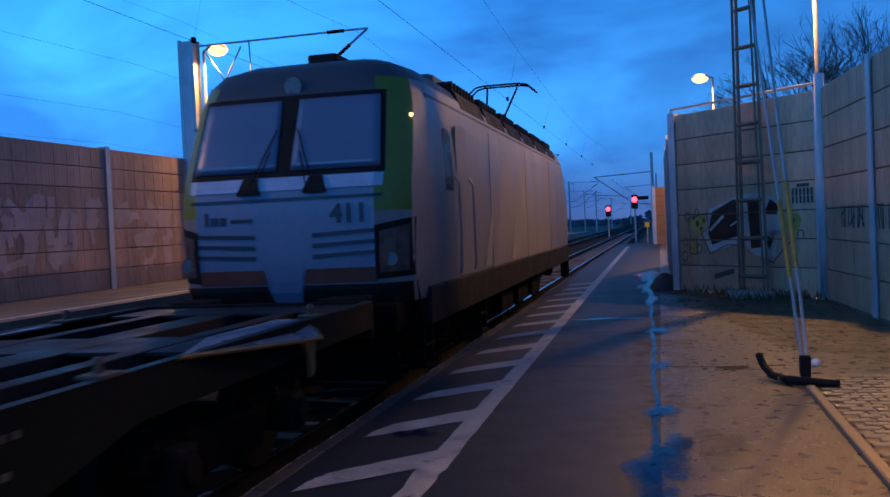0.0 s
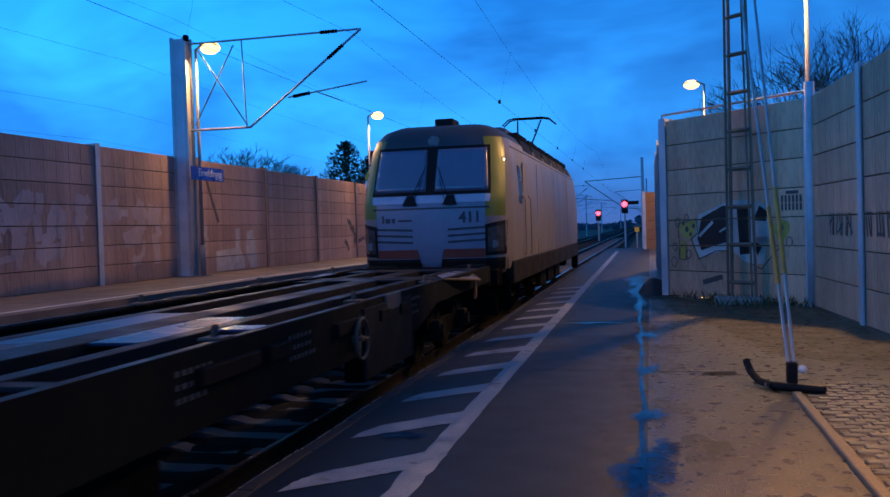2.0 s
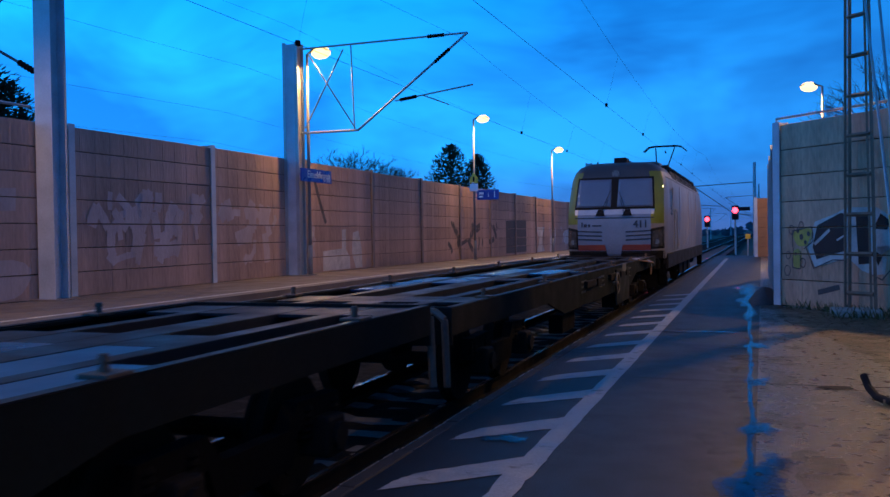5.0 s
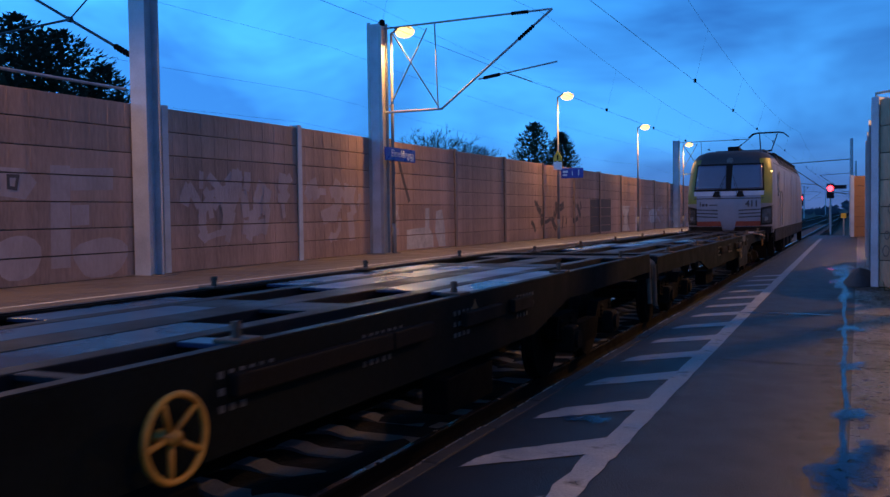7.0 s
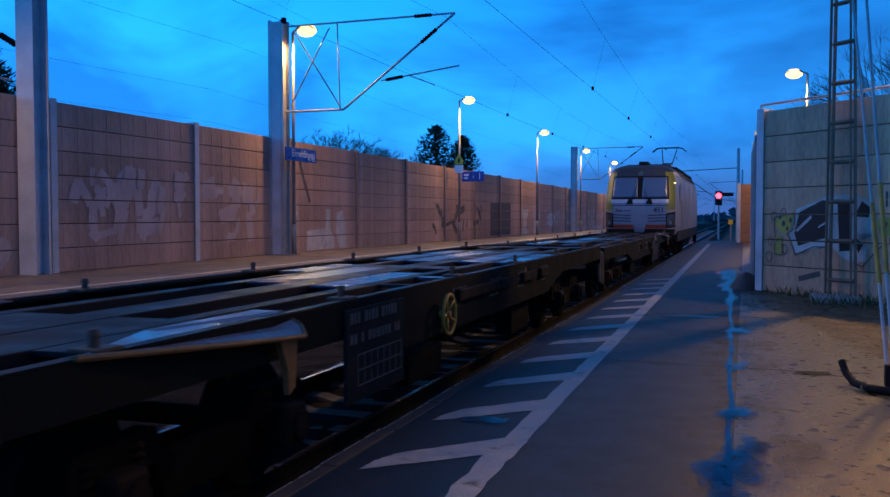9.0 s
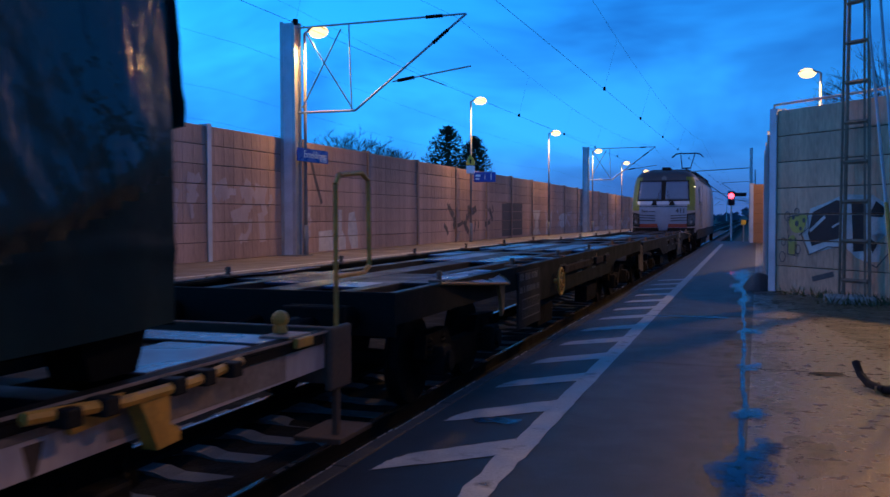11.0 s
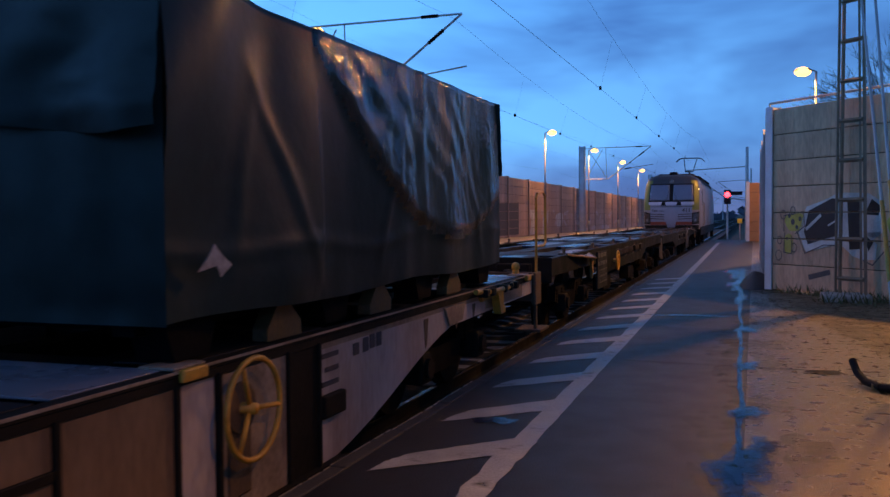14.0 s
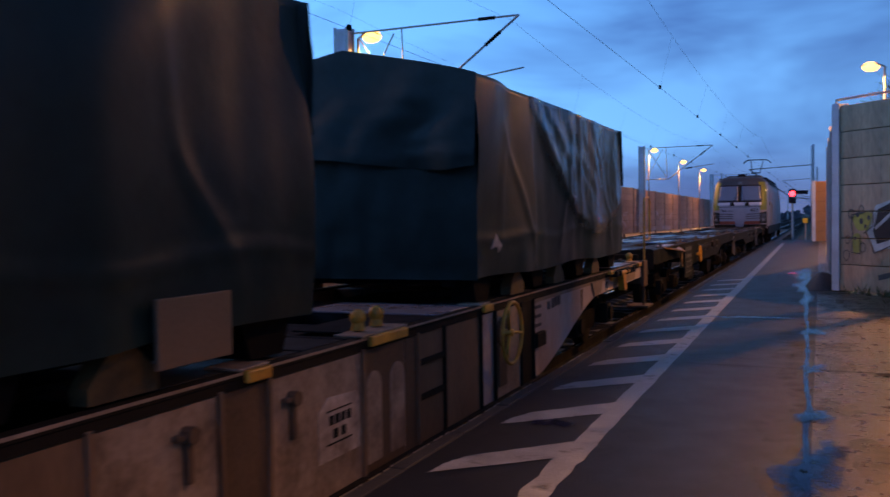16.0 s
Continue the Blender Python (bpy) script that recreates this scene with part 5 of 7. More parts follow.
def locomotive():
    loco = thing("locomotive", "grimy silver electric locomotive with a white and lime nose", "locomotive")
    sets = {k: new_bm() for k in ("nose_shell", "nose_shell_far", "corner_a", "corner_b", "corner_c", "corner_d", "rear_a", "rear_b", "rear_c", "rear_d", "low_a", "low_b", "low_c", "low_d", "side_a", "side_b", "roof")}
    # outline as a closed ring per level
    rings = []
    for z, f, w in LEVELS:
        pl = plan(z)
        right = pl
        far = [(x, LOCO_LEN - y) for x, y in reversed(pl)]
        half = right + far
        whole = half + [(-x, y) for x, y in reversed(half)][1:-1]
        rings.append([(x, y, z) for x, y in whole])
    n = len(rings[0])
    cache = {k: {} for k in sets}

    def v(kind, p):
        key = tuple(round(c, 4) for c in p)
        if key not in cache[kind]:
            cache[kind][key] = sets[kind].verts.new(p)
        return cache[kind][key]
    for li in range(len(rings) - 1):
        for i in range(n):
            j = (i + 1) % n
            quad = [rings[li][i], rings[li][j], rings[li + 1][j], rings[li + 1][i]]
            mx = sum(abs(p[0]) for p in quad) / 4
            my = sum(p[1] for p in quad) / 4
            zz = rings[li][i][2]
            long_side = abs(quad[0][1] - quad[1][1]) > 3
            kind = "side_wall" if long_side else ("nose_shell" if mx < 1.09 * nose(zz + 0.05)[1] / 1.5 else "corner_shell")
            if zz >= 3.65 or (kind == "nose_shell" and zz >= 3.47):
                kind = "roof"
            mid_x = sum(p[0] for p in quad)
            far_end = my > LOCO_LEN / 2
            if kind == "side_wall":
                kind = "side_a" if mid_x > 0 else "side_b"
            elif kind == "corner_shell" and mx > 1.40 * nose(zz + 0.05)[1] / 1.5 and zz < 3.65:
                kind = ("rear_a" if mid_x > 0 else "rear_b") if not far_end else ("rear_c" if mid_x > 0 else "rear_d")
            elif kind == "corner_shell" and zz < 2.1:
                kind = ("low_a" if mid_x > 0 else "low_b") if not far_end else ("low_c" if mid_x > 0 else "low_d")
            elif kind == "corner_shell":
                kind = ("corner_a" if mid_x > 0 else "corner_b") if not far_end else ("corner_c" if mid_x > 0 else "corner_d")
            elif kind == "nose_shell" and far_end:
                kind = "nose_shell_far"
            pts = []
            for p in quad:
                q = v(kind, p)
                if q not in pts:
                    pts.append(q)
            if len(pts) >= 3:
                try:
                    sets[kind].faces.new(pts)
                except ValueError:
                    pass
    sets["roof"].faces.new([v("roof", p) for p in rings[-1]])
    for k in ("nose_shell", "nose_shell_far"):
        part("nose_shell", sets[k], M_LOCO_WHITE, loco, "white nose with blue dusk light in its colour", smooth=True)
    for k in ("corner_a", "corner_b", "corner_c", "corner_d"):
        part("corner_shell", sets[k], M_LOCO_GREEN, loco, "lime green nose corner", smooth=True)
    for k in ("low_a", "low_b", "low_c", "low_d"):
        part("corner_skirt", sets[k], M_LOCO, loco, "grey lower nose corner", smooth=True)
    for k in ("rear_a", "rear_b", "rear_c", "rear_d"):
        part("cab_side", sets[k], M_LOCO, loco, "silver grey cab side", smooth=True)
    for k in ("side_a", "side_b"):
        part("side_wall", sets[k], M_LOCO, loco, "silver grey side streaked with grime")
    part("roof", sets["roof"], M_LOCO_GREY, loco, "dull grey roof", smooth=True)

    # both ends are the same; the near one is dressed
    bm = new_bm()
    nose_patch(bm, [(-1.19, 2.58), (1.19, 2.58), (1.13, 3.55), (-1.13, 3.55)], 0.014, 24, 10)
    part("screen_surround", bm, M_RUBBER, loco, "black windscreen surround")
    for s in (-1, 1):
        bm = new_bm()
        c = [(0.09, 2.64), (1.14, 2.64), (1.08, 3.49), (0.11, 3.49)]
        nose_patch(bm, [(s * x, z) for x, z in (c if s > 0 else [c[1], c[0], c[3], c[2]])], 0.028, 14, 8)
        part("windscreen", bm, M_SCREEN, loco, "windscreen with a pale reflection put into its colour", smooth=True)
        bm = new_bm()
        path_rod(bm, [skin(s * 0.38, 2.48, 0.05), skin(s * 0.28, 2.74, 0.05), skin(s * 0.12, 3.14, 0.05)], 0.008)
        path_rod(bm, [skin(s * 0.30, 2.48, 0.05), skin(s * 0.18, 2.87, 0.05)], 0.007)
        part("wiper", bm, M_RUBBER, loco)
        bm = new_bm()
        nose_patch(bm, [(s * 0.40 - 0.14, 2.38), (s * 0.40 + 0.14, 2.38), (s * 0.40 + 0.08, 2.57), (s * 0.40 - 0.06, 2.57)], 0.05, 3, 3, 0.05)
        part("wiper_box", bm, M_RUBBER, loco, "black wiper drive cover")
        # lamp cluster
        bm = new_bm()
        c = [(1.07, 1.38), (1.43, 1.40), (1.45, 2.06), (1.08, 1.98)]
        nose_patch(bm, [(s * x, z) for x, z in (c if s > 0 else [c[1], c[0], c[3], c[2]])], 0.016, 12, 5)
        hl = part("headlight", bm, M_RUBBER, loco, "dark headlight cluster")
        bm = new_bm()
        c = [(1.12, 1.45), (1.39, 1.46), (1.41, 1.98), (1.13, 1.91)]
        nose_patch(bm, [(s * x, z) for x, z in (c if s > 0 else [c[1], c[0], c[3], c[2]])], 0.028, 12, 5)
        part("headlight_glass", bm, M_LENS, hl, "smoky headlight glass")
        for z in (1.60,):
            bm = new_bm()
            p = skin(s * 1.24, z, 0.036)
            rod(bm, p, p - Vector((0, 0.006, 0)), 0.075, 16)
            part("reflector", bm, M_LENSRING, hl, "dim headlight reflector")
        # black grille lines and the red band
        for k, z in enumerate((1.90, 1.78, 1.66)):
            bm = new_bm()
            c = [(0.35, z - 0.025), (1.10, z + 0.010), (1.10, z + 0.052), (0.35, z + 0.020)]
            nose_patch(bm, [(s * x, zz) for x, zz in (c if s > 0 else [c[1], c[0], c[3], c[2]])], 0.012, 12, 1)
            part("grille_line", bm, M_LOCO_STRIPE, loco, "dark grille line")
        bm = new_bm()
        c = [(0.225, 1.35), (1.08, 1.35), (1.08, 1.52), (0.265, 1.52)]
        nose_patch(bm, [(s * x, zz) for x, zz in (c if s > 0 else [c[1], c[0], c[3], c[2]])], 0.01, 5, 1)
        part("red_band", bm, M_LOCO_RED, loco, "dull red band under the grille")
        bm = new_bm()
        c = [(0.17, 1.10), (1.42, 1.10), (1.44, 1.335), (0.225, 1.335)]
        nose_patch(bm, [(s * x, zz) for x, zz in (c if s > 0 else [c[1], c[0], c[3], c[2]])], 0.024, 24, 4)
        part("skirt_band", bm, M_GRIME, loco, "grimy black skirt under the nose")
        bm = new_bm()
        p = skin(s * 1.38, 3.25, 0.01)
        rod(bm, p, p - Vector((0, 0.02, 0)), 0.02, 12)
        part("marker_lamp", bm, M_WARMSPOT if s > 0 else M_LENS, loco, "small marker lamp")
    bm = new_bm()
    nose_patch(bm, [(-1.17, 2.30), (1.17, 2.30), (1.17, 2.335), (-1.17, 2.335)], 0.010, 24, 1)
    part("seam", bm, M_LOCO_STRIPE, loco)
    bm = new_bm()
    nose_patch(bm, [(-1.17, 2.42), (1.17, 2.42), (1.18, 2.57), (-1.18, 2.57)], 0.010, 24, 2)
    part("white_band", bm, M_LOCO_BAND, loco, "white band under the windscreen, dusk blue in its colour")
    bm = new_bm()
    nose_patch(bm, [(-0.16, 1.13), (0.16, 1.13), (0.23, 1.50), (-0.23, 1.50)], 0.016, 3, 3)
    part("nose_flap", bm, M_LOCO_WHITE, loco, "white tapering nose flap, dusk blue in its colour")
    bm = new_bm()
    c = skin(0, 3.66, 0.02)
    rod(bm, c + Vector((0, 0.06, 0)), c - Vector((0, 0.02, 0)), 0.11, 20)
    part("top_lamp", bm, M_LENSRING, loco, "round top headlamp")
    text_part("number", "411", 0.29, M_LOCO_STRIPE, loco, Matrix.Translation(skin(0.79, 2.12, 0.012)) @ pose(0, 0, 0, 90, 0, 3.2), bold=0.009)
    bm = new_bm()
    for x0, x1 in ((-0.97, -0.93), (-0.90, -0.80), (-0.77, -0.70)):
        nose_patch(bm, [(x0, 2.05), (x1, 2.05), (x1, 2.14 + (0.06 if x0 < -0.92 else 0)), (x0, 2.14 + (0.06 if x0 < -0.92 else 0))], 0.01, 1, 1)
    nose_patch(bm, [(-0.64, 2.07), (-0.36, 2.07), (-0.36, 2.11), (-0.64, 2.11)], 0.01, 1, 1)
    part("emblem", bm, M_LOCO_STRIPE, loco, "plain dark bars where an emblem stands")
    # buffer beam, steps and plough
    bm = new_bm()
    box(bm, -1.3, -0.02, 0.78, 1.3, 0.6, 1.12, 0.04)
    part("buffer_beam", bm, M_BLACK, loco)
    bm = new_bm()
    prism(bm, [(-1.25, 0.22), (1.25, 0.22), (1.2, 0.75), (-1.2, 0.75)], 1, 0.18, 0.26)
    part("plough", bm, M_BLACK, loco)
    buffers(loco, 0.0, -1)
    buffers(loco, LOCO_LEN, 1)
    # side dressing
    for s in (-1, 1):
        bm = new_bm()
        box(bm, s * 1.496, 2.42, 1.25, s * 1.504, 3.12, 3.30, 0.006)
        part("cab_door", bm, M_LOCO, loco)
        bm = new_bm()
        outline = [(1.78, 2.40), (2.16, 2.40), (2.19, 2.50), (2.19, 3.10), (2.12, 3.20), (1.86, 3.20), (1.78, 3.12)]
        outer = [bm.verts.new((s * (nose(z)[1] + 0.010), y, z)) for y, z in outline]
        inner = [bm.verts.new((s * (nose(z)[1] - 0.03), y, z)) for y, z in outline]
        bm.faces.new(outer)
        bm.faces.new(inner[::-1])
        for k in range(len(outline)):
            m = (k + 1) % len(outline)
            bm.faces.new((outer[k], outer[m], inner[m], inner[k]))
        part("side_window", bm, M_SIDEGLASS, loco, "dark slim side window")
        for y in (2.30, 3.22):
            bm = new_bm()
            path_rod(bm, [(s * 1.54, y, 1.3), (s * 1.56, y, 1.4), (s * 1.56, y, 2.5), (s * 1.5, y, 2.6)], 0.016)
            part("hand_rail", bm, M_LOCO, loco)
        bm = new_bm()
        box(bm, s * 1.34, 0.75, 0.78, s * 1.506, LOCO_LEN - 0.75, 1.24, 0.03)
        part("sill", bm, M_GRIME, loco, "grimy dark lower sill")
        bm = new_bm()
        prism(bm, [(1.2, 3.50), (LOCO_LEN - 1.2, 3.50), (LOCO_LEN - 1.2, 3.57), (1.2, 3.57)], 0, s * 1.36, s * 1.42)
        part("roof_gutter", bm, M_LOCO_GREY, loco)
        for y in (4.9, 8.9, 12.9):
            bm = new_bm()
            box(bm, s * 1.497, y, 1.2, s * 1.506, y + 0.02, 3.4)
            part("panel_seam", bm, M_LOCO, loco)
        for y0, y1 in ((6.3, 7.6), (8.2, 9.6), (10.2, 11.4)):
            bm = new_bm()
            box(bm, s * 1.0, y0, 0.35, s * 1.36, y1, 0.95, 0.03)
            part("underfloor_box", bm, M_BLACK, loco)
        for y in (0.55, 3.95, LOCO_LEN - 0.8):
            bm = new_bm()
            box(bm, s * 1.25, y, 0.30, s * 1.45, y + 0.05, 0.95)
            box(bm, s * 1.25, y + 0.4, 0.30, s * 1.45, y + 0.45, 0.95)
            for k in range(3):
                box(bm, s * 1.25, y, 0.30 + 0.25 * k, s * 1.47, y + 0.45, 0.33 + 0.25 * k)
            part("cab_steps", bm, M_BLACK, loco)
        # pale slanting flashes low on the side
        for y0 in (4.2, 6.8, 7.8):
            bm = new_bm()
            prism(bm, [(y0, 1.30), (y0 + 0.5, 1.30), (y0 + 0.9, 2.05), (y0 + 0.72, 2.05)], 0, s * 1.5, s * 1.504)
            part("side_flash", bm, M_FLASH, loco, "pale slanting flash")
    # dark louvres along the roof's shoulder
    for s in (-1, 1):
        for k in range(6):
            y = 3.4 + 2.1 * k
            bm = new_bm()
            prism(bm, [(s * 1.40, 3.62), (s * 1.30, 3.88), (s * 1.12, 4.02), (s * 1.02, 4.00), (s * 1.2, 3.80)], 1, y, y + 1.85)
            for j in range(8):
                box(bm, min(s * 1.02, s * 1.41), y + 0.1 + 0.22 * j, 3.86, max(s * 1.02, s * 1.41) - 0.08 * (1 + s), y + 0.16 + 0.22 * j, 4.06)
            part("roof_louvre", bm, M_RUBBER, loco, "dark roof louvre")
    # roof equipment
    rng = random.Random(9)
    for y0, y1, x0, x1, z1 in ((3.4, 5.6, -1.0, 1.0, 4.02), (6.0, 8.0, -1.05, 1.05, 3.98), (8.4, 10.6, -0.9, 0.9, 4.06), (11.0, 13.2, -1.05, 1.05, 3.98), (15.4, 16.4, -0.6, 0.6, 3.98)):
        bm = new_bm()
        box(bm, x0, y0, 3.88, x1, y1, z1 + 0.15, 0.04)
        for k in range(5):
            yy = y0 + 0.15 + (y1 - y0 - 0.3) * k / 4
            box(bm, x0 + 0.1, yy - 0.03, z1 + 0.14, x1 - 0.1, yy + 0.03, z1 + 0.18)
        part("roof_unit", bm, M_LOCO_GREY, loco)
    # folded pantograph at the near end
    bm = new_bm()
    for x in (-0.5, 0.5):
        box(bm, x - 0.04, 1.5, 3.92, x + 0.04, 3.1, 3.99)
        for y in (1.55, 3.0):
            rod(bm, (x, y, 3.80), (x, y, 3.95), 0.05, 10)
    box(bm, -0.20, 1.5, 3.95, 0.20, 2.1, 4.22, 0.03)
    path_rod(bm, [(0.1, 1.7, 4.16), (0.25, 3.6, 4.12)], 0.035)
    path_rod(bm, [(-0.4, 3.0, 4.0), (0, 2.0, 4.05), (0.4, 3.0, 4.0)], 0.03)
    part("folded_pantograph", bm, M_RUBBER, loco, "dark folded pantograph")
    # raised pantograph at the far end
    bm = new_bm()
    P = Vector((0, LOCO_LEN - 2.6, 0))
    for x in (-0.5, 0.5):
        box(bm, x - 0.04, P.y - 0.6, 3.92, x + 0.04, P.y + 0.7, 3.99)
        for dy in (-0.5, 0.6):
            rod(bm, (x, P.y + dy, 3.80), (x, P.y + dy, 3.95), 0.05, 10)
    path_rod(bm, [(0, P.y + 0.5, 4.0), (0, P.y - 1.0, 4.80)], 0.05)
    path_rod(bm, [(-0.28, P.y - 1.0, 4.80), (0.28, P.y - 1.0, 4.80)], 0.04)
    path_rod(bm, [(-0.25, P.y - 1.0, 4.80), (-0.42, P.y + 0.25, 5.70)], 0.028)
    path_rod(bm, [(0.25, P.y - 1.0, 4.80), (0.42, P.y + 0.25, 5.70)], 0.028)
    path_rod(bm, [(-0.2, P.y + 0.2, 3.98), (0, P.y - 1.0, 4.75)], 0.025)
    for dy in (0.02, 0.42):
        path_rod(bm, [(-0.95, P.y + dy, 5.54), (-0.72, P.y + dy, 5.74), (-0.5, P.y + dy, 5.78), (0.5, P.y + dy, 5.78), (0.72, P.y + dy, 5.74), (0.95, P.y + dy, 5.54)], 0.025)
    path_rod(bm, [(-0.45, P.y + 0.02, 5.76), (-0.45, P.y + 0.42, 5.76)], 0.02)
    path_rod(bm, [(0.45, P.y + 0.02, 5.76), (0.45, P.y + 0.42, 5.76)], 0.02)
    part("raised_pantograph", bm, M_RUBBER, loco, "raised pantograph touching the contact wire")
    for s in (-1, 1):
        bm = new_bm()
        rod(bm, (s * 1.1, LOCO_LEN - 0.2, 1.7), (s * 1.1, LOCO_LEN + 0.02, 1.7), 0.07, 12)
        part("tail_lamp", bm, M_DIMRED, loco, "small red lamp")
    bogie(loco, 4.2, 1.5, 0.62)
    bogie(loco, LOCO_LEN - 4.2, 1.5, 0.62)
    return loco


def hand_wheel(parent, x, y, z, r, s, material, label, spokes=3):
    bm = new_bm()
    ring(bm, (x, y, z), (1, 0, 0), r, 0.018, 32, 8)
    for k in range(spokes):
        a = 2.0 + k * 2 * math.pi / spokes
        rod(bm, (x - s * 0.03, y, z), (x, y + r * math.cos(a), z + r * math.sin(a)), 0.016, 6)
    rod(bm, (x - s * 0.28, y, z), (x + s * 0.01, y, z), 0.035, 12)
    part("hand_wheel", bm, material, parent, label, smooth=True)


def flat_wagon(ln, top, plate_at, plate_w, wheel_at, corner_at, seed, label):
    """A container flat: y runs from 0 at its far end to -ln."""
    rng = random.Random(seed)
    w = thing("flat_wagon", label, "freight wagon", group="empty flat wagons")
    # outer sills, deep in the middle
    for s in (-1, 1):
        bm = new_bm()
        pts = [(0, top - 0.26), (0, top), (-ln, top), (-ln, top - 0.26), (-ln + 4.2, top - 0.28), (-ln + 5.3, top - 0.52), (-5.3, top - 0.52), (-4.2, top - 0.28)]
        prism(bm, pts, 0, s * 1.26, s * 1.30)
        prism(bm, [(0, top - 0.03), (0, top), (-ln, top), (-ln, top - 0.03)], 0, s * 1.19, s * 1.26)
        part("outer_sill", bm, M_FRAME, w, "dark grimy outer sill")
        bm = new_bm()
        prism(bm, [(0, top + 0.003), (0, top + 0.012), (-ln, top + 0.012), (-ln, top + 0.003)], 0, s * 1.22, s * 1.30)
        part("sill_cap", bm, M_DECK, w, "wet grey edge strip")
        bm = new_bm()
        box(bm, s * 0.62, -ln + 0.03, top - 0.30, s * 0.78, -0.03, top - 0.012, 0.008)
        part("inner_sill", bm, M_DECK, w, "damp grey inner sill")
        for k in range(6):
            y = -1.4 - k * (ln - 2.8) / 5
            bm = new_bm()
            box(bm, s * 1.12, y - 0.10, top + 0.004, s * 1.30, y + 0.10, top + 0.03, 0.008)
            rod(bm, (s * 1.20, y, top + 0.03), (s * 1.20, y, top + 0.08), 0.030, 10, 0.022)
            rod(bm, (s * 1.20, y, top + 0.08), (s * 1.20, y, top + 0.115), 0.036, 10, 0.024)
            part("container_spigot", bm, M_RUST, w, "rusty container spigot")
        # lettering bars and small boxes hung on the side
        bm = new_bm()
        for k in range(4):
            y = -5.8 - k * (ln - 12.5) / 3
            for line in range(3):
                l = rng.uniform(0.3, 0.8)
                z = top - 0.12 - 0.085 * line
                for c in range(int(l / 0.085)):
                    box(bm, s * 1.30, y + 0.085 * c, z - 0.018, s * 1.3035, y + 0.085 * c + rng.uniform(0.03, 0.05), z + 0.018)
        tagged(part("side_lettering", bm, M_MARK, w, "faded lettering bars"), kind="stuff")
        for k in range(5):
            y = -6.0 - k * (ln - 12) / 4.5 + rng.uniform(-0.4, 0.4)
            bm = new_bm()
            box(bm, s * 1.295, y, top - 0.24, s * 1.36, y + rng.uniform(0.3, 0.9), top - 0.12, 0.012)
            part("lashing_rail", bm, M_DARKSTEEL, w)
        bm = new_bm()
        box(bm, s * 1.305, plate_at - plate_w, top - 0.78, s * 1.335, plate_at, top - 0.06, 0.006)
        part("side_plate", bm, M_SIDEPLATE, w, "plain dark grey side plate")
        if seed == 1:
            bm = new_bm()
            box(bm, s * 1.305, -6.70, top - 0.15, s * 1.337, -6.14, top + 0.02, 0.004)
            part("label_board", bm, M_MARK, w, "faded pale label board")
        if seed == 2:
            bm = new_bm()
            prism(bm, [(-6.90, top - 0.19), (-6.69, top - 0.19), (-6.795, top - 0.04)], 0, s * 1.301, s * 1.305)
            part("warning_mark", bm, M_OCHRE, w, "dull yellow triangular mark")
            bm = new_bm()
            for line, hgt in ((top - 0.13, 0.042), (top - 0.29, 0.038)):
                c = plate_at - plate_w + 0.06
                while c < plate_at - 0.12:
                    wide = rng.uniform(0.03, 0.06)
                    if rng.random() < 0.82:
                        box(bm, s * 1.336, c, line - hgt, s * 1.339, c + wide, line + hgt)
                    c += wide + 0.025
            tagged(part("plate_lettering", bm, M_MARK, w, "worn pale lettering bars"), kind="stuff")
            bm = new_bm()
            y0, y1, z0, z1 = plate_at - min(1.0, plate_w - 0.15), plate_at - 0.08, top - 0.66, top - 0.42
            for z in (z0, (z0 + z1) / 2, z1):
                box(bm, s * 1.336, y0, z - 0.006, s * 1.339, y1, z + 0.006)
            for k in range(8):
                y = y0 + (y1 - y0) * k / 7
                box(bm, s * 1.336, y - 0.006, z0, s * 1.339, y + 0.006, z1)
            part("load_table", bm, M_MARK, w, "faded ruled load table")
        hand_wheel(w, s * 1.40, wheel_at, top - 0.32, 0.195, s, M_YELLOW if seed == 2 else M_ENDRAIL, "worn brake hand wheel", 5 if seed == 2 else 3)
        # hinged flap with a yellow rim and a drop bracket
        bm = new_bm()
        c0 = corner_at
        edge = [(1.30, c0 - 2.0, top + 0.018), (1.39, c0 - 1.2, top - 0.04), (1.45, c0 - 0.35, top - 0.10), (1.45, c0 - 0.05, top - 0.12), (1.36, c0 + 0.06, top - 0.07), (1.20, c0 + 0.07, top + 0.018), (1.02, c0 + 0.05, top + 0.022), (1.00, c0 - 1.1, top + 0.022)]
        low = [bm.verts.new((s * x, y, z - 0.012)) for x, y, z in edge]
        high = [bm.verts.new((s * x, y, z)) for x, y, z in edge]
        bm.faces.new(low[::-1])
        bm.faces.new(high)
        for k in range(len(edge)):
            m = (k + 1) % len(edge)
            bm.faces.new((low[k], low[m], high[m], high[k]))
        flap = part("flap", bm, M_PLATE, w, "pale hinged deck flap")
        bm = new_bm()
        path_rod(bm, [(s * x, y, z - 0.006) for x, y, z in edge[:6]], 0.018)
        prism(bm, [(c0 - 0.30, top - 0.13), (c0 - 0.08, top - 0.15), (c0 - 0.11, 0.82), (c0 - 0.19, 0.78), (c0 - 0.21, 0.95)], 0, s * 1.37, s * 1.41)
        part("flap_rim", bm, M_OCHRE, flap, "worn yellowish rim")
        for y in (-6.6, -ln + 6.2):
            bm = new_bm()
            box(bm, s * 0.95, y - 0.5, 0.32, s * 1.18, y + 0.5, 0.62, 0.02)
            part("brake_gear", bm, M_BLACK, w)
    bm = new_bm()
    box(bm, -0.18, -ln + 0.03, top - 0.42, 0.18, -0.03, top - 0.014, 0.008)
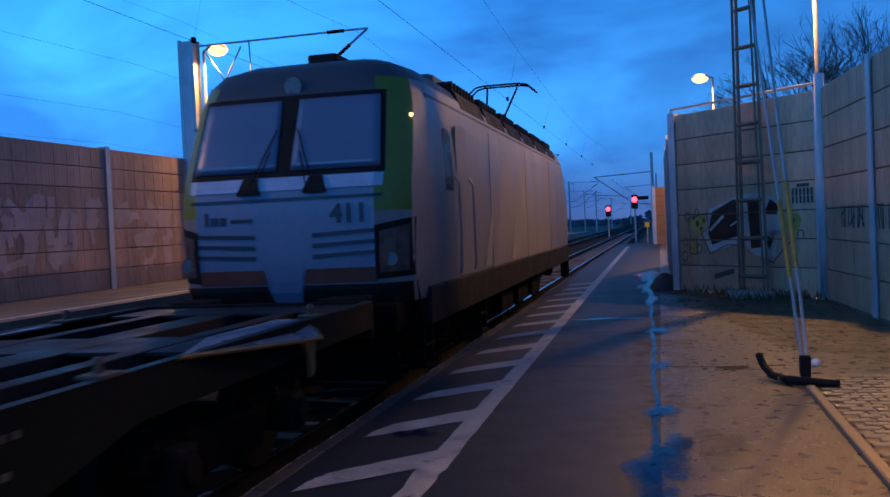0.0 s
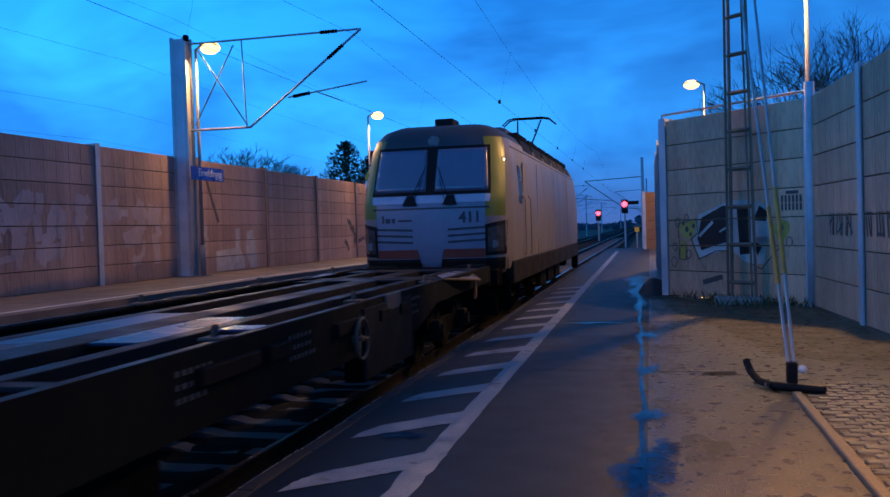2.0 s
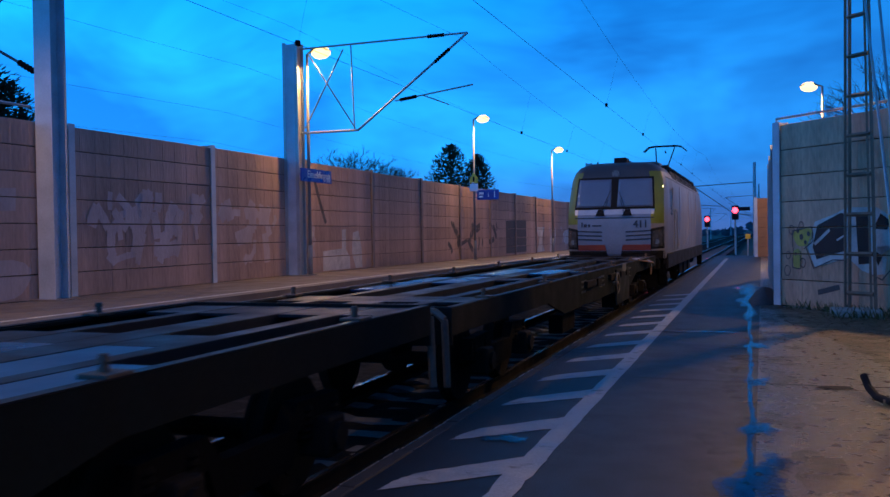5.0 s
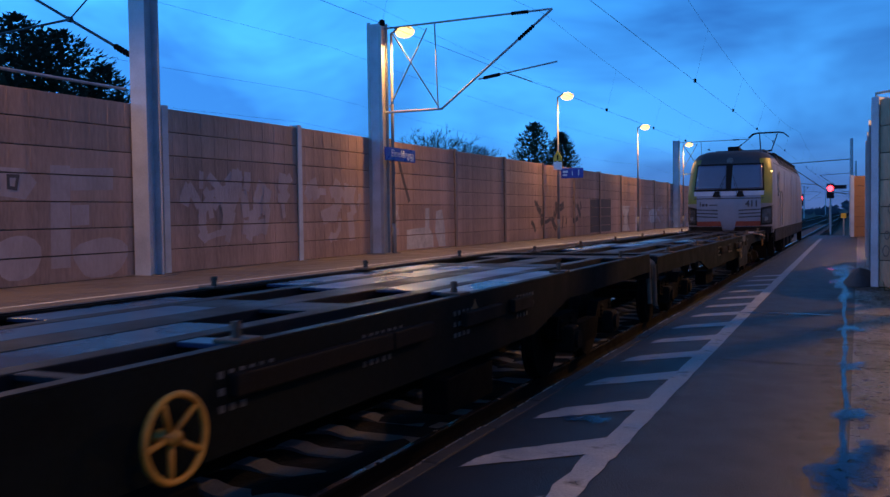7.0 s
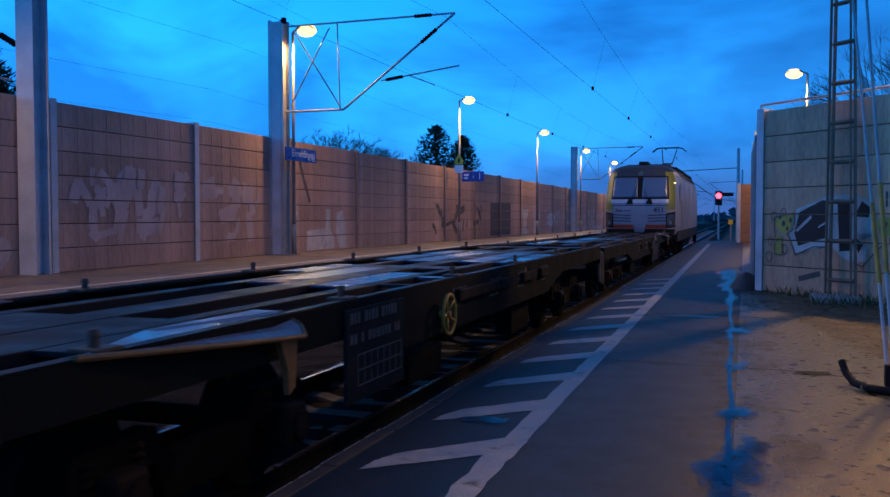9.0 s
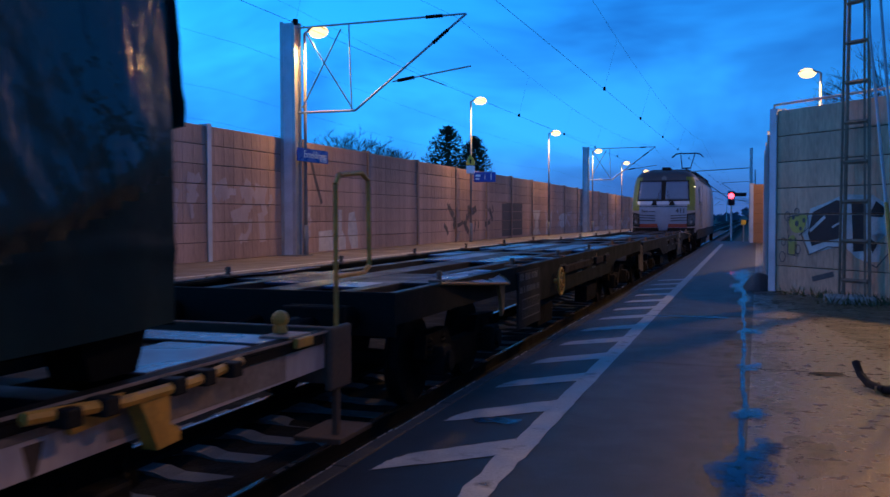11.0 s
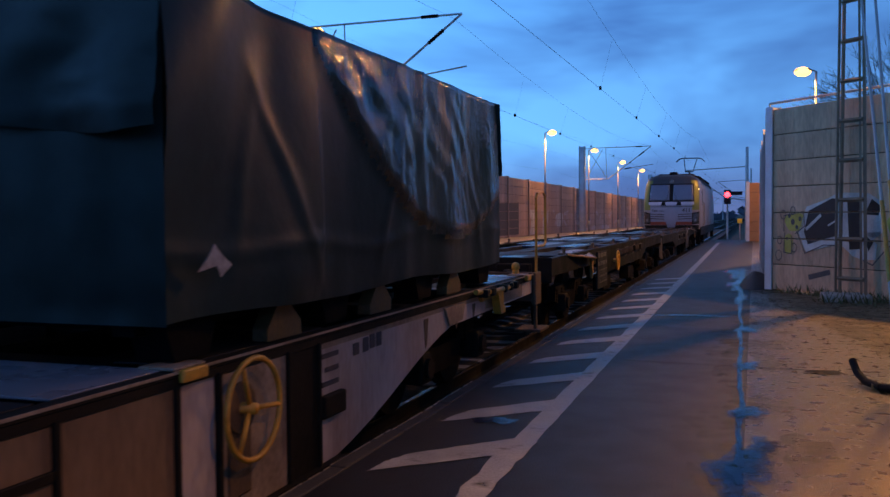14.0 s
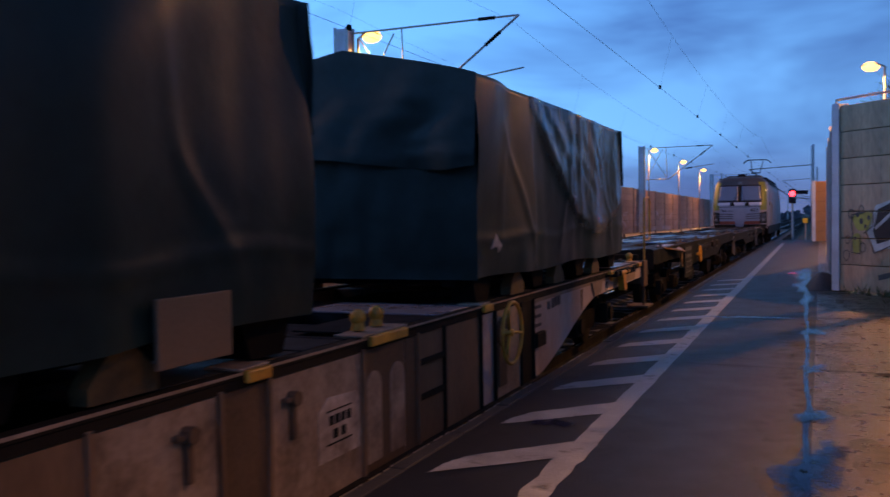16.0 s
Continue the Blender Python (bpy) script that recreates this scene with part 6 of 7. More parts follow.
    part("centre_sill", bm, M_DECK, w, "damp grey centre sill")
    # low cross bearers, seen down in the slots
    for k in range(9):
        y = -1.4 - k * (ln - 2.8) / 8
        bm = new_bm()
        box(bm, -1.19, y - 0.07, top - 0.30, 1.19, y + 0.07, top - 0.10, 0.008)
        part("cross_bearer", bm, M_FRAME, w, "dark cross bearer")
    # plates that close the slots: two inner and two outer lanes between the sills
    lanes = {"a": (0.785, 1.185), "b": (0.185, 0.615), "c": (-0.615, -0.185), "d": (-1.185, -0.785)}
    if seed == 1:
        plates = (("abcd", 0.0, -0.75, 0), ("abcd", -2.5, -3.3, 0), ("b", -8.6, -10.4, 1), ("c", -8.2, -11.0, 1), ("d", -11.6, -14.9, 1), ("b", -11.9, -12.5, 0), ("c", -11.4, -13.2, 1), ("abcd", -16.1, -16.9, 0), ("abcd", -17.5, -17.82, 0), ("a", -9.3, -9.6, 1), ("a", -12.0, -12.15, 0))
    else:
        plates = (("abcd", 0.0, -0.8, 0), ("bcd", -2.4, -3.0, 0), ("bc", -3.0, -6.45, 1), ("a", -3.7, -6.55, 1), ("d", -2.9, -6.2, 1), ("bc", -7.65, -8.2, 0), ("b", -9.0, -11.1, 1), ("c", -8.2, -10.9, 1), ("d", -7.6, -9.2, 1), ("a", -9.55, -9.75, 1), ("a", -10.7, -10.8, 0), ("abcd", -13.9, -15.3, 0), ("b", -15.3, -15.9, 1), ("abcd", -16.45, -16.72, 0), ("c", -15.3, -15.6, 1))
    # plates marked 1 get the steel with sky reflection painted into its blue
    for lane, y0, y1, sky_sheen in plates:
        for one in lane:
            x0, x1 = lanes[one]
            bm = new_bm()
            box(bm, x0, y1, top - 0.045, x1, y0, top - 0.016 + rng.uniform(-0.002, 0.002), 0.005)
            part("deck_plate", bm, M_SKYDECK if sky_sheen else M_DECK, w, "wet deck plate with blue sky sheen in its colour" if sky_sheen else "damp grey deck plate")
    for y0, y1 in ((-0.02, 0.0), (-ln, -ln + 0.02)):
        bm = new_bm()
        box(bm, -1.30, y0, top - 0.36, 1.30, y1 + 0.02, top + 0.015, 0.006)
        part("headstock", bm, M_DARKSTEEL, w)
    bm = new_bm()
    path_rod(bm, [(0.15, -0.2, 0.75), (0.15, -ln + 0.2, 0.75)], 0.025)
    path_rod(bm, [(-0.15, -0.2, 0.72), (-0.15, -ln + 0.2, 0.72)], 0.03)
    part("brake_pipe", bm, M_BLACK, w)
    ye, d = (-ln, -1) if seed == 1 else (0.0, 1)
    for s in (-1, 1):
        bm = new_bm()
        path_rod(bm, [(s * 0.62, ye + d * 0.05, top - 0.02), (s * 1.15, ye + d * 0.08, top - 0.02), (s * 1.26, ye + d * 0.10, top - 0.10), (s * 1.28, ye + d * 0.10, top - 0.75)], 0.035, 10)
        part("end_rail", bm, M_ENDRAIL, w, "pale bent end rail")
    # one end bears buffers, the other a close coupling to its twin
    buffers(w, 0.0, 1) if seed == 1 else buffers(w, -ln, -1)
    bm = new_bm()
    path_rod(bm, [(0, ye, top - 0.3), (0, ye + d * 0.26, top - 0.32)], 0.08, 10)
    part("close_coupling", bm, M_BLACK, w)
    bogie(w, -2.6, 0.9, 0.46)
    bogie(w, -ln + 2.6, 0.9, 0.46)
    return w


M_ENDRAIL = mat("chipped_pale_paint", (0.10, 0.085, 0.07), 0.6, vary=0.4, scale=5, fine=30)
M_LABEL = mat("dirty_white_stencil_field", (0.47, 0.39, 0.355), 0.6, vary=0.25, scale=5, fine=25, stain=(0.15, 0.11, 0.09))
M_PANELPAINT = mat("grubby_pale_panel_paint", (0.29, 0.22, 0.18), 0.6, vary=0.35, scale=5, fine=25, stain=(0.10, 0.07, 0.055))
M_EMBLEM = mat("worn_dark_lettering", (0.055, 0.045, 0.055), 0.7, vary=0.4, scale=9, fine=40)
M_DIRTY = mat("dirty_faded_wagon_paint", (0.27, 0.20, 0.16), 0.65, vary=0.35, scale=3, fine=24, bump=0.12, stain=(0.13, 0.085, 0.06))
M_WEDGE = mat("dirty_ochre_wedge_paint", (0.09, 0.055, 0.022), 0.65, vary=0.5, scale=7, fine=30, bump=0.2)
M_BOARD = mat("brown_plywood", (0.15, 0.10, 0.068), 0.7, vary=0.2, scale=3)
M_SIDEPLATE = mat("dark_grey_plate", (0.018, 0.022, 0.024), 0.7, vary=0.3, scale=3, fine=20, bump=0.08, spec=0.1)


def low_wagon():
    """The pale bogie wagon that carries the covered loads: y from 0 at its far end."""
    ln = 21.5
    rng = random.Random(4)
    w = thing("container_wagon", "faded white freight wagon with rust and yellow fittings", "freight wagon")
    top = 1.13
    for s in (-1, 1):
        bm = new_bm()
        lower = [(0, top - 0.26), (-3.5, top - 0.30)]
        for k in range(1, 9):                     # the belly sweeps down in a soft curve
            f = k / 8
            lower.append((-3.5 - 2.7 * f, top - 0.30 - 0.64 * (0.6 * f + 0.4 * (0.5 - 0.5 * math.cos(math.pi * f)))))
        lower += [(-ln + 6.1, top - 0.94)]
        for k in range(1, 9):
            f = k / 8
            lower.append((-ln + 6.1 - 2.7 * f, top - 0.94 + 0.64 * (0.6 * f + 0.4 * (0.5 - 0.5 * math.cos(math.pi * f)))))
        lower += [(-ln, top - 0.26)]
        prism(bm, [(0, top - 0.02), *lower, (-ln, top - 0.02)], 0, s * 1.27, s * 1.30)
        part("side_girder", bm, M_BEIGE, w, "pale side girder streaked with rust")
        bm = new_bm()
        prism(bm, [(0, top - 0.03), (0, top), (-ln, top), (-ln, top - 0.03)], 0, s * 1.235, s * 1.325)
        part("top_flange", bm, M_DARKSTEEL, w, "dark rusty top flange")
        bm = new_bm()
        prism(bm, [(-6.1, top - 0.97), (-6.1, top - 0.93), (-ln + 6.1, top - 0.93), (-ln + 6.1, top - 0.97)], 0, s * 1.2, s * 1.36)
        part("bottom_flange", bm, M_DARKSTEEL, w)
        bm = new_bm()
        prism(bm, [(-0.1, top - 0.085), (-0.1, top - 0.035), (-ln + 0.1, top - 0.035), (-ln + 0.1, top - 0.085)], 0, s * 1.301, s * 1.318)
        part("edge_channel", bm, M_DARKSTEEL, w, "dark channel under the deck edge")
        bm = new_bm()
        box(bm, s * 1.326, -ln + 0.05, top - 0.014, s * 1.330, -0.05, top + 0.002)
        part("worn_edge", bm, M_DIRTY, w, "worn bare edge of the flange")
        for y0, y1, z0, z1 in ((-6.40, -2.3, top - 0.13, top - 0.088), (-2.28, -0.6, top - 0.255, top - 0.09)):
            bm = new_bm()
            box(bm, s * 1.298, y0, z0, s * 1.304, y1, z1, 0.002)
            part("grime_band", bm, M_DIRTY, w, "band of grime under the deck edge")
        for y, zt, zb in ((-4.25, 0.98, 0.74), (-2.75, 0.98, 0.86), (-3.35, 0.90, 0.81)):
            bm = new_bm()
            prism(bm, [(y - 0.05, zt), (y + 0.07, zt), (y + 0.03, zb), (y - 0.01, zb - 0.03), (y - 0.03, zb + 0.05)], 0, s * 1.30, s * 1.3045)
            part("rust_streak", bm, M_RUST, w, "rust streak")
        for y in (-11.23, -12.17):
            bm = new_bm()
            rod(bm, (s * 1.31, y, 0.90), (s * 1.37, y, 0.90), 0.045, 10)
            box(bm, s * 1.31, y - 0.10, 0.885, s * 1.35, y + 0.08, 0.915, 0.006)
            box(bm, s * 1.31, y - 0.022, 0.66, s * 1.345, y + 0.022, 0.90, 0.006)
            part("latch", bm, M_RUST, w, "rusty side latch")
        # fields of paint, dirt and rust between the uprights
        lo, hi = top - 0.93, top - 0.09
        for y0, y1, m, lab in ((-6.86, -6.44, M_DARKSTEEL, "dark upright channel"), (-7.66, -6.88, M_DIRTY, "dirty faded field"), (-8.91, -8.05, M_BROWN, "grimy brown field"), (-9.43, -8.93, M_BROWN, "grimy brown field"), (-9.65, -9.45, M_RUST, "rusty upright"),
                               (-10.33, -9.67, M_RUST, "rusty field"), (-11.89, -11.47, M_RUST, "rusty field"), (-13.6, -12.79, M_BROWN, "grimy brown field"), (-11.45, -10.35, M_DIRTY, "dirty faded field"), (-12.78, -11.92, M_DIRTY, "dirty faded field"), (-15.3, -13.62, M_DIRTY, "dirty faded field")):
            bm = new_bm()
            box(bm, s * 1.298, y0, lo, s * 1.309, y1, hi, 0.003)
            part("side_field", bm, m, w, lab)
        for y in (-6.44, -6.87, -7.67, -8.06, -8.92, -9.44, -10.34, -11.46, -11.90, -12.80, -13.6):
            bm = new_bm()
            box(bm, s * 1.298, y - 0.018, lo, s * 1.335, y + 0.018, hi + 0.02, 0.006)
            part("rib", bm, M_DARKSTEEL if y > -9 else M_BROWN, w)
        for z in (0.56, 0.83):
            bm = new_bm()
            box(bm, s * 1.308, -9.42, z - 0.03, s * 1.33, -8.94, z + 0.02, 0.006)
            part("ledge", bm, M_DARKSTEEL, w)
        for y0, y1 in ((-9.92, -9.68), (-10.28, -10.06)):
            bm = new_bm()
            r = (y1 - y0) / 2
            arch = [(y0, lo + 0.06), (y1, lo + 0.06)] + [((y0 + y1) / 2 + r * math.cos(a), 0.78 + r * math.sin(a)) for a in [math.pi * k / 8 for k in range(9)]]
            prism(bm, arch, 0, s * 1.306, s * 1.316)
            part("painted_panel", bm, M_PANELPAINT, w, "pale round-topped panel")
        bm = new_bm()
        prism(bm, [(-10.92, 0.42), (-10.38, 0.42), (-10.38, 0.74), (-10.42, 0.80), (-10.80, 0.82), (-10.92, 0.74)], 0, s * 1.305, s * 1.313)
        part("painted_panel", bm, M_LABEL, w, "white stencil field")
        # stencil bars, and plain blocks where an emblem stands
        bm = new_bm()
        box(bm, s * 1.312, -10.82, 0.725, s * 1.316, -10.50, 0.735)
        box(bm, s * 1.312, -10.82, 0.515, s * 1.316, -10.50, 0.525)
        for c in range(4):
            box(bm, s * 1.312, -10.79 + 0.075 * c, 0.64, s * 1.316, -10.735 + 0.075 * c, 0.70)
        for c in range(2):
            box(bm, s * 1.312, -10.74 + 0.10 * c, 0.55, s * 1.316, -10.68 + 0.10 * c, 0.61)
        tagged(part("stencil", bm, M_RUBBER, w, "dark stencil bars"), kind="stuff")
        bm = new_bm()
        for y0, y1, z0, z1 in ((-5.84, -5.74, 0.88, 0.97), (-5.66, -5.56, 0.88, 0.99), (-5.53, -5.43, 0.89, 1.0), (-5.40, -5.30, 0.89, 1.0)):
            box(bm, s * 1.301, y0, z0, s * 1.307, y1, z1)
        for k in range(3):
            box(bm, s * 1.301, -6.36 + 0.04 * (k % 2), 0.93 - 0.10 * k, s * 1.307, -6.10, 0.965 - 0.10 * k)
        tagged(part("marking", bm, M_EMBLEM, w, "plain dark emblem and lettering bars"), kind="stuff")
        bm = new_bm()
        box(bm, s * 1.30, -6.42, 0.52, s * 1.36, -6.08, 0.68, 0.015)
        part("bracket", bm, M_DARKSTEEL, w, "dark bracket")
        bm = new_bm()
        rod(bm, (s * 1.30, -7.46, 0.82), (s * 1.34, -7.46, 0.82), 0.15, 14)
        box(bm, s * 1.30, -7.58, 0.30, s * 1.325, -7.34, 0.72, 0.01)
        part("gear_cover", bm, M_RUST, w, "rusty brake gear cover")
        hand_wheel(w, s * 1.42, -7.46, 0.82, 0.295, s, M_YELLOW, "bright yellow brake hand wheel")
        # yellow spigots and bolsters
        for y, balls in ((-0.45, 1), (-7.95, 0), (-10.0, 2), (-11.6, 0), (-ln + 0.5, 1)):
            bm = new_bm()
            half = 0.36 if balls == 2 else 0.14
            box(bm, s * 1.10, y - half, top + 0.002, s * 1.33, y + half, top + 0.022, 0.008)
            part("spigot_plate", bm, M_DIRTY, w, "dirty spigot plate")
            bm = new_bm()
            box(bm, s * 1.33, y - half * 0.8, top - 0.06, s * 1.37, y + half * 0.8, top + 0.01, 0.012)
            for k in range(balls):
                yy = y + (0.28 * k - 0.14 if balls == 2 else 0)
                rod(bm, (s * 1.18, yy, top + 0.03), (s * 1.18, yy, top + 0.10), 0.05, 12, 0.04)
                bmesh.ops.create_uvsphere(bm, u_segments=12, v_segments=8, radius=0.058, matrix=Matrix.Translation((s * 1.18, yy, top + 0.12)))
            part("spigot", bm, M_YELLOW, w, "worn yellow container spigot")
        # yellow-black hinged catch near the end
        bm = new_bm()
        path_rod(bm, [(s * 1.37, -1.25, top - 0.03), (s * 1.42, -1.75, top - 0.05), (s * 1.42, -2.3, top - 0.05), (s * 1.36, -2.85, top - 0.02)], 0.03)
        prism(bm, [(-2.22, top - 0.06), (-1.98, top - 0.06), (-1.98, top - 0.22), (-1.90, top - 0.26), (-1.90, top - 0.32), (-2.08, top - 0.33), (-2.14, top - 0.20)], 0, s * 1.34, s * 1.43)
        prism(bm, [(-2.62, top - 0.03), (-2.22, top - 0.03), (-2.26, top - 0.13), (-2.56, top - 0.15)], 0, s * 1.31, s * 1.35)
        part("hinged_catch", bm, M_YELLOW, w, "worn yellow hinged catch")
        for y in (-1.40, -1.66, -1.92, -2.42, -2.66):
            bm = new_bm()
            box(bm, s * 1.34, y - 0.05, top - 0.09, s * 1.455, y + 0.05, top - 0.005, 0.01)
            part("catch_band", bm, M_GRIME, w, "grimy black band")
        bm = new_bm()
        prism(bm, [(-3.75, top - 0.10), (-3.1, top - 0.10), (-3.2, top - 0.27), (-3.6, top - 0.29)], 0, s * 1.30, s * 1.325)
        part("bolster_plate", bm, M_DIRTY, w, "dirty pale bolster plate")
        bm = new_bm()
        box(bm, s * 0.35, -ln, top - 0.5, s * 0.62, 0, top - 0.05, 0.01)
        part("centre_sill", bm, M_FRAME, w)
    for k in range(12):
        y = -0.5 - k * (ln - 1.0) / 11
        bm = new_bm()
        wd = 0.34 if k in (0, 4, 5, 11) else 0.12
        box(bm, -1.24, y - wd, top - 0.2, 1.24, y + wd, top - 0.03, 0.01)
        part("cross_member", bm, M_DECK, w, "wet grey cross member")
    bm = new_bm()
    box(bm, -1.32, -0.04, top - 0.38, 1.32, 0.02, top + 0.02, 0.01)
    part("headstock", bm, M_RUST, w)
    for x0, x1, y0, y1, pale in ((0.62, 1.23, -10.1, -8.95, 0), (-1.23, -0.62, -10.1, -8.6, 0), (-0.10, 1.23, -8.85, -8.05, 1), (-0.55, 1.23, -10.95, -10.45, 0), (0.80, 1.23, -7.9, -6.2, 0), (0.80, 1.23, -12.6, -11.0, 0), (0.62, 1.23, -1.9, -0.9, 1), (-1.23, 1.23, -0.8, -0.45, 1)):
        bm = new_bm()
        box(bm, x0, y0, top - 0.008, x1, y1, top + 0.006, 0.004)
        part("deck_plate", bm, M_PLATE if pale else M_DECK, w, "pale wet deck plate" if pale else "dark wet deck plate")
    # shunter's step with a yellow loop rail
    bm = new_bm()
    path_rod(bm, [(1.34, 0.06, 1.15), (1.34, 0.06, 2.15), (1.34, 0.12, 2.22), (1.34, 0.5, 2.25), (1.34, 0.62, 2.2), (1.34, 0.64, 1.55), (1.34, 0.55, 1.50), (1.34, 0.06, 1.50)], 0.018)
    part("grab_rail", bm, M_YELLOW, w, "yellow loop grab rail")
    bm = new_bm()
    box(bm, 1.30, -0.06, 0.70, 1.36, 0.28, 1.15, 0.02)
    box(bm, 1.30, 0.06, 0.35, 1.34, 0.12, 0.75)
    box(bm, 1.05, -0.05, 0.33, 1.42, 0.5, 0.37, 0.008)
    part("step_plate", bm, M_RUST, w, "brown shunter's step")
    buffers(w, 0.0, 1)
    buffers(w, -ln, -1)
    bogie(w, -3.0, 0.9, 0.46)
    bogie(w, -ln + 3.0, 0.9, 0.46)
    return w


def covered_load(ln, seed, swag):
    """A tarpaulin drawn over a stiff load: y from 0 at its far end; heights from the rail."""
    rng = random.Random(seed)
    c = thing("covered_load", "bulky load under a creased dark green tarpaulin", "covered load", group="covered loads")
    noise.seed_set(seed)
    z0, z1, ridge, hw = 1.37, 3.22, 3.52, 1.33
    bm = new_bm()
    nu, nv = 150, 110
    # the sheet runs up one side, over the ridge and down the other
    prof = []
    side_n = 44
    for k in range(side_n + 1):
        prof.append((hw, z0 + (z1 - z0) * k / side_n, 1, 0, k / side_n))
    roof_n = nv - 2 * side_n
    for k in range(1, roof_n):
        f = k / roof_n
        x = hw * (1 - 2 * f)
        prof.append((x, z1 + (ridge - z1) * (1 - abs(1 - 2 * f)) ** 0.85, 0, 1, 1))
    for k in range(side_n + 1):
        prof.append((-hw, z1 - (z1 - z0) * k / side_n, -1, 0, 1 - k / side_n))

    def fold(y, up, s):
        """Depth of the creases on the long sides."""
        v = 0.0
        # a deep swag hangs from the far top corner
        u = -y
        line = 0.25 + 0.75 * ((u - 1.7) / 2.9) ** 2
        env = min(1, u / 0.5) * max(0, min(1, (4.6 - u) / 0.4)) * min(1, (1 - up) * 5)
        if u < 4.6 and swag:
            over = up - line
            if over >= 0:
                # folds hang side by side, each following the sheet's hanging edge
                q = 1.7 + 2.9 * math.sqrt(max(0, up - 0.25) / 0.75) - u
                w = 0.52 + 0.16 * noise.noise(Vector((q * 1.2, 2, seed)))
                ripple = math.sin(2 * math.pi * q / w + 2.2 * noise.noise(Vector((u * 1.1, up * 1.5, seed))))
                v += env * (0.05 * math.exp(-over / 0.22) + 0.034 * ripple * min(1, over * 4) * max(0, up - 0.25) * math.exp(-max(0, q - 0.6) * 0.5) * (0.6 + 0.8 * noise.noise(Vector((u * 1.7, 6, seed)))))
                v += env * 0.014 * noise.noise(Vector((u * 7, up * 9, seed))) * math.exp(-q * 0.5)
            else:
                v += env * 0.05 * math.exp(-(over / 0.06) ** 2)
        else:
            # the other sheet lies in long slanting creases
            v += 0.03 * math.sin(3.2 * (u * 0.8 + 1.7 * up) + 1.5 * noise.noise(Vector((u * 0.7, up, seed))))
        v += 0.020 * math.sin(u * 4.1 + 2 * up + 2.5 * noise.noise(Vector((u * 0.6, up, seed + 3)))) * (1 - up) ** 0.5 * (0.5 + 0.5 * math.sin(u * 1.3))
        v += 0.05 * noise.noise(Vector((u * 0.9, up * 0.8, s * 3.0 + seed)))
        v += 0.012 * noise.noise(Vector((u * 3.2, up * 1.4, s * 5.0 + seed)))
        v += 0.03 * math.exp(-((u - 2.55) / 0.10) ** 2) * up
        for k, (u0, lean, deep) in enumerate(((0.9, 0.9, 0.014), (3.4, -0.7, 0.018), (4.9, 1.1, 0.020), (5.6, -0.5, 0.016))):
            off = u - u0 - lean * (up - 0.3) + 0.12 * noise.noise(Vector((up * 3, k, seed)))
            v += deep * math.exp(-(off / 0.07) ** 2) * max(0.0, math.sin(math.pi * min(1, up * 1.15)))
        v += 0.012 * math.exp(-((up - 0.20 - 0.02 * math.sin(u * 3)) / 0.02) ** 2)
        return v
    grid = []
    for i in range(nu + 1):
        y = -ln * i / nu
        row = []
        for x, z, sx, sz, up in prof:
            d = fold(y, up, sx if sx else 0.0)
            if sx:
                hem = (1 - up) * 0.018 * math.sin(-y * 2.1 + seed)
                p = (x + sx * (d - 0.02 * up), y, z + (hem if up < 0.3 else 0))
            else:
                sagz = -0.05 * math.sin(math.pi * ((-y) % 2.1) / 2.1) + 0.02 * noise.noise(Vector((x, y, seed)))
                p = (x, y, z + sagz)
            row.append(bm.verts.new(p))
        grid.append(row)
    m = len(prof)
    hung, doubles = new_bm(), {}
    for i in range(nu):
        for j in range(m - 1):
            quad = (grid[i][j], grid[i + 1][j], grid[i + 1][j + 1], grid[i][j + 1])
            u, (sx, up) = ln * (i + 0.5) / nu, (prof[j][2], prof[j][4])
            if swag and sx > 0 and u < 4.6 and up > 0.17 + 0.75 * ((u - 1.7) / 2.9) ** 2:
                vs = []
                for k in quad:
                    if k not in doubles:
                        doubles[k] = hung.verts.new(k.co)
                    vs.append(doubles[k])
                hung.faces.new(vs)
            else:
                bm.faces.new(quad)
    if swag:
        part("hanging_sheet", hung, M_SWAG, c, "shiny grey sheet hanging in folds", smooth=True)
    part("tarpaulin", bm, M_TARP, c, "creased dark green tarpaulin", smooth=True)
    # the end sheets, with a loose flap folded over the upper half
    for y, s, nm in ((0.0, 1, "end_sheet"), (-ln, -1, "end_sheet")):
        bm = new_bm()
        g = []
        for i in range(41):
            x = -hw + 2 * hw * i / 40
            row = []
            for j in range(31):
                f = j / 30
                zt = z1 + (ridge - z1) * (1 - abs(x) / hw) ** 0.85
                z = z0 + (zt - z0) * f
                dd = 0.025 * noise.noise(Vector((x * 1.5, z * 1.8, y + seed))) + 0.012 * noise.noise(Vector((x * 4, z * 4, y))) + 0.007 * math.sin(x * 17) * (1 - f)
                row.append(bm.verts.new((x, y + s * dd * (1 if 0 < i < 40 and 0 < j < 30 else 0), z)))
            g.append(row)
        for i in range(40):
            for j in range(30):
                bm.faces.new((g[i][j], g[i + 1][j], g[i + 1][j + 1], g[i][j + 1]))
        part(nm, bm, M_TARP, c, smooth=True)
        bm = new_bm()
        g = []
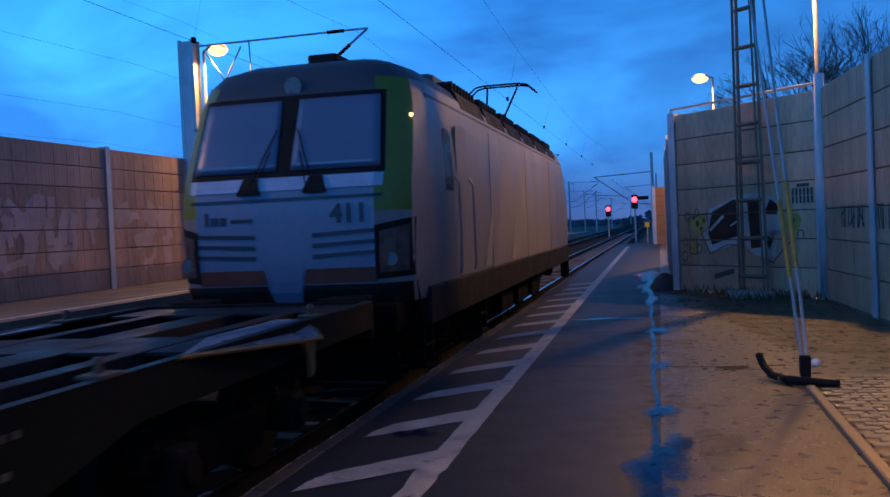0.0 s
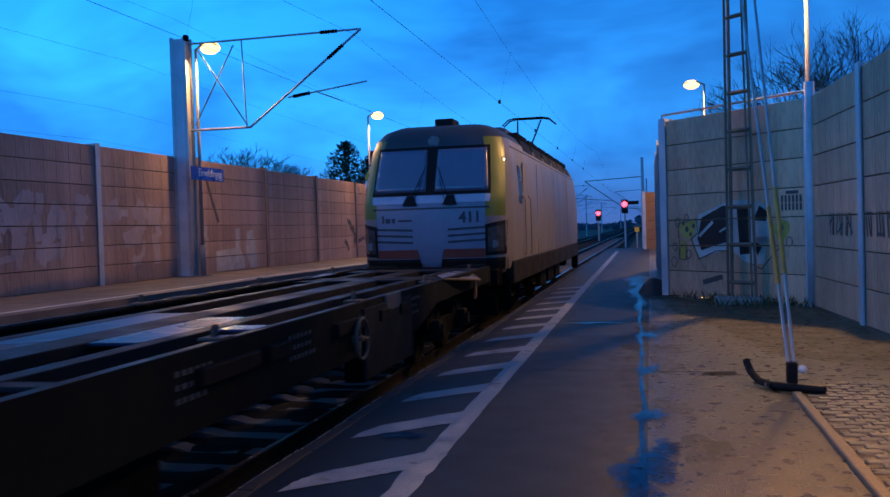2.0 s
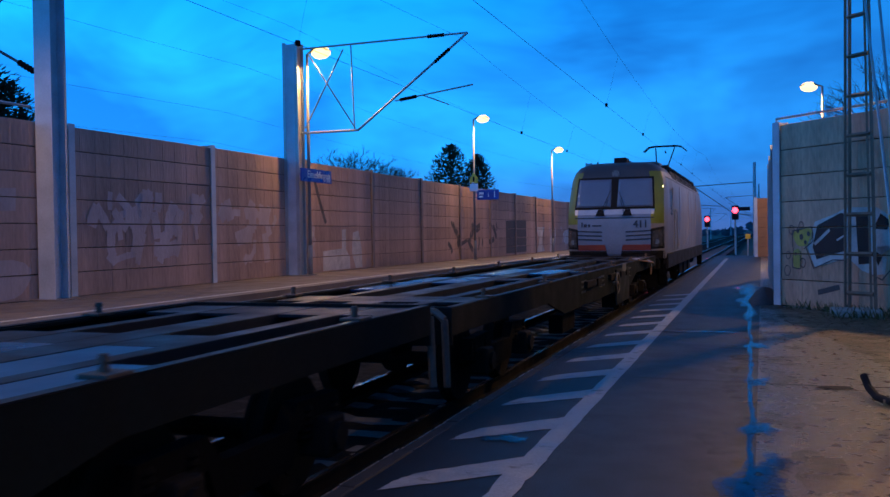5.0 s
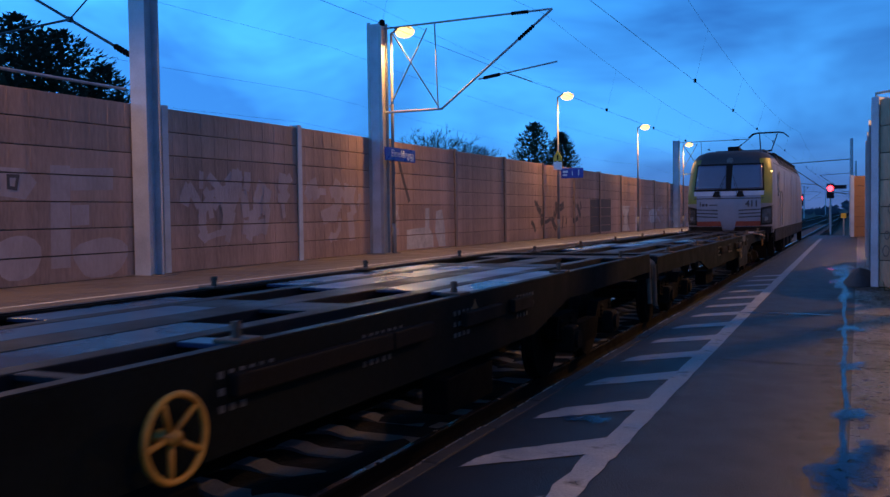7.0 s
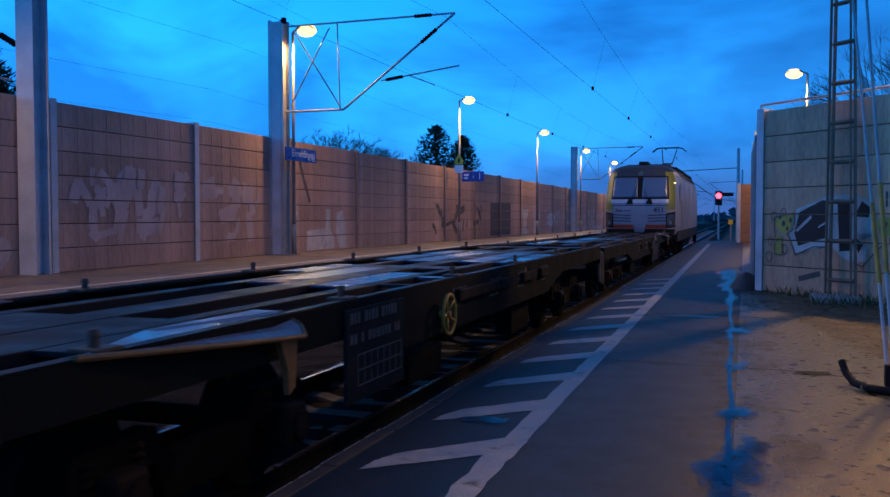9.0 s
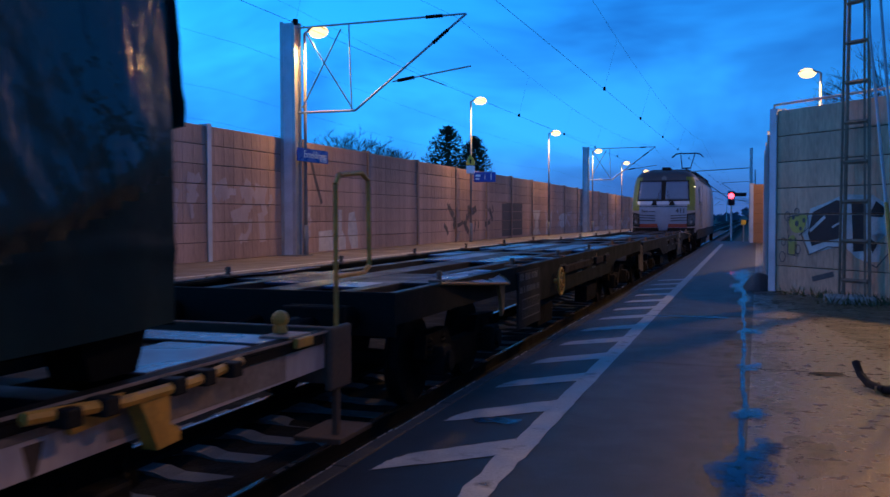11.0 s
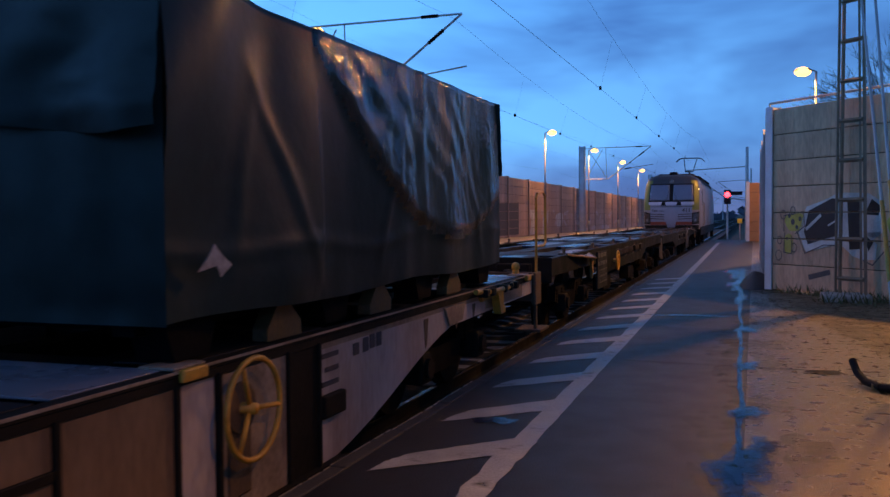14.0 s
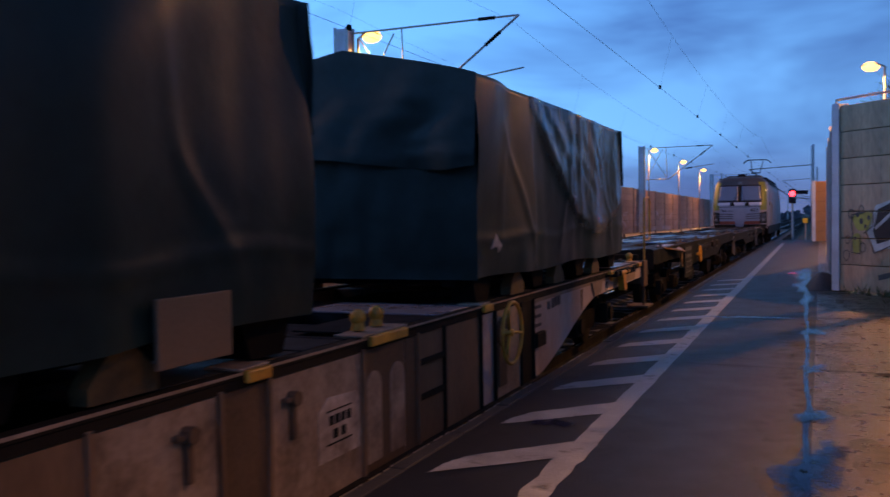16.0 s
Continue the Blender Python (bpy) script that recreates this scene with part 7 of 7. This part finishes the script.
        for i in range(61):
            x = -hw * 1.01 + 2 * hw * 1.01 * i / 60
            row = []
            for j in range(21):
                f = j / 20
                zt = z1 + (ridge - z1) * max(0, 1 - abs(x) / hw) ** 0.85
                low = 2.42 + 0.06 * math.sin(x * 2.6 + seed) + 0.05 * noise.noise(Vector((x * 2, 1, seed)))
                z = low + (zt - low) * f
                dd = 0.05 + 0.06 * (1 - f) * (0.5 + 0.5 * math.sin(x * 3.4 + f * 3 + seed)) + 0.07 * noise.noise(Vector((x * 2.2, z * 2.6, seed))) + 0.025 * noise.noise(Vector((x * 3, z * 9, seed)))
                row.append(bm.verts.new((x, y + s * dd * (1 - f * 0.8), z)))
            g.append(row)
        for i in range(60):
            for j in range(20):
                bm.faces.new((g[i][j], g[i + 1][j], g[i + 1][j + 1], g[i][j + 1]))
        part("flap", bm, M_TARP, c, "loose overhanging tarpaulin flap", smooth=True)
    # the steel cradle that carries it
    for s in (-1, 1):
        for y in (-0.35, -2.3, -4.2, -ln + 0.35):
            bm = new_bm()
            prism(bm, [(y - 0.16, 1.16), (y + 0.16, 1.16), (y + 0.28, 1.46), (y - 0.28, 1.46)], 0, s * 1.0, s * 1.24)
            part("cradle_foot", bm, M_BLACK, c)
        for y in (-1.5, -3.4, -5.0):
            bm = new_bm()
            prism(bm, [(y - 0.24, 1.145), (y + 0.20, 1.145), (y + 0.20, 1.24), (y + 0.06, 1.36), (y - 0.12, 1.36), (y - 0.24, 1.22)], 0, s * 1.16, s * 1.27)
            part("wedge", bm, M_WEDGE, c, "dull ochre wedge")
        bm = new_bm()
        box(bm, s * 0.95, -ln + 0.05, 1.30, s * 1.10, -0.05, 1.42, 0.01)
        part("cradle_beam", bm, M_BLACK, c)
    bm = new_bm()
    for k in range(5):
        y = -0.4 - k * (ln - 0.8) / 4
        box(bm, -1.05, y - 0.08, 1.30, 1.05, y + 0.08, 1.40)
    box(bm, -1.2, -ln + 0.1, 1.41, 1.2, -0.1, 1.5)
    part("cradle_floor", bm, M_BLACK, c)
    # a pale torn label on the near side
    bm = new_bm()
    u = 5.95
    prism(bm, [(-u + 0.02, 1.60), (-u - 0.02, 1.665), (-u - 0.20, 1.64), (-u - 0.10, 1.72), (-u - 0.04, 1.785), (-u + 0.03, 1.725), (-u + 0.13, 1.665)], 0, hw + 0.052, hw + 0.056)
    part("label", bm, M_LABEL, c, "torn white label")
    return c


def train_y(t):
    return 9.8 + 3.92 * t - 0.089 * t * t + 0.000867 * t ** 3


TRAIN = []          # thing, how far behind the locomotive's near end, height over the rail
TRAIN.append((locomotive(), -0.3))
TRAIN.append((flat_wagon(17.85, 1.20, -5.65, 1.85, -7.79, -1.75, 1, "black empty container flat wagon with wet steel deck"), -1.15))
TRAIN.append((flat_wagon(16.75, 1.27, -11.55, 1.2, -10.47, -13.6, 2, "black empty container flat wagon with a yellowish hand wheel"), -19.6))
TRAIN.append((low_wagon(), -37.6))
TRAIN.append((covered_load(6.35, 2, True), -39.4))
SECOND = covered_load(6.35, 6, False)
bm = new_bm()
box(bm, 1.35, -1.42, 1.25, 1.375, -0.86, 1.58, 0.006)
part("board", bm, M_BOARD, SECOND, "plain brown plywood board")
TRAIN.append((SECOND, -48.6))


def motions():
    times = [i * 0.25 for i in range(65)]
    for ob, off in TRAIN:
        walk(ob, [(t, pose(TRACK_X, train_y(t) + off, RAIL)) for t in times])
    fine = [i * 0.1 for i in range(161)]
    for ax, y, r in WHEELSETS:
        walk(ax, [(t, pose(0, y, r, -math.degrees((train_y(t) - train_y(0)) / r))) for t in fine])


motions()
